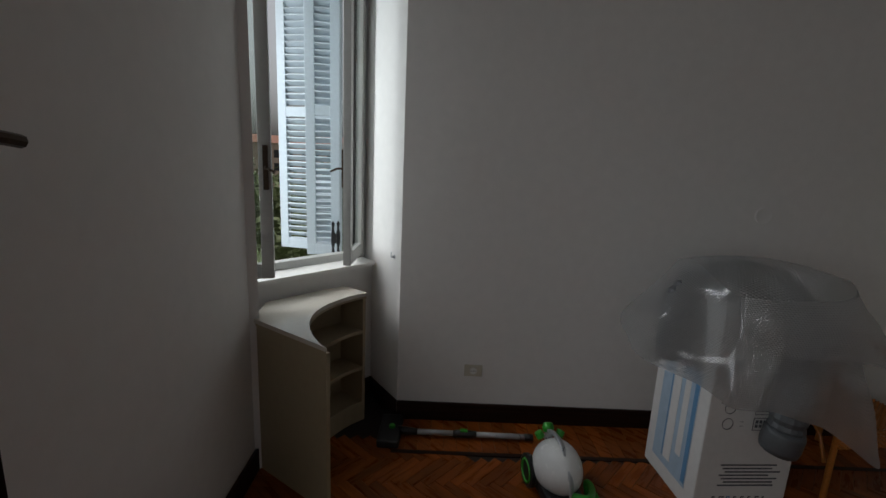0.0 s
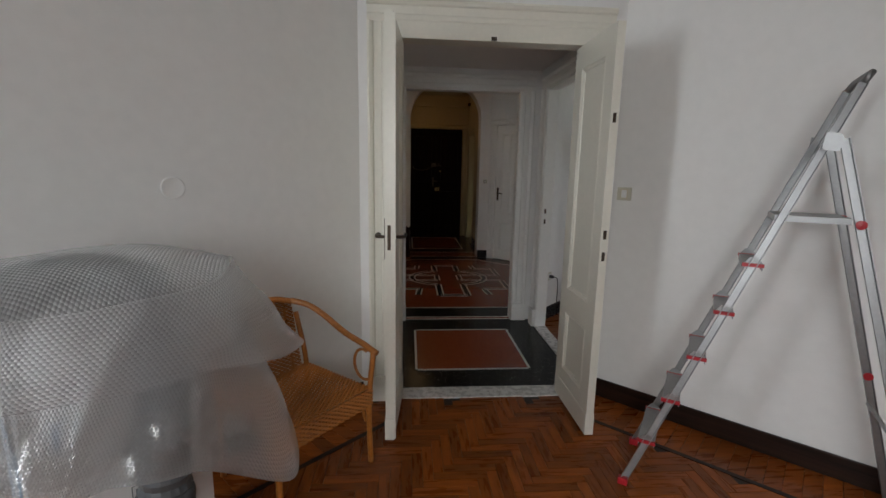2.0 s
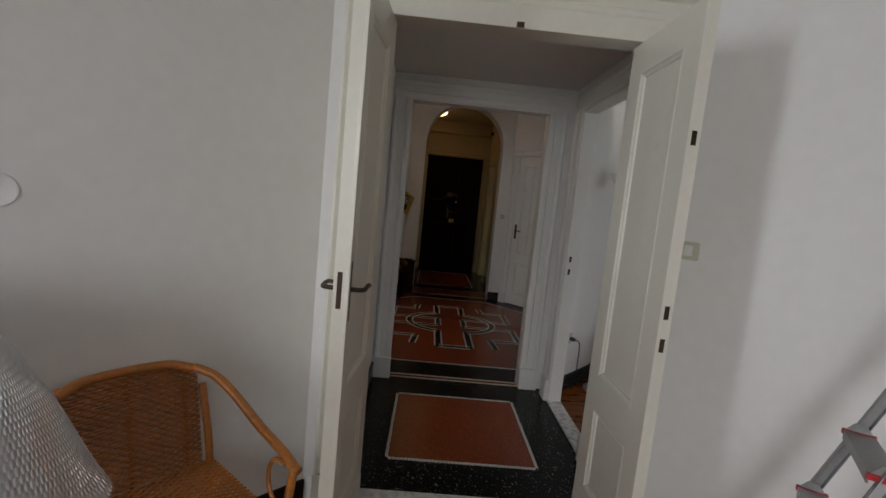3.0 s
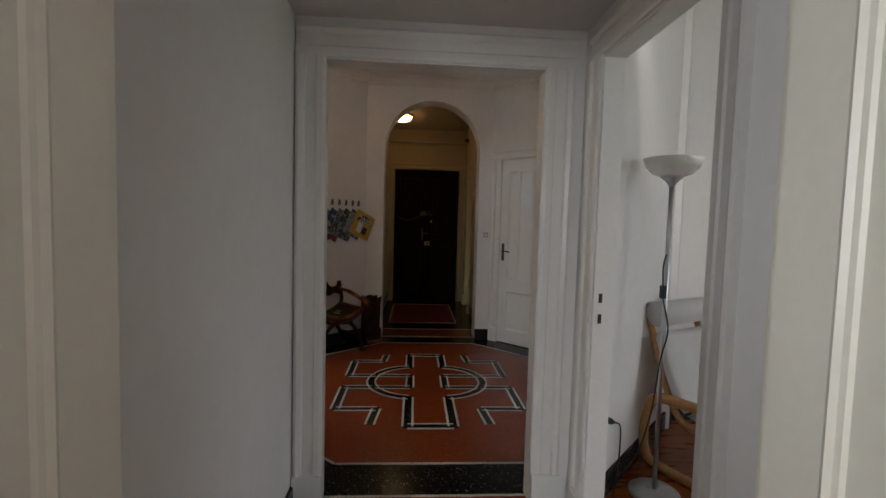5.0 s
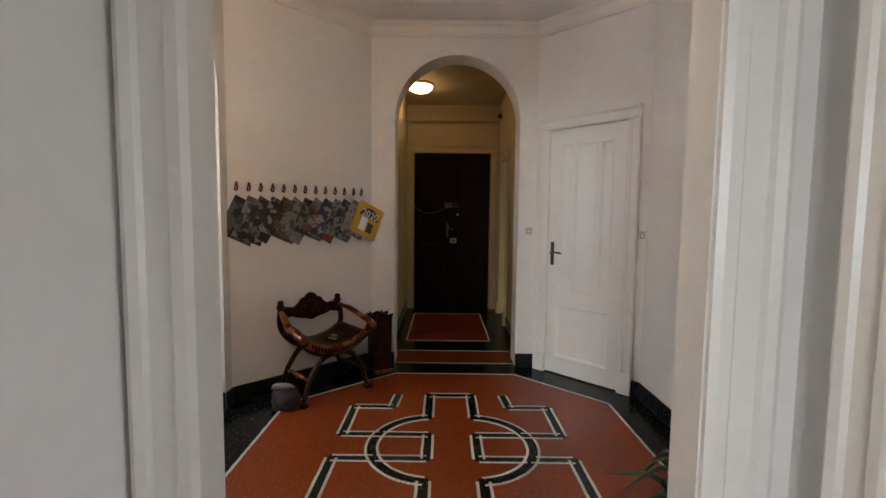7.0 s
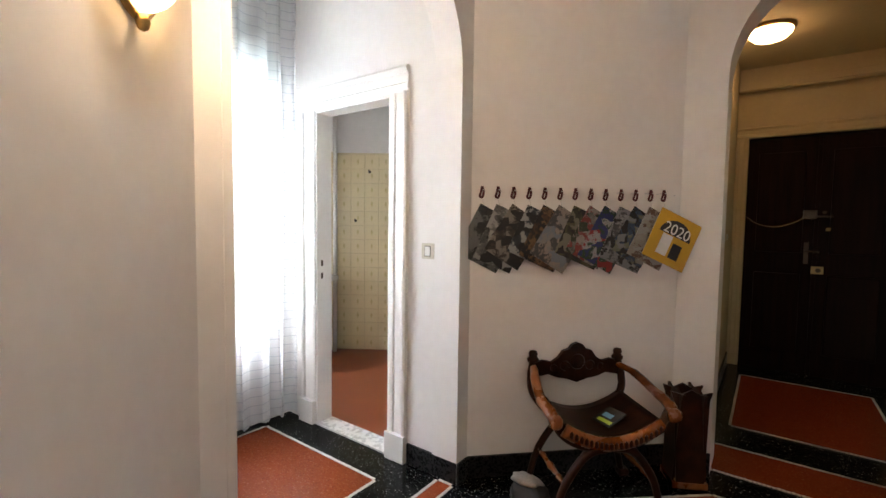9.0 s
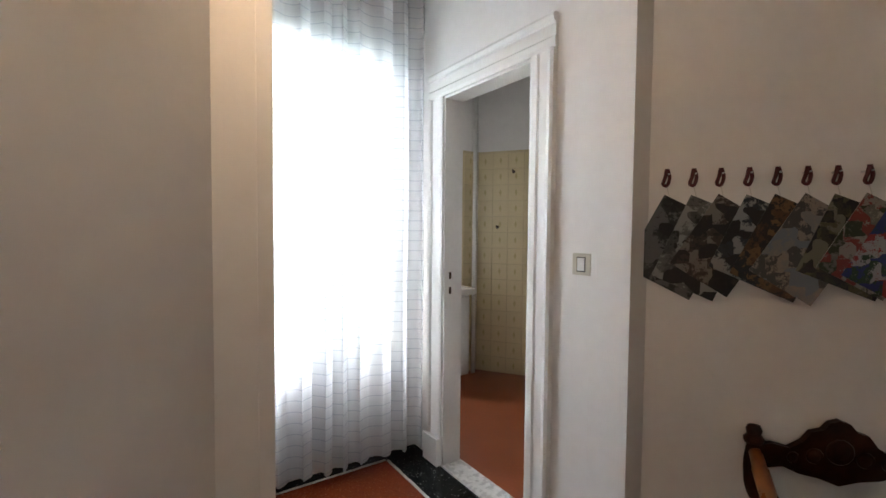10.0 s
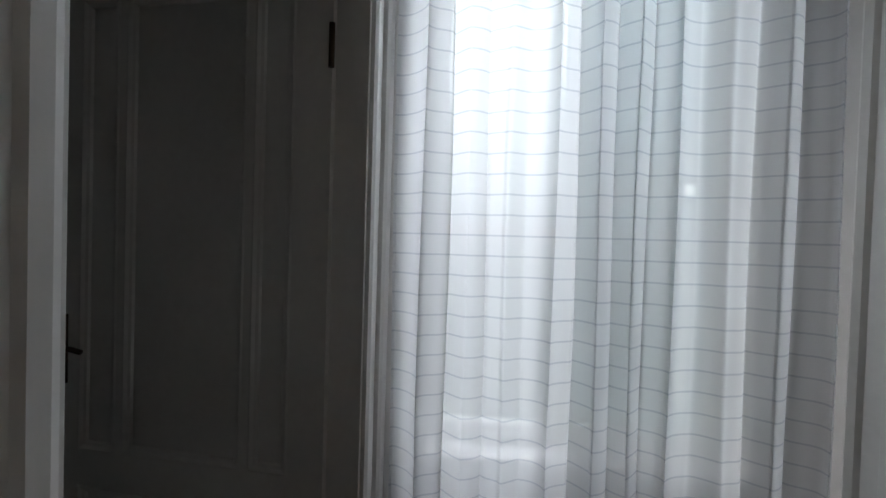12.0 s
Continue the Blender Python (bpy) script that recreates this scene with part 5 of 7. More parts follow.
# aluminium stepladder by the wall
def stepladder():
    ob = thing("stepladder", pose(0, 0, 0), "worn aluminium stepladder with red plastic caps", "ladder")
    wide = Vector((0.57, 0.822, 0))
    F0, T0 = Vector((1.46, 0.235, 0.012)), Vector((2.14, 0.03, 1.835))
    F1, T1 = F0 + wide * 0.35, T0 + wide * 0.22
    H0, H1 = F0.lerp(T0, 0.835), F1.lerp(T1, 0.835)
    B0 = Vector((2.31, -0.30, 0.0))
    B1 = B0 + wide * 0.36
    T0, T1 = F0.lerp(T0, 0.945), F1.lerp(T1, 0.945)
    acr = (F1 - F0).normalized()

    def bar(a, b, w, d):
        dr = (b - a).normalized()
        nn = dr.cross(acr).normalized()
        prof = [(-w / 2, -d / 2), (w / 2, -d / 2), (w / 2, d / 2), (w / 2 - 0.002, d / 2), (w / 2 - 0.002, -d / 2 + 0.002), (-w / 2 + 0.002, -d / 2 + 0.002), (-w / 2 + 0.002, d / 2), (-w / 2, d / 2)]
        return extrude(prof, a, b, nn, -acr)

    part("front_rail", bar(F0, T0, 0.028, 0.02), METAL, ob)
    part("front_rail", bar(F1, T1, 0.028, 0.02), METAL, ob)
    part("rear_leg", bar(B0, H0 + Vector((0.03, -0.03, 0)), 0.03, 0.018), METAL, ob)
    part("rear_leg", bar(B1, H1 + Vector((0.03, -0.03, 0)), 0.03, 0.018), METAL, ob)
    along_w = Vector((0.822, -0.57, 0))
    for i in range(5):
        t = (i + 1) * 0.12
        a, b = F0.lerp(T0, t), F1.lerp(T1, t)
        prof = [(-0.034, -0.022), (-0.034, 0.004), (0.034, 0.004), (0.034, -0.022), (0.030, -0.022), (0.030, -0.002), (-0.030, -0.002), (-0.030, -0.022)]
        st = part("tread", extrude(prof, a + acr * 0.01, b - acr * 0.01, along_w, (0, 0, 1)), METAL, ob)
        for e, o in ((a, -1), (b, 1)):
            part("tread_cap", extrude([(-0.037, -0.008), (0.037, -0.008), (0.037, 0.006), (-0.037, 0.006)], e + acr * o * 0.001, e - acr * o * 0.012, along_w, (0, 0, 1)), REDP, st, "red plastic tread cap")
            part("tread_bracket", extrude([(-0.03, 0.007), (0.03, 0.007), (0.012, 0.03), (-0.012, 0.03)], e - acr * o * 0.006, e - acr * o * 0.009, along_w, (0, 0, 1)), METAL, st)
    a, b = F0.lerp(T0, 0.71), F1.lerp(T1, 0.71)
    pf = part("platform", extrude([(-0.02, -0.012), (0.21, -0.012), (0.21, 0.012), (-0.02, 0.012)], a + acr * 0.012, b - acr * 0.012, along_w, (0, 0, 1)), METAL, ob, "ribbed aluminium platform")
    for e, o in ((H0, -1), (H1, 1)):
        part("hinge_plate", extrude([(-0.02, -0.04), (0.03, -0.045), (0.045, -0.01), (0.03, 0.02), (-0.015, 0.025)], e + acr * o * 0.014, e + acr * o * 0.018, along_w, (0, 0, 1)), METAL, ob)
    part("top_hoop", tube([T0, T0 + Vector((0.012, -0.012, 0.03)), T1 + Vector((0.012, -0.012, 0.03)), T1], 0.012, 8), METAL, ob, smooth=True)
    for e in (F0, F1):
        part("foot_cap", box(-0.02, -0.014, -0.012, 0.022, 0.014, 0.02, 0.004, Matrix.Translation(e) @ Matrix.Rotation(radians(-35), 4, "Z")), REDP, ob, "red plastic foot cap")
    for e in (B0, B1):
        part("foot_cap", box(-0.026, -0.015, 0, 0.026, 0.015, 0.04, 0.004, Matrix.Translation(e) @ Matrix.Rotation(radians(-35), 4, "Z")), REDP, ob, "red plastic foot cap")
    for b_, h_ in ((B0, H0), (B1, H1)):
        for t in (0.38, 0.80):
            c = b_.lerp(h_ + Vector((0.03, -0.03, 0)), t)
            part("red_rivet", lathe([(0, 0), (0.017, 0), (0.017, 0.004), (0, 0.006)], 12, Matrix.Translation(c - acr * 0.012) @ Vector((0, 0, 1)).rotation_difference(-acr).to_matrix().to_4x4()), REDP, ob)
    part("rear_brace", tube([B0.lerp(H0, 0.3), B1.lerp(H1, 0.3)], 0.008, 8), METAL, ob)
    return ob


stepladder()

# steam cleaner on the floor, with hose and wand
vac = thing("steam_cleaner", pose(-0.95, -0.81, 0, 0, 0, 52), "white and green canister steam cleaner on the floor", "steam cleaner")


def egg(u, v):
    a, b = 2 * math.pi * u, math.pi * (v - 0.5)
    s = 1 + 0.18 * math.sin(b)
    return Vector((0.105 * math.cos(a) * math.cos(b) / s ** 0.2, 0.155 * math.sin(a) * math.cos(b) * s ** -0.4, 0.155 + 0.125 * math.sin(b) - 0.03 * math.sin(a) * math.cos(b)))


part("body_shell", grid(28, 18, egg), WHITEPL, vac, "glossy white plastic shell", True)
part("base_shell", box(-0.09, -0.15, 0.025, 0.09, 0.15, 0.085, 0.02), BLACKP, vac)
part("centre_strip", tube(smooth_path([(0, -0.165, 0.12), (0, -0.14, 0.20), (0, -0.04, 0.278), (0, 0.08, 0.272), (0, 0.14, 0.20)], 6), [0.02] * 6 + [0.024] * 12 + [0.02] * 7, 10, flat=0.45), SILVERP, vac, "silver grey centre strip", True)
for sx in (-1, 1):
    wh = part("wheel", lathe([(0, 0), (0.07, 0), (0.078, 0.008), (0.078, 0.026), (0.068, 0.032), (0.05, 0.026), (0, 0.026)], 24, pose(sx * 0.088, 0.075, 0.08, 0, sx * 90)), BLACKP, vac)
    part("hub_ring", tube([(0.052 * math.cos(k * math.pi / 10), 0.052 * math.sin(k * math.pi / 10), 0.028) for k in range(21)], 0.006, 6), GREENP, wh, "green hub ring").matrix_local = pose(sx * 0.088, 0.075, 0.08, 0, sx * 90)
part("filler_cap", lathe([(0, 0), (0.026, 0), (0.028, 0.02), (0.022, 0.04), (0, 0.042)], 14, pose(0.0, 0.12, 0.25, -25)), GREENP, vac, "green filler cap", True)
for sx in (-1, 1):
    part("control_knob", lathe([(0, 0), (0.02, 0), (0.02, 0.03), (0, 0.034)], 12, pose(sx * 0.045, 0.10, 0.235, -20, sx * 30)), GREENP, vac, "green control knob")
part("red_button", lathe([(0, 0), (0.011, 0), (0.01, 0.006), (0, 0.008)], 12, pose(0.0, -0.145, 0.185, 55)), REDP, vac, "red button")
for k in range(5):
    part("lettering_bar", box(-0.006, -0.02 + k * 0.016, 0.0, 0.006, -0.01 + k * 0.016, 0.001, 0, pose(0, 0, 0.289)), INK, vac)
part("spec_panel", box(0.035, -0.04, 0, 0.062, 0.0, 0.001, 0, pose(0.012, 0, 0.263, 0, 34)), INK, vac)
hose_pts = smooth_path([(0.0, -0.165, 0.13), (0.06, -0.20, 0.14), (0.13, -0.10, 0.10), (0.15, -0.02, 0.06), (0.10, -0.16, 0.028), (0.0, -0.34, 0.026), (-0.07, -0.50, 0.026)], 8)
part("hose", tube(hose_pts, 0.016, 12), GREENP, vac, "bright green steam hose", True)
part("hose", tube(smooth_path([(0.15, -0.02, 0.06), (0.17, -0.12, 0.03), (0.15, -0.26, 0.024), (0.18, -0.46, 0.024)], 8), 0.015, 12), GREENP, vac, "bright green steam hose", True)
wand = thing("cleaner_wand", Matrix.Translation((-1.26, -0.56, 0)) @ Matrix.Rotation(math.atan2(-0.50, -0.56), 4, "Z"), "grey steam wand with a black floor head", "wand")
part("tube_section", tube([(0.0, 0, 0.028), (0.29, 0, 0.028)], 0.015, 12), SILVERP, wand, smooth=True)
part("tube_section", tube([(0.40, 0, 0.028), (0.62, 0, 0.028)], 0.015, 12), SILVERP, wand, smooth=True)
part("coupling", tube([(0.28, 0, 0.028), (0.31, 0, 0.028), (0.39, 0, 0.028), (0.41, 0, 0.028)], [0.017, 0.021, 0.021, 0.017], 12), BLACKP, wand, "black coupling", True)
part("release_button", box(0.33, -0.012, 0.044, 0.37, 0.012, 0.054, 0.003), GREENP, wand, "green release button")
part("neck", tube([(0.61, 0, 0.028), (0.72, 0, 0.035)], [0.018, 0.022], 12), BLACKP, wand, smooth=True)
part("floor_head", box(0.70, -0.13, 0.004, 0.82, 0.13, 0.05, 0.012), BLACKP, wand, "black floor head")
part("head_button", lathe([(0, 0), (0.018, 0), (0.016, 0.012), (0, 0.014)], 12, pose(0.75, 0, 0.05)), GREENP, wand, "green head button")
part("end_cap", tube([(-0.035, 0, 0.028), (0.01, 0, 0.028)], 0.018, 12), BLACKP, wand, smooth=True)

# wall plates of the room
mA, _ = along(RA, RB)
cover = thing("round_cover", mA @ pose(1.965, 0, 1.302), "white round cover plate painted over on the wall", "cover plate")
part("disc", lathe([(0, 0), (0.046, 0), (0.046, 0.005), (0.042, 0.007), (0.038, 0.004), (0, 0.004)], 28, pose(0, 0, 0, 90)), PLASTER, cover, smooth=True)
socket_plate("wall_socket", mA @ pose(0.44, 0, 0.325), 0.105, 0.07, "off-white wall socket above the skirting", "socket", False)
mB, _ = along(RC, RD)
socket_plate("light_switch", mB @ pose(0.07, 0, 1.28), 0.08, 0.075, "off-white light switch plate on the wall", "switch", gap=GROUT)

# door edge beside the first view, its silhouette shade put into near-black wood
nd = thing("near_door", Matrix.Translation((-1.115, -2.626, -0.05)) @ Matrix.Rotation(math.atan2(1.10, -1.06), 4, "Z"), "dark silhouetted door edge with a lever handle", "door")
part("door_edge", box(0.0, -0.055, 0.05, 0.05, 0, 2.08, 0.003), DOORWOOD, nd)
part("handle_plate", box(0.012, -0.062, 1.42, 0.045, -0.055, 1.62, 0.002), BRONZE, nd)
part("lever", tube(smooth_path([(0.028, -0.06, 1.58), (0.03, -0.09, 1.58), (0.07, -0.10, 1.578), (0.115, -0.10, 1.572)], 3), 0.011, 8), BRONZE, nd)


# ---- hall: things ----
def cover_print(name, tones, scale):
    """A printed cover: blotches of a few tones at two scales, like a dark photograph."""
    m, n, l, b = nodes_of(name, 0.3)
    co = n.new("ShaderNodeTexCoord").outputs["Object"]
    v = n.new("ShaderNodeTexVoronoi")
    v.inputs["Scale"].default_value = scale * 1.3
    warp = n.new("ShaderNodeVectorMath")
    warp.operation = "MULTIPLY_ADD"
    t = n.new("ShaderNodeTexNoise")
    t.inputs["Scale"].default_value = 14
    l.new(co, t.inputs["Vector"]), l.new(t.outputs["Color"], warp.inputs[0])
    warp.inputs[1].default_value = (0.012, 0.012, 0.012)
    v.distance = "CHEBYCHEV"
    l.new(co, warp.inputs[2]), l.new(warp.outputs[0], v.inputs["Vector"])
    sep = n.new("ShaderNodeSeparateColor")
    l.new(v.outputs["Color"], sep.inputs[0])
    mixv = n.new("ShaderNodeMath")
    mixv.operation = "MULTIPLY_ADD"
    mixv.inputs[1].default_value = 0.34
    l.new(sep.outputs[0], mixv.inputs[0])
    sc = n.new("ShaderNodeMath")
    sc.operation, sc.inputs[1].default_value = "MULTIPLY", 0.82
    l.new(noise_tex(n, l, 12, 7, co, 0.75), sc.inputs[0]), l.new(sc.outputs[0], mixv.inputs[2])
    k = len(tones)
    l.new(ramp_of(n, l, mixv.outputs[0], [(0.46 + 0.32 * (i + e) / k, shade(c, 0.46)) for i, c in enumerate(tones) for e in (0.0, 0.8)]), b.inputs["Base Color"])
    return m


BK, GR, WH = (0.008, 0.008, 0.009), (0.10, 0.10, 0.10), (0.5, 0.5, 0.48)
COVERS = [cover_print(f"cover_{w}", t, s) for w, t, s in (
    ("black", [BK, BK, (0.03, 0.03, 0.03), (0.2, 0.2, 0.2)], 9), ("grey_photo", [BK, GR, (0.2, 0.2, 0.19), WH], 12),
    ("night", [BK, (0.02, 0.015, 0.012), (0.08, 0.05, 0.04), (0.35, 0.3, 0.26)], 16), ("dark_blue", [BK, BK, (0.03, 0.04, 0.06), WH], 14),
    ("brown", [(0.03, 0.012, 0.006), (0.14, 0.06, 0.02), (0.28, 0.15, 0.06), BK], 13), ("haze", [(0.3, 0.34, 0.4), (0.4, 0.38, 0.36), (0.5, 0.42, 0.36), GR], 12),
    ("olive", [BK, (0.05, 0.045, 0.02), (0.14, 0.13, 0.05), (0.3, 0.28, 0.2)], 18), ("field", [(0.03, 0.05, 0.015), (0.25, 0.25, 0.22), (0.5, 0.46, 0.42), (0.35, 0.05, 0.04)], 14),
    ("flags", [(0.45, 0.03, 0.03), (0.6, 0.6, 0.6), (0.015, 0.07, 0.03), (0.02, 0.04, 0.25)], 11), ("pale_map", [(0.36, 0.37, 0.4), GR, (0.45, 0.46, 0.48), BK], 20),
    ("harbour", [BK, (0.05, 0.1, 0.2), (0.3, 0.3, 0.2), (0.4, 0.4, 0.42)], 22), ("cream", [(0.52, 0.48, 0.42), (0.46, 0.42, 0.36), (0.2, 0.1, 0.06), WH], 10))]
YEL = material("yellow_cover", (0.52, 0.30, 0.01), 0.4, vary=0.06)
PAPER = material("white_pages", (0.6, 0.59, 0.56), 0.8, vary=0.05)
mC, lenC = along(O["lb"], O["al"])


def calendar(s, y, mat, label, w=0.235, h=0.30, tilt=-24.0, thick=0.006):
    ob = thing("wall_calendar", mC @ Matrix.Translation((s, 0, 1.555)), label, "calendar", "calendars on the wall")
    part("nail", tube([(0, 0, 0.012), (0, -y - 0.012, 0.012)], 0.003, 6), STEEL, ob)
    part("cord_loop", tube(smooth_path([(-0.005, -y, 0.03), (-0.010, -y, 0.0), (-0.016, -y, -0.022), (-0.004, -y - 0.003, -0.028), (0.004, -y - 0.002, 0.0), (-0.003, -y, 0.03)], 4), 0.006, 6), STRING, ob, "dark red cord loop")
    part("string", tube([(-0.006, -y, -0.02), (0.008, -y, -0.075)], 0.0016, 5), PAPER, ob)
    mm = pose(0.006, -y, -0.072, 0, -tilt, 0)
    part("page_block", box(-0.02, -thick, -h, w - 0.02, 0, 0, 0.001, mm), PAPER, ob)
    part("front_cover", box(-0.022, -thick - 0.0015, -h - 0.002, w - 0.018, -thick - 0.0003, 0.002, 0, mm), mat, ob)
    return ob, mm


LABELS = ["black covered", "grey photo covered", "dark night-photo", "dark blue", "brown ruin-photo", "pale hazy photo", "olive landscape", "green and white", "red white and blue patterned", "pale grey map", "harbour-photo", "cream covered"]
for i in range(12):
    calendar(0.06 + 0.085 * i, 0.008 + 0.0045 * i + 0.002 * (i % 2), COVERS[i], f"{LABELS[i]} wall calendar hanging askew from a cord", tilt=-27 + 5 * math.sin(i * 2.3), h=0.285 + 0.02 * math.sin(i * 1.7), w=0.225 + 0.02 * math.cos(i * 2.1))
ycal, ym = calendar(1.066, 0.07, YEL, "yellow wall calendar for 2020 hanging askew", w=0.265, h=0.275, tilt=-24)
arch_pts = [(0.115 + 0.1 * math.cos(a * math.pi / 14), -0.115 + 0.085 * math.sin(a * math.pi / 14)) for a in range(15)]
part("black_arch", prism(arch_pts, -0.001, ym @ pose(0, -0.0078, 0)), BLACKP, ycal, "black half-round print")
part("white_block", box(0.045, -0.0092, -0.235, 0.11, -0.0078, -0.12, 0, ym), WHITEPL, ycal)
part("black_block", box(0.125, -0.0092, -0.235, 0.185, -0.0078, -0.15, 0, ym), BLACKP, ycal)


def lettering(text, size, m, mat, parent, name="lettering"):
    cu = bpy.data.curves.new("text", "FONT")
    cu.body, cu.size, cu.extrude = text, size, 0.0004
    cu.align_x, cu.align_y = "CENTER", "CENTER"
    tmp = bpy.data.objects.new("text", cu)
    scene.collection.objects.link(tmp)
    me = bpy.data.meshes.new_from_object(tmp.evaluated_get(bpy.context.evaluated_depsgraph_get()))
    bpy.data.objects.remove(tmp)
    bpy.data.curves.remove(cu)
    me.materials.clear()
    me.materials.append(mat)
    me.transform(m)
    ob = new(name, me)
    ob.parent = parent
    return ob


lettering("2020", 0.085, ym @ pose(0.118, -0.0098, -0.085, 90), WHITEPL, ycal)
for i, z in ((1.17, 1.562), (1.24, 1.562)):
    tagged(part("nail", tube([(0, 0, 0), (0, -0.015, 0)], 0.0025, 6), STEEL), "bare nail in the wall", "nail").matrix_world = mC @ pose(i, 0, z)

# carved folding-style armchair
def carved_chair(m):
    ob = thing("carved_armchair", m, "dark carved walnut X-frame armchair with curved arms", "chair")
    H = 0.33
    for y, top in ((0.0, False), (0.40, True)):
        for s in (-1, 1):
            part("lower_leg", tube(smooth_path([(s * 0.015, y, 0.345), (s * 0.12, y, 0.318), (s * 0.225, y, 0.18), (s * 0.275, y, 0.02)], 6), [0.028] * 7 + [0.024] * 6 + [0.022] * 6, 10, flat=0.8), WALNUT, ob, smooth=True)
            part("paw_foot", box(s * 0.28 - 0.03, y - 0.035, 0, s * 0.28 + 0.03, y + 0.03, 0.035, 0.012), WALNUT, ob)
            if top:
                part("back_post", tube(smooth_path([(s * 0.02, y, 0.335), (s * 0.16, y, 0.37), (s * 0.255, y + 0.01, 0.47), (s * 0.268, y + 0.03, 0.56), (s * 0.25, y + 0.05, 0.645)], 6), [0.022] * 25, 10), WALNUT, ob, smooth=True)
                part("finial", lathe([(0, 0), (0.03, 0.005), (0.034, 0.02), (0.022, 0.035), (0.026, 0.05), (0.02, 0.065), (0, 0.07)], 12, pose(s * 0.252, y + 0.05, 0.635)), WALNUT, ob, smooth=True)
            else:
                part("front_curve", tube(smooth_path([(s * 0.02, y, 0.345), (s * 0.15, y, 0.365), (s * 0.25, y, 0.425), (s * 0.295, y - 0.005, 0.51)], 6), 0.022, 10), WALNUT, ob, smooth=True)
    for s in (-1, 1):
        part("arm", tube(smooth_path([(s * 0.25, 0.44, 0.615), (s * 0.285, 0.31, 0.60), (s * 0.31, 0.16, 0.555), (s * 0.31, 0.03, 0.535), (s * 0.30, -0.05, 0.505)], 6), [0.022] * 6 + [0.026] * 8 + [0.031] * 7 + [0.03] * 4, 12, flat=0.75), WALNUTL, ob, "polished arm in lighter walnut", True)
        part("arm_scroll", lathe([(0, 0), (0.026, 0), (0.034, 0.012), (0.034, 0.04), (0.026, 0.052), (0, 0.052)], 16, pose(s * 0.30 - 0.026, -0.045, 0.50, 0, 90)), WALNUTL, ob, smooth=True)
        part("stretcher", lathe([(0, 0), (0.011, 0), (0.011, 0.06), (0.019, 0.08), (0.011, 0.10), (0.014, 0.17), (0.021, 0.20), (0.014, 0.23), (0.011, 0.30), (0.019, 0.32), (0.011, 0.34), (0.011, 0.40), (0, 0.40)], 10, pose(s * 0.225, 0, 0.175, -90)), WALNUTL, ob, "turned walnut stretcher", True)
    crest = [(-0.25, 0.560), (-0.17, 0.575), (-0.12, 0.555), (-0.06, 0.545), (0.0, 0.525), (0.06, 0.545), (0.12, 0.555), (0.17, 0.575), (0.25, 0.560), (0.25, 0.640), (0.2, 0.650), (0.15, 0.640), (0.11, 0.665), (0.085, 0.700), (0.05, 0.710), (0.03, 0.735), (0.0, 0.745), (-0.03, 0.735), (-0.05, 0.710), (-0.085, 0.700), (-0.11, 0.665), (-0.15, 0.640), (-0.2, 0.650), (-0.25, 0.640)]
    cr = part("carved_crest", prism(crest, 0.028, pose(0, 0.425, 0.0)), WALNUT, ob, "carved walnut crest rail")
    for x, z, r in ((0, 0.64, 0.045), (-0.075, 0.62, 0.028), (0.075, 0.62, 0.028), (-0.14, 0.61, 0.02), (0.14, 0.61, 0.02)):
        part("carved_boss", lathe([(0, 0.012), (r * 0.5, 0.011), (r * 0.7, 0.005), (r * 0.85, 0.008), (r, 0)], 14, pose(x, 0.4255, z, 90)), WALNUT, cr, smooth=True)

    def seat(u, v):
        x = (u - 0.5) * 0.50
        return Vector((x, -0.02 + 0.44 * v, 0.385 + 0.085 * (abs(x) / 0.25) ** 2 + 0.01 * v))

    part("sling_seat", grid(16, 8, seat, 0.02), WALNUT, ob, "dark curved wooden seat", True)
    lip = [(x / 10 * 0.25, -0.03, 0.375 + 0.08 * (abs(x) / 10) ** 2) for x in range(-10, 11)]
    part("seat_lip", tube(lip, 0.03, 10, flat=1.1), WALNUTL, ob, "carved seat front in lighter walnut", True)
    for x in range(-9, 10):
        part("lip_notch", lathe([(0, -0.02), (0.009, -0.01), (0.009, 0.01), (0, 0.02)], 6, pose(x / 10 * 0.25, -0.06, 0.375 + 0.08 * (abs(x) / 10) ** 2)), WALNUT, ob)
    return ob


r2 = math.sqrt(0.5)
CH = Matrix(((r2, -r2, 0, 0.15), (r2, r2, 0, 4.88), (0, 0, 1, 0), (0, 0, 0, 1)))
carved_chair(CH @ Matrix.Diagonal((0.98, 0.87, 1, 1)))
bk = thing("folded_booklet", CH @ pose(0.08, 0.16, 0.412, 4, -12, 25), "folded booklet with a yellow-green stripe on the seat", "booklet")
part("page_block", box(-0.07, -0.05, 0, 0.07, 0.05, 0.012, 0.002), DARKSTUFF, bk)
part("stripe", box(-0.062, -0.045, 0.012, -0.038, 0.03, 0.0135), material("lime_print", (0.35, 0.42, 0.02), 0.5), bk)
part("label_block", box(-0.02, -0.02, 0.012, 0.015, 0.03, 0.0135), BLUED, bk)
bag = thing("felt_bag", pose(-0.17, 4.70, 0, 0, 0, -35), "crumpled grey felt bag on the floor", "bag")


def lump(sx, sy, sz, seed, k=0.18):
    def f(u, v):
        a, b = 2 * math.pi * u, math.pi * (v - 0.5)
        p = Vector((math.cos(a) * math.cos(b), math.sin(a) * math.cos(b), math.sin(b)))
        q = p * (1 + k * noise.noise(p * 1.7 + Vector((seed, 0, 0))))
        return Vector((q.x * sx, q.y * sy, max(q.z, -0.62) * sz + 0.62 * sz))
    return grid(24, 14, f)


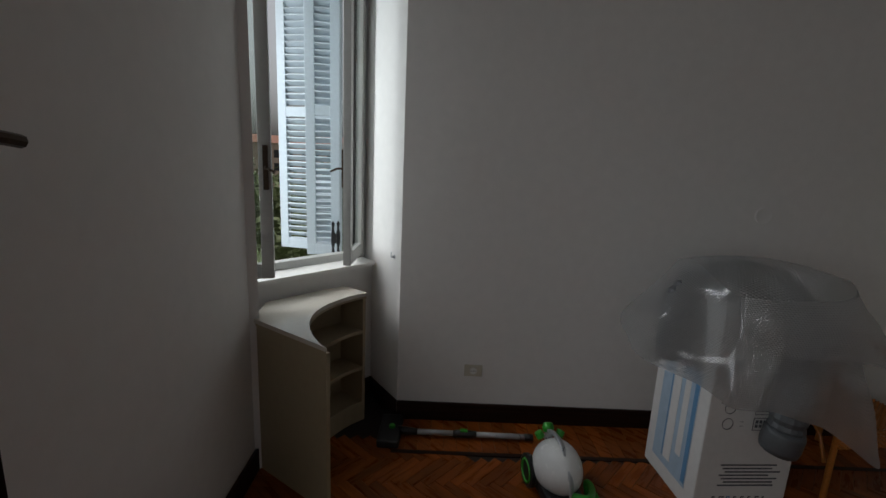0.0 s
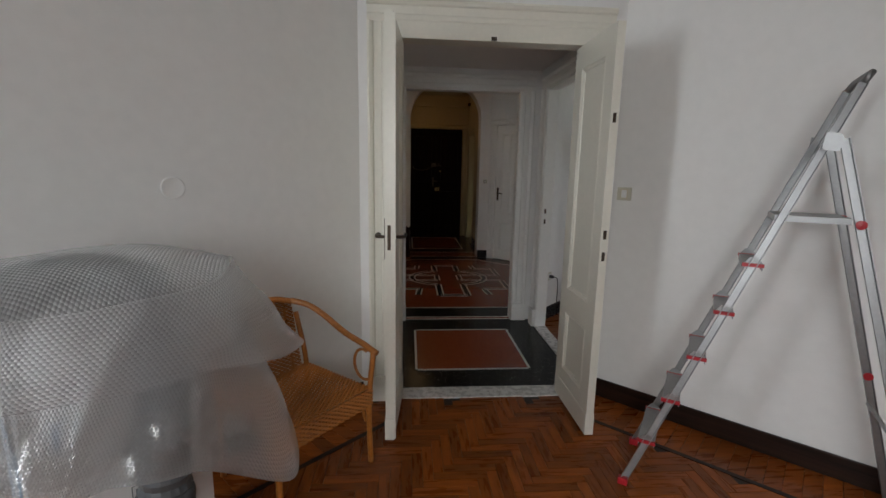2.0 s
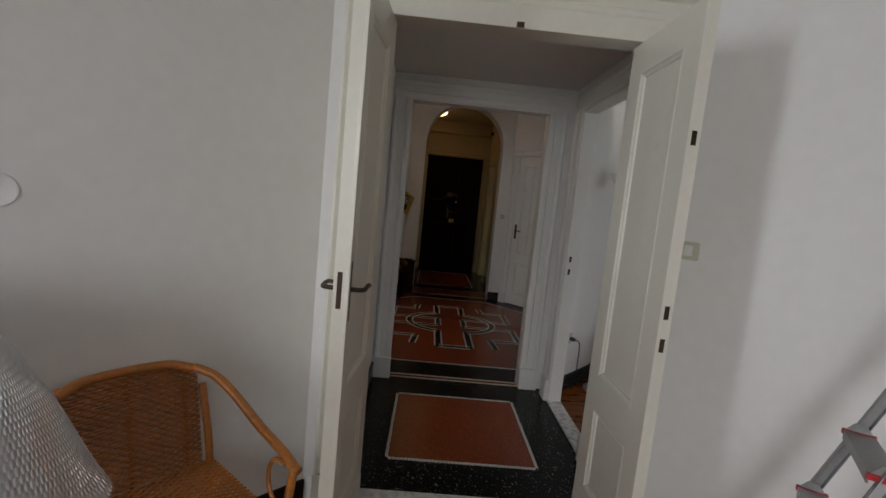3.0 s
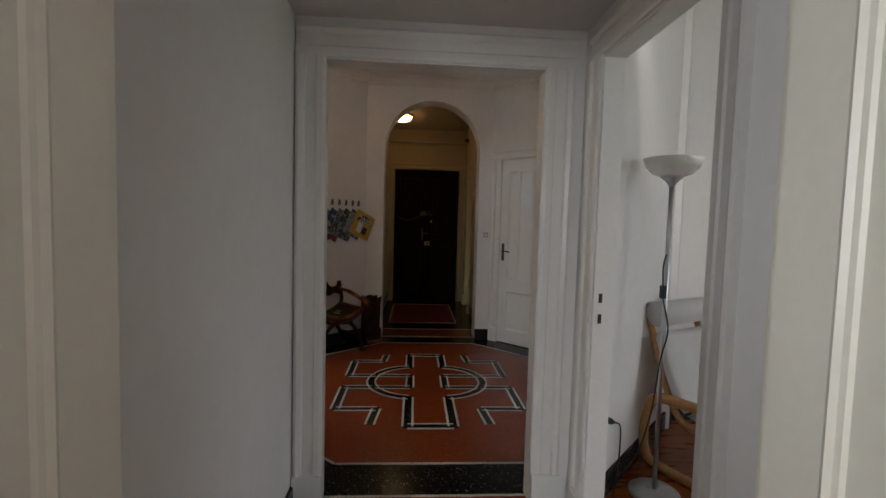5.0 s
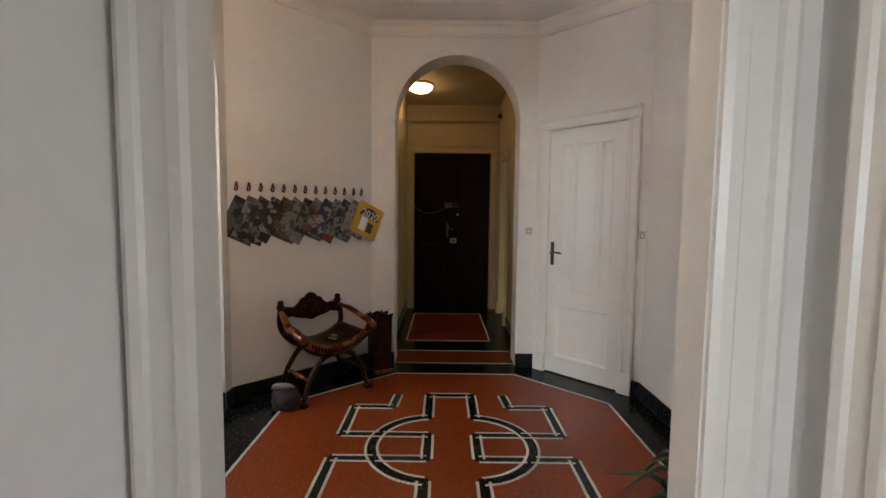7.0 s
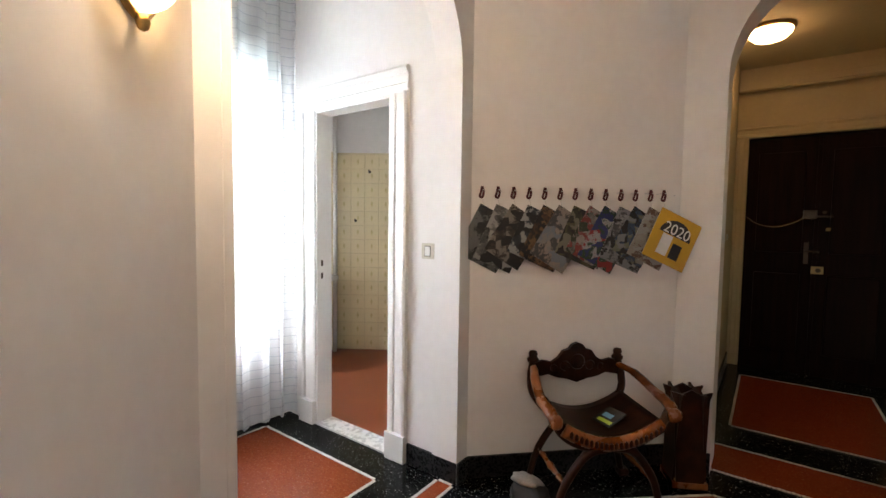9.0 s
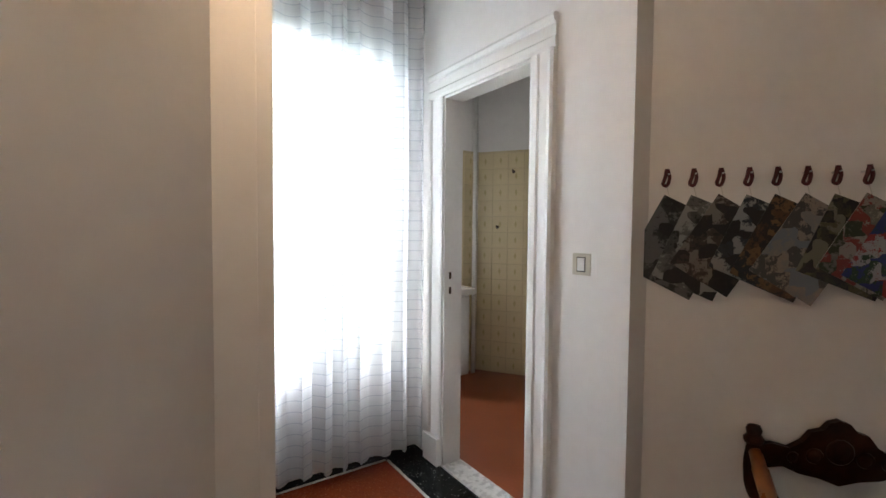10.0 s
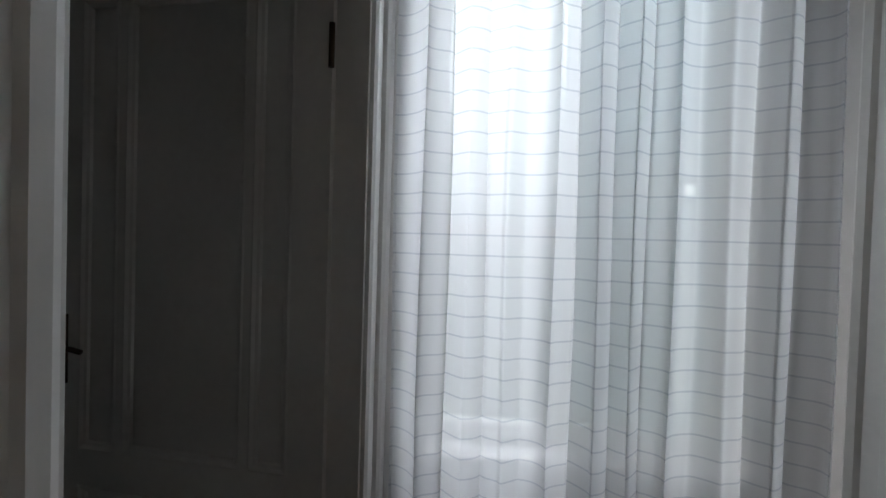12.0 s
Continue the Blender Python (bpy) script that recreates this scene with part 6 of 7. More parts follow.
part("bag_body", lump(0.125, 0.09, 0.085, 3, 0.3), DARKSTUFF, bag, "dark canvas bag body", True)
part("folded_top", lump(0.088, 0.078, 0.032, 8, 0.3), GREYSTUFF, bag, "grey felt top", True).matrix_local = pose(-0.03, -0.005, 0.112, -22, -14)
part("strap", tube(smooth_path([(-0.06, -0.05, 0.12), (-0.02, -0.09, 0.10), (0.04, -0.10, 0.05), (0.08, -0.07, 0.03)], 5), 0.008, 8), DARKSTUFF, bag, smooth=True)
# dark umbrella stand
us = thing("umbrella_stand", pose(0.385, 5.455, 0, 0, 0, 30), "dark carved wooden umbrella stand", "umbrella stand")
for k in range(4):
    a = k * 90
    part("side_board", prism([(-0.07, 0.03), (0.07, 0.03), (0.09, 0.47), (0.105, 0.515), (0.05, 0.50), (0.0, 0.525), (-0.05, 0.50), (-0.105, 0.515), (-0.09, 0.47)], 0.014, pose(0, 0, 0, 0, 0, a) @ pose(0, -0.088, 0, -3)), WALNUT, us)
part("foot_plinth", box(-0.09, -0.09, 0, 0.09, 0.09, 0.035, 0.006), WALNUTL, us)
part("drip_tray", box(-0.075, -0.075, 0.035, 0.075, 0.075, 0.05, 0.004), BRASS, us)
# potted plant by the doorway
pl = thing("potted_plant", pose(1.80, 3.10, 0), "drooping dark green plant in a black pot", "plant")
part("pot", lathe([(0, 0), (0.085, 0), (0.11, 0.18), (0.118, 0.19), (0.11, 0.2), (0.1, 0.19), (0, 0.18)], 20), SOIL, pl, smooth=True)
random.seed(11)
for k in range(26):
    a, reach = random.uniform(0, 6.28), random.uniform(0.12, 0.32)
    top = random.uniform(0.30, 0.52)
    c = smooth_path([(0, 0, 0.19), (reach * 0.35 * math.cos(a), reach * 0.35 * math.sin(a), top), (reach * math.cos(a), reach * math.sin(a), top - reach * random.uniform(0.1, 0.9))], 5)
    wd = random.uniform(0.012, 0.022)

    def blade(u, v, c=c, wd=wd, a=a):
        i = min(len(c) - 1, int(round(u * (len(c) - 1))))
        w = wd * math.sin(math.pi * min(0.98, max(0.04, u * 0.96 + 0.03))) * (v - 0.5) * 2
        return c[i] + Vector((-math.sin(a) * w, math.cos(a) * w, -abs(w) * 0.4))

    part("leaf", grid(len(c) - 1, 2, blade, 0.001), LEAF, pl)
# wall sconce, lit
mS, _ = along(O["nl"], O["lf"])
sc = thing("wall_sconce", mS @ pose(0.73, 0, 1.80), "lit wall sconce with a brass-edged glass bowl", "wall lamp")


def bowl(u, v):
    a, b = math.pi * u, v * math.pi / 2
    return Vector((0.12 * math.cos(a) * math.cos(b) ** 0.7, -0.105 * math.sin(a) * math.cos(b) ** 0.7 - 0.004, 0.22 - 0.2 * math.sin(b)))


part("glass_bowl", grid(24, 10, bowl, 0.003), LAMPGLASS, sc, "glowing opal glass bowl", True)
rim = [(0.127 * math.cos(math.pi * k / 16) , -0.004, 0.23 - 0.225 * math.sin(math.pi * k / 16)) for k in range(17)]
part("brass_edge", tube(rim, 0.010, 8), BRASS, sc, "brass edge of the bowl", True)
part("pendant_tip", lathe([(0, -0.03), (0.010, -0.024), (0.014, -0.01), (0.009, 0.004), (0, 0.01)], 12, pose(0, -0.02, 0.0)), BRASS, sc, smooth=True)
part("back_plate", prism([(-0.11, 0.22)] + [(0.11 * math.cos(math.pi * k / 12 + math.pi), 0.22 + 0.2 * math.sin(math.pi * k / 12 + math.pi)) for k in range(1, 12)] + [(0.11, 0.22)], -0.003, pose(0, 0, 0)), WHITEPL, sc)
# corridor ceiling lamp, lit
cl = thing("ceiling_lamp", pose(0.64, 7.1, 2.93), "lit round glass ceiling lamp", "ceiling lamp")
part("base_ring", lathe([(0, 0), (0.16, 0), (0.165, -0.015), (0.15, -0.025), (0, -0.025)], 28), BRASS, cl, smooth=True)
part("glass_bowl", lathe([(0.145, -0.025), (0.14, -0.05), (0.11, -0.08), (0.06, -0.098), (0, -0.104)], 28), LAMPGLASS, cl, "glowing glass bowl", True)
# switches of the hall
mW, _ = along(O["al"], O["ar"])
socket_plate("light_switch", mW @ pose(1.40, 0, 1.235), 0.06, 0.06, "small off-white switch beside the archway", "switch")
mK, _ = along(O["ar"], O["rb"])
socket_plate("light_switch", mK @ pose(0.935, 0, 1.235), 0.045, 0.06, "small off-white switch beside the closet door", "switch")
socket_plate("light_switch", pose(-0.785, AY1, 1.235), 0.085, 0.085, "square white light switch by the bathroom door", "switch")
socket_plate("light_switch", pose(0.40, 7.4, 1.3, 0, 0, 90), 0.06, 0.05, "small brass-coloured switch in the corridor", "switch")

# ---- alcove window and curtain ----
aw = thing("window_2", pose(AX - 0.16, 0, 0), "white painted casement window behind the curtain", "window", kind="structure")
for a in ((3.53, 0.66, 3.585, 2.42), (4.465, 0.66, 4.52, 2.42), (3.585, 0.66, 4.465, 0.72), (3.585, 2.36, 4.465, 2.42), (3.97, 0.72, 4.03, 2.36)):
    part("window_frame", box(-0.025, a[0], a[1], 0.025, a[2], a[3], 0.003), WHITEP, aw)
for y0, y1 in ((3.585, 3.97), (4.03, 4.465)):
    pn = part("pane", box(-0.003, y0, 0.72, 0.003, y1, 2.36), GLASS, aw)
    pn.visible_shadow = False
shutter("window_shutter", Matrix.Translation((AX - 0.285, 4.519, 0.66)) @ Matrix.Rotation(radians(240), 4, "Z"), 0.486, 1.75, "blue-grey louvred shutter half open outside the window")


def voile(u, v):
    """Deep uneven folds whose flanks overlap, looser towards the hem."""
    y, z = 3.44 + 1.205 * u, 0.055 + 2.86 * v
    ph = 2 * math.pi * y / 0.121 + 1.1 * math.sin(y * 6.1 + 0.4) + 0.7 * math.sin(y * 15.3)
    amp = (0.7 + 0.3 * math.sin(y * 10.7 + 2)) * (1.0 + 0.3 * (1 - v))
    x = -1.955 + amp * (0.030 * math.sin(ph) + 0.006 * math.sin(2.3 * ph + 1))
    ys = y + amp * 0.011 * math.sin(2 * ph + 0.4) + 0.004 * math.sin(z * 3 + y * 20)
    return Vector((x, min(max(ys, 3.432), 4.652), z + 0.010 * math.sin(ph + 1.5) * (1 - v) ** 2))


ct = thing("curtain", pose(0, 0, 0), "floor-length white voile curtain with woven stripes", "curtain")
for u0, u1 in ((0.0, 0.515), (0.505, 1.0)):
    part("voile_panel", grid(200, 24, lambda u, v, a=u0, b=u1: voile(a + (b - a) * u, v) + Vector((0.012 if a else 0, 0, 0))), SHEER, ct, smooth=True)
for u0, u1 in ((0.0, 0.515), (0.505, 1.0)):
    part("hem", grid(200, 3, lambda u, v, a=u0, b=u1: voile(a + (b - a) * u, v * 0.035) + Vector((0.016 if a else 0.004, 0, 0))), SHEER, ct, smooth=True)
part("curtain_rod", tube([(-1.955, AY0 + 0.005, 2.92), (-1.955, AY1 - 0.005, 2.92)], 0.008, 8), WHITEP, ct)

# ---- bathroom ----
mBt, lBt = along((-3.05, 5.95), (-2.30, 6.45))
tile_mesh = mesh_of("wall_tile", box(-0.073, -0.006, -0.073, 0.073, 0, 0.073, 0.0015), BATHT)
motif_mesh = mesh_of("tile_motif", prism([(0, -0.034), (0.007, -0.012), (0.013, 0.0), (0.007, 0.018), (0, 0.034), (-0.007, 0.018), (-0.013, 0), (-0.007, -0.012)], -0.0006), material("ochre_tile_motif", (0.53, 0.44, 0.235), 0.2, vary=0.15, scale=30))
tw = thing("bath_wall_tiles", mBt, "ivory glazed tiles with ochre motifs up to head height", "wall tiles", kind="structure")
part("grout_bed", box(0, -0.0035, 0, lBt, -0.0005, 2.12), GROUT, tw)
for i in range(6):
    for j in range(14):
        o = new("wall_tile", tile_mesh)
        o.parent, o.location = tw, (0.076 + i * 0.15, -0.0035, 0.076 + j * 0.15)
        q = new("tile_motif", motif_mesh)
        q.parent, q.location = o, (0, -0.0062, 0)
twr = thing("bath_wall_tiles", pose(-2.30, 6.45, 0), "ivory glazed tiles with ochre motifs up to head height", "wall tiles", kind="structure")
part("grout_bed", box(0, -0.0035, 0, 1.45, -0.0005, 2.12), GROUT, twr)
for i in range(6):
    for j in range(14):
        o = new("wall_tile", tile_mesh)
        o.parent, o.location = twr, (0.08 + i * 0.15, -0.0035, 0.076 + j * 0.15)
        q = new("tile_motif", motif_mesh)
        q.parent, q.location = o, (0, -0.0062, 0)
twl = thing("bath_wall_tiles", pose(-3.05, 5.32, 0, 0, 0, 90), "ivory glazed tiles with ochre motifs beside the window", "wall tiles", kind="structure")
part("grout_bed", box(0, -0.0035, 0, 0.62, -0.0005, 2.12), GROUT, twl)
for i in range(4):
    for j in range(14):
        o = new("wall_tile", tile_mesh)
        o.parent, o.location = twl, (0.08 + i * 0.15, -0.0035, 0.076 + j * 0.15)
        q = new("tile_motif", motif_mesh)
        q.parent, q.location = o, (0, -0.0062, 0)
for s, z in ((0.35, 1.92), (0.62, 1.45), (0.2, 1.4)):
    t_ = thing("towel_hook", mBt @ pose(s, -0.01, z), "small dark metal towel hook on tiles", "hook")
    part("hook_bar", tube(smooth_path([(0, 0, 0), (0, -0.03, 0), (0, -0.04, 0.018)], 3), 0.006, 6), BRONZE, t_)
    part("hook_foot", lathe([(0, 0), (0.016, 0), (0.013, 0.006), (0, 0.007)], 10, pose(0, 0, 0, 90)), BRONZE, t_)
bp_ = thing("bath_pipe", pose(-2.985, 5.86, 0), "cream riser pipe in the bathroom corner", "pipe")
part("riser", tube([(0, 0, 0.0), (0, 0, 2.9)], 0.02, 10), WHITEP, bp_, smooth=True)
bs = thing("wash_basin", pose(-3.04, 5.45, 0), "white wash basin on a cabinet by the wall", "basin")
part("cabinet_body", box(0.0, -0.2, 0.08, 0.26, 0.2, 0.80, 0.006), WHITEPL, bs)
part("cabinet_door", box(0.26, -0.19, 0.1, 0.275, 0.19, 0.78, 0.004), WHITEPL, bs)
part("basin_slab", box(0.0, -0.24, 0.80, 0.32, 0.24, 0.86, 0.015), WHITEPL, bs)
part("tap", tube(smooth_path([(0.06, 0, 0.86), (0.06, 0, 0.98), (0.12, 0, 1.0), (0.15, 0, 0.96)], 4), 0.012, 8), STEEL, bs, smooth=True)

# ---- living room ----
fl = thing("floor_lamp", pose(2.125, 2.58, 0.0), "uplighter floor lamp with a white bowl shade", "floor lamp")
part("base_disc", lathe([(0, 0), (0.125, 0), (0.125, 0.012), (0.11, 0.024), (0.02, 0.03), (0, 0.03)], 28), SILVERP, fl, smooth=True)
part("pole", tube([(0, 0, 0.02), (0, 0, 1.6)], 0.0115, 12), STEEL, fl, smooth=True)
part("neck_cone", lathe([(0.012, 1.575), (0.02, 1.59), (0.04, 1.61), (0.055, 1.622), (0.053, 1.626), (0, 1.626)], 20), SILVERP, fl, "grey cone under the shade", True)
part("bowl_shade", lathe([(0.05, 1.622), (0.09, 1.637), (0.122, 1.67), (0.137, 1.712), (0.134, 1.712), (0.118, 1.673), (0.086, 1.643), (0.0, 1.63)], 32), OPAL, fl, "white plastic bowl shade", True)
part("foot_switch", box(-0.036, -0.03, 1.02, -0.012, -0.005, 1.085, 0.004), BLACKP, fl, "black cord switch")
part("cord", tube(smooth_path([(-0.013, -0.012, 1.24), (-0.03, -0.02, 1.18), (-0.026, -0.018, 1.09), (-0.022, -0.018, 1.02), (0.012, -0.02, 0.86), (-0.02, -0.02, 0.70), (-0.05, -0.02, 0.45), (-0.10, 0.0, 0.22), (-0.16, 0.05, 0.06), (-0.20, 0.06, 0.012), (-0.26, 0.02, 0.012), (-0.275, -0.03, 0.12)], 6), 0.004, 6), BLACKP, fl, "black lamp cord", True)
mL, lL = along(LA, LB)
so = socket_plate("wall_socket", mL @ pose(0.11, 0, 0.42), 0.08, 0.08, "white wall socket with a black plug", "socket", False)
part("plug", lathe([(0, 0), (0.016, 0), (0.016, 0.03), (0.008, 0.045), (0, 0.045)], 10, pose(0, -0.013, 0, 90)), BLACKP, so)
part("plug_cord", tube(smooth_path([(0, -0.055, 0), (0.03, -0.075, -0.02), (0.06, -0.07, -0.12), (0.07, -0.06, -0.3), (0.05, -0.05, -0.405)], 5), 0.004, 6), BLACKP, so, smooth=True)


def bent_armchair(m):
    ob = thing("cushioned_armchair", m, "bent beech armchair with light grey cushions", "armchair")
    for s in (-1, 1):
        x = s * 0.30
        part("side_loop", tube(smooth_path([(x, -0.35, 0.03), (x, 0.25, 0.03), (x, 0.36, 0.10), (x, 0.36, 0.30), (x, 0.30, 0.43), (x, 0.12, 0.455), (x, -0.15, 0.465), (x, -0.40, 0.475), (x, -0.445, 0.45)], 6), 0.02, 8, flat=1.6), BEECH, ob, smooth=True)
        part("front_leg", tube(smooth_path([(x, -0.35, 0.03), (x, -0.38, 0.25), (x, -0.42, 0.465)], 5), 0.018, 8, flat=1.6), BEECH, ob, smooth=True)
        xs = s * 0.235
        part("seat_rail", tube(smooth_path([(xs, -0.42, 0.40), (xs, -0.1, 0.35), (xs, 0.14, 0.31), (xs, 0.25, 0.42), (xs, 0.34, 0.65), (xs, 0.41, 0.86), (xs, 0.42, 0.93)], 6), 0.014, 8, flat=1.7), BEECH, ob, smooth=True)
    for y, z in ((-0.40, 0.385), (0.13, 0.29), (0.355, 0.70), (0.43, 0.90)):
        part("cross_rail", box(-0.235, y - 0.012, z - 0.022, 0.235, y + 0.012, z + 0.022, 0.005), BEECH, ob)

    def pad(path, w, t):
        def f(u, v):
            i = u * (len(path) - 1)
            k = min(int(i), len(path) - 2)
            p = path[k].lerp(path[k + 1], i - k)
            d = (path[k + 1] - path[k]).normalized()
            nrm = Vector((0, -d.z, d.y))
            a = 2 * math.pi * v
            cx, cy = math.cos(a), math.sin(a)
            edge = min(1, 7 * min(u, 1 - u)) ** 0.5
            return p + Vector((1, 0, 0)) * (abs(cx) ** 0.35 * (1 if cx > 0 else -1) * w * (0.96 + 0.04 * edge)) + nrm * (abs(cy) ** 0.6 * (1 if cy > 0 else -1) * t * edge)
        return grid(26, 28, f)

    part("seat_cushion", pad(smooth_path([(0, -0.44, 0.455), (0, -0.15, 0.415), (0, 0.13, 0.38)], 6), 0.27, 0.045), CUSHION, ob, "light grey seat cushion", True)
    part("back_cushion", pad(smooth_path([(0, 0.15, 0.385), (0, 0.23, 0.53), (0, 0.31, 0.74), (0, 0.34, 0.82)], 6), 0.27, 0.04), CUSHION, ob, "light grey back cushion", True)
    part("head_roll", tube([(-0.25, 0.37, 0.925), (-0.24, 0.37, 0.925), (0.24, 0.37, 0.925), (0.25, 0.37, 0.925)], [0.06, 0.078, 0.078, 0.06], 22), CUSHION, ob, "cylindrical headrest cushion", True)
    return ob


bent_armchair(Matrix.Translation((2.64, 2.70, 0)) @ Matrix.Rotation(radians(26), 4, "Z") @ Matrix.Diagonal((0.97, 0.95, 0.94, 1)))

# ---- outside: trees and far houses ----
LEAFG = material("tree_leaves", (0.10, 0.125, 0.045), 0.7, vary=0.45, scale=0.8)
BARK = material("bark", (0.06, 0.045, 0.03), 0.9, vary=0.3, scale=3)
random.seed(5)


def tree(x, y, z, height, spread, leaves, conifer=False):
    ob = thing("tree", pose(x, y, z), "tall dark conifer beyond the window" if conifer else "broad leafy green tree beyond the window", "tree", "trees outside")
    part("trunk", tube([(0, 0, 0), (0.1, 0, height * 0.3), (0, 0.1, height * 0.9)], [0.3, 0.22, 0.05], 8), BARK, ob)
    vs, fs = [], []
    clumps = []
    for k in range(16):
        if conifer:
            h = random.uniform(0.2, 1.0)
            a = random.uniform(0, 6.28)
            r = spread * (1.05 - h) * random.uniform(0.3, 1)
            clumps.append((r * math.cos(a), r * math.sin(a), h * height, spread * 0.28))
        else:
            a, r = random.uniform(0, 6.28), spread * math.sqrt(random.random()) * 0.8
            hz = height * (0.55 + 0.4 * random.random() * (1 - (r / spread) ** 2))
            clumps.append((r * math.cos(a), r * math.sin(a), hz, spread * random.uniform(0.25, 0.4)))
            if k < 6:
                part("limb", tube([(0, 0, height * 0.3), (r * math.cos(a) * 0.5, r * math.sin(a) * 0.5, hz * 0.75), (r * math.cos(a), r * math.sin(a), hz)], [0.14, 0.08, 0.03], 6), BARK, ob)
    for k in range(leaves):
        cx, cy, cz, cr = clumps[k % len(clumps)]
        d = Vector((random.gauss(0, 1), random.gauss(0, 1), random.gauss(0, 0.7)))
        d = d.normalized() * cr * random.random() ** 0.4
        p = Vector((cx, cy, cz)) + d
        s = random.uniform(0.14, 0.30)
        u = Vector((random.gauss(0, 1), random.gauss(0, 1), random.gauss(0, 1))).normalized()
        w = u.orthogonal().normalized()
        o = len(vs)
        vs += [tuple(p + u * s), tuple(p + w * s * 0.5), tuple(p - u * s), tuple(p - w * s * 0.5)]
        fs.append((o, o + 1, o + 2, o + 3))
    me = bpy.data.meshes.new("crown")
    me.from_pydata(vs, [], fs)
    me.materials.append(LEAFG)
    o = new("crown", me)
    o.parent = ob


for x, y, h, s in ((-22, 4, 10.2, 4.5), (-26, 11, 9.6, 5), (-18, 9, 8.8, 4), (-30, 19, 10.5, 5.5), (-34, 3, 10.0, 5), (-24, 17, 9.2, 4.5), (-16, 4, 8.2, 3.5), (-40, 12, 11, 6)):
    tree(x, y, -9.0, h, s, 2600)
tree(-30, 22.5, -9.0, 15.5, 3.0, 3000, True)
HOUSE = material("far_house_wall", (0.40, 0.30, 0.24), 0.9, vary=0.1, scale=0.3)
ROOF = material("far_house_roof", (0.25, 0.12, 0.08), 0.9, vary=0.15, scale=0.5)
for x, y, w, d, h in ((-120, 60, 30, 14, 12.5), (-135, 100, 40, 16, 14), (-110, 25, 24, 14, 11.5), (-140, -10, 40, 16, 13)):
    ho = thing("far_house", pose(x, y, -9.0), "far pale apartment house among trees", "house", "far houses")
    part("wall", box(-d / 2, -w / 2, 0, d / 2, w / 2, h), HOUSE, ho)
    part("roof", prism([(-d / 2 - 0.5, h), (d / 2 + 0.5, h), (0, h + 2.2)], w + 1, pose(0, -w / 2 - 0.5, 0)), ROOF, ho)
    for fl_ in range(3):
        for k in range(int(w // 4)):
            part("window", box(d / 2, -w / 2 + 1.4 + k * 4, 2 + fl_ * 3.4, d / 2 + 0.06, -w / 2 + 2.8 + k * 4, 4 + fl_ * 3.4), BLACKP, ho)

# ---- parquet ----
floor_room = slab("floor_room", [(-2.56, -2.15), (-2.56, -0.84), (-1.93, -0.80), (0.15, 1.15), (1.72, 1.15), (4.2, -1.35), (0.55, -5.0), (-1.3, -2.95)], -0.1, -0.003, JOINT, "dark oak herringbone parquet floor", "floor")
PL, PW = 0.25, 0.05


def block_verts(x0, y0, x1, y1, z):
    g, c = 0.0007, 0.0014
    x0, y0, x1, y1 = x0 + g, y0 + g, x1 - g, y1 - g
    v = [(x0, y0, -0.003), (x1, y0, -0.003), (x1, y1, -0.003), (x0, y1, -0.003), (x0, y0, z - c), (x1, y0, z - c), (x1, y1, z - c), (x0, y1, z - c), (x0 + c, y0 + c, z), (x1 - c, y0 + c, z), (x1 - c, y1 - c, z), (x0 + c, y1 - c, z)]
    f = [(8, 9, 10, 11)]
    for a in (0, 4):
        f += [(a + i, a + (i + 1) % 4, a + 4 + (i + 1) % 4, a + 4 + i) for i in range(4)]
    return v, f


def mesh_from(name, v, f, mat):
    me = bpy.data.meshes.new(name)
    me.from_pydata(v, [], f)
    me.materials.append(mat)
    return me


kinds = []
for w, h, mat in ((PL, PW, PARQ), (PW, PL, PARQY)):
    kinds.append([mesh_from("parquet_block", *block_verts(-w / 2, -h / 2, w / 2, h / 2, z), mat) for z in (0.0, 0.0005, 0.001)])


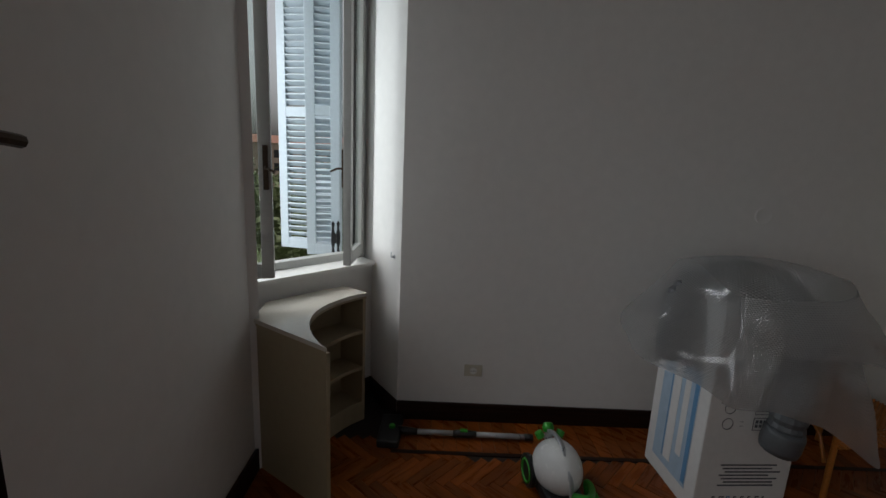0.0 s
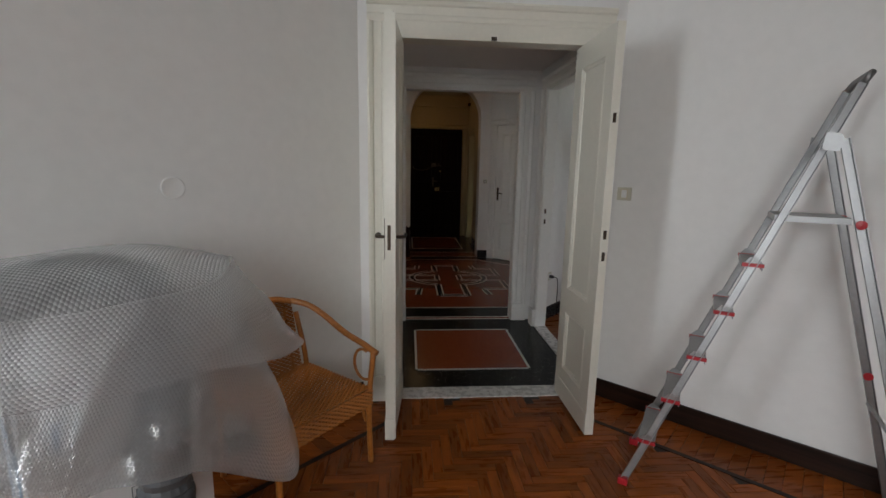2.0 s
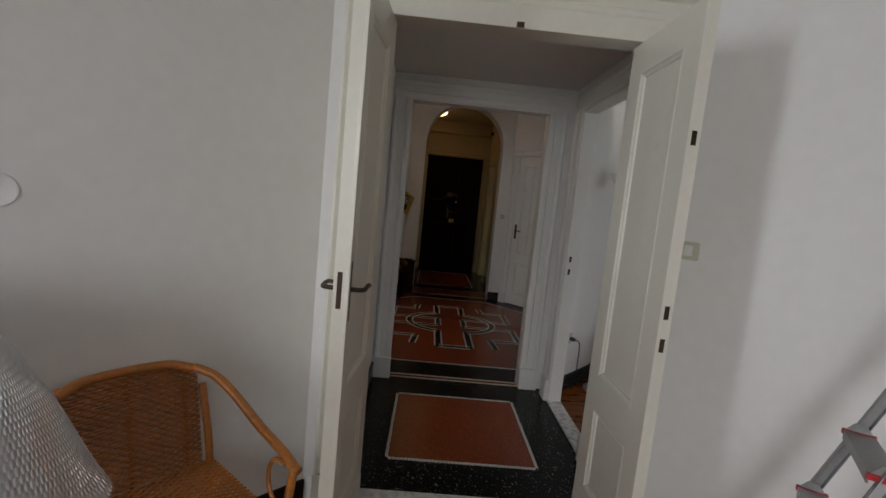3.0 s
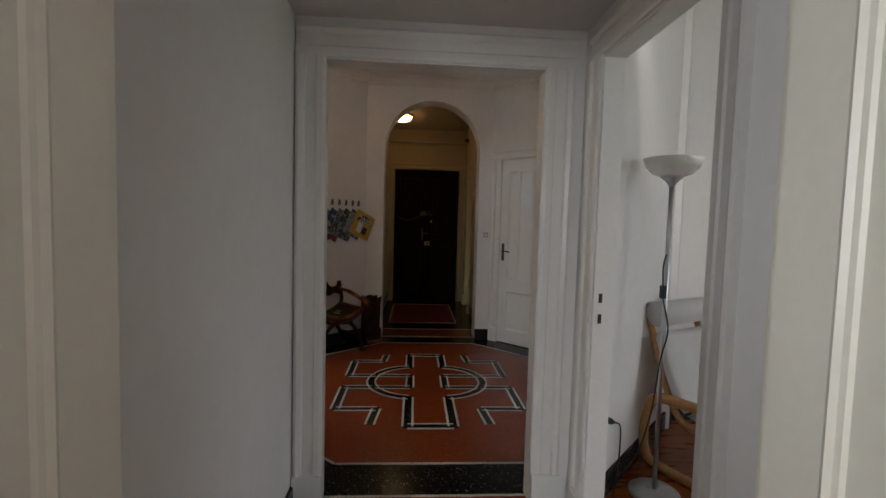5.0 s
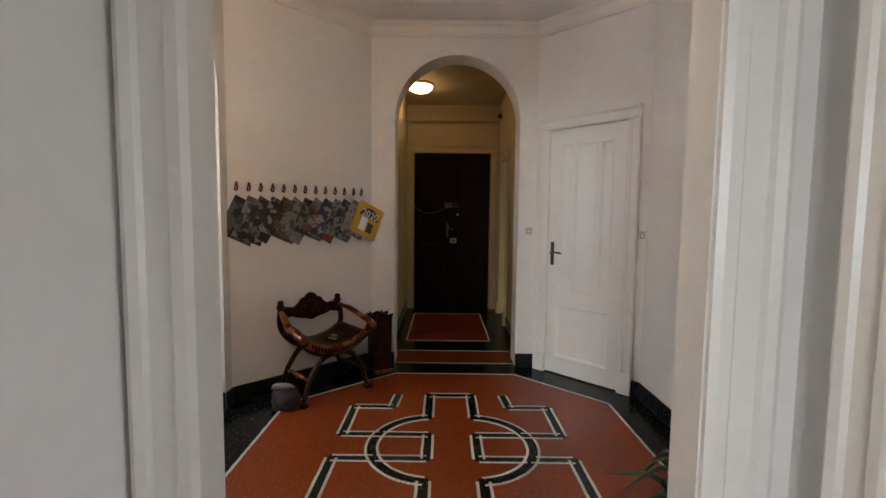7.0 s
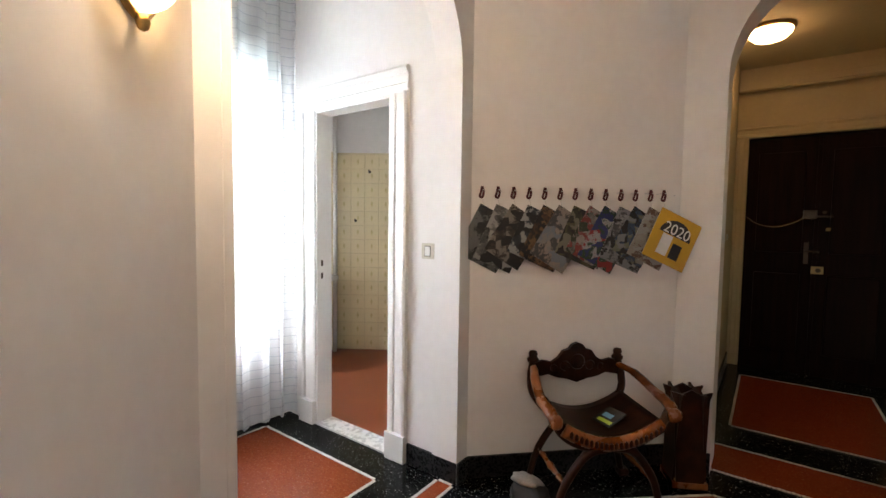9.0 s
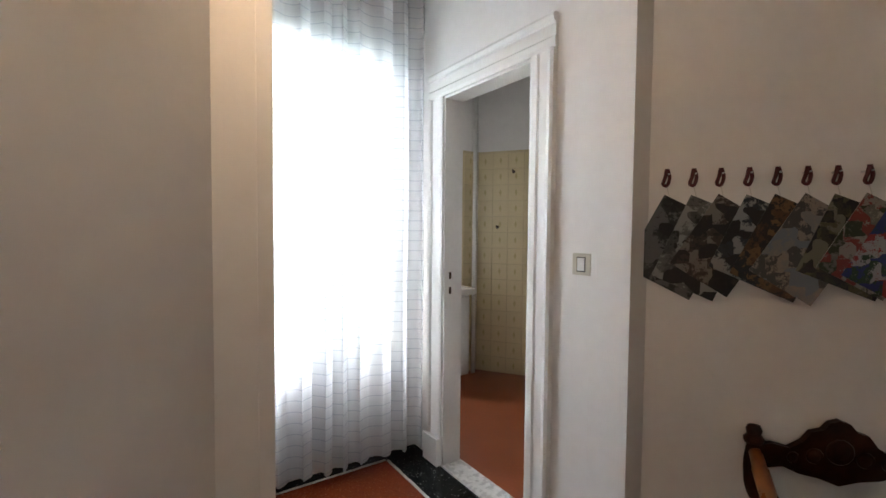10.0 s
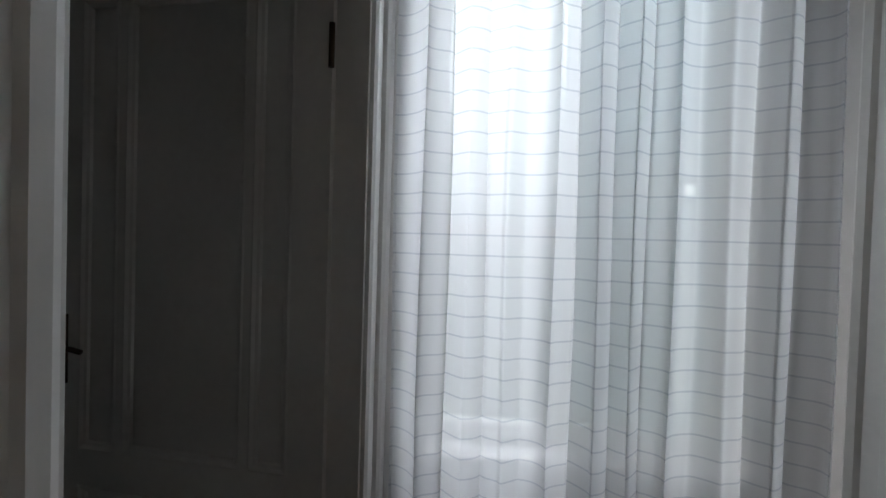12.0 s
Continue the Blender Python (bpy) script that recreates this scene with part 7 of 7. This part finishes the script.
def in_room(x, y, edge):
    """Inside the room's walls by that much."""
    k = math.sqrt(0.5)
    d1 = ((x - RA[0]) * (RB[1] - RA[1]) - (y - RA[1]) * (RB[0] - RA[0])) / math.hypot(RB[0] - RA[0], RB[1] - RA[1])
    d2 = (2.73 - x - y) * k
    d3 = (x + y + 3.80) * k
    d4 = (y - x + 5.41) * k
    return d1 > edge and d2 > edge and d3 > edge and d4 > edge and y < 1.03 and x > -2.26


random.seed(3)
rest = {0: ([], []), 1: ([], [])}
count = 0
for a in range(-120, 121):
    for b in range(-24, 25):
        ox, oy = a * PW + b * PL, a * PW - b * PL
        for kind, (cx, cy) in enumerate(((ox + PL / 2, oy + PW / 2), (ox + PL + PW / 2, oy + PW - PL / 2))):
            cx, cy = cx + 0.3, cy - 1.5
            edge = 0.27 if cy < 0.6 else 0.1
            if not in_room(cx, cy, edge):
                continue
            near = -1.0 < cx < 1.6 and -0.75 < cy < 1.0
            if near and count < 300:
                o = new("parquet_block", kinds[kind][count % 3])
                o.parent, o.location = floor_room, (cx, cy, 0)
                count += 1
            else:
                w, h = ((PL, PW), (PW, PL))[kind]
                v, f = block_verts(cx - w / 2, cy - h / 2, cx + w / 2, cy + h / 2, random.choice((0.0, 0.0005, 0.001)))
                vs, fs = rest[kind]
                o = len(vs)
                vs += v
                fs += [tuple(i + o for i in q) for q in f]
for kind, mat in ((0, PARQ), (1, PARQY)):
    o = new("parquet_field", mesh_from("parquet_field", *rest[kind], mat))
    o.parent = floor_room
    tagged(o, "herringbone oak blocks", kind="stuff")
# border of short blocks along the walls, edged by a dark strip
for p0, p1 in ((RA, RB), (RC, RD), ((0.55, -4.86), (-1.06, -2.76)), ((-1.06, -2.76), (-2.12, -1.66))):
    m, length = along(p0, p1)
    vs, fs = [], []
    for k in range(int(length / 0.07)):
        v, f = block_verts(k * 0.07, -0.30, (k + 1) * 0.07, -0.012, 0.002)
        o = len(vs)
        vs += [tuple(m @ Vector(q)) for q in v]
        fs += [tuple(i + o for i in q) for q in f]
    o = new("parquet_border", mesh_from("parquet_border", vs, fs, PARQ))
    o.parent = floor_room
    tagged(o, "row of short oak border blocks", kind="stuff")
    part("border_strip", box(0, -0.325, -0.003, length, -0.298, 0.0028, 0, m), DARKB, floor_room, "dark border strip in the parquet")
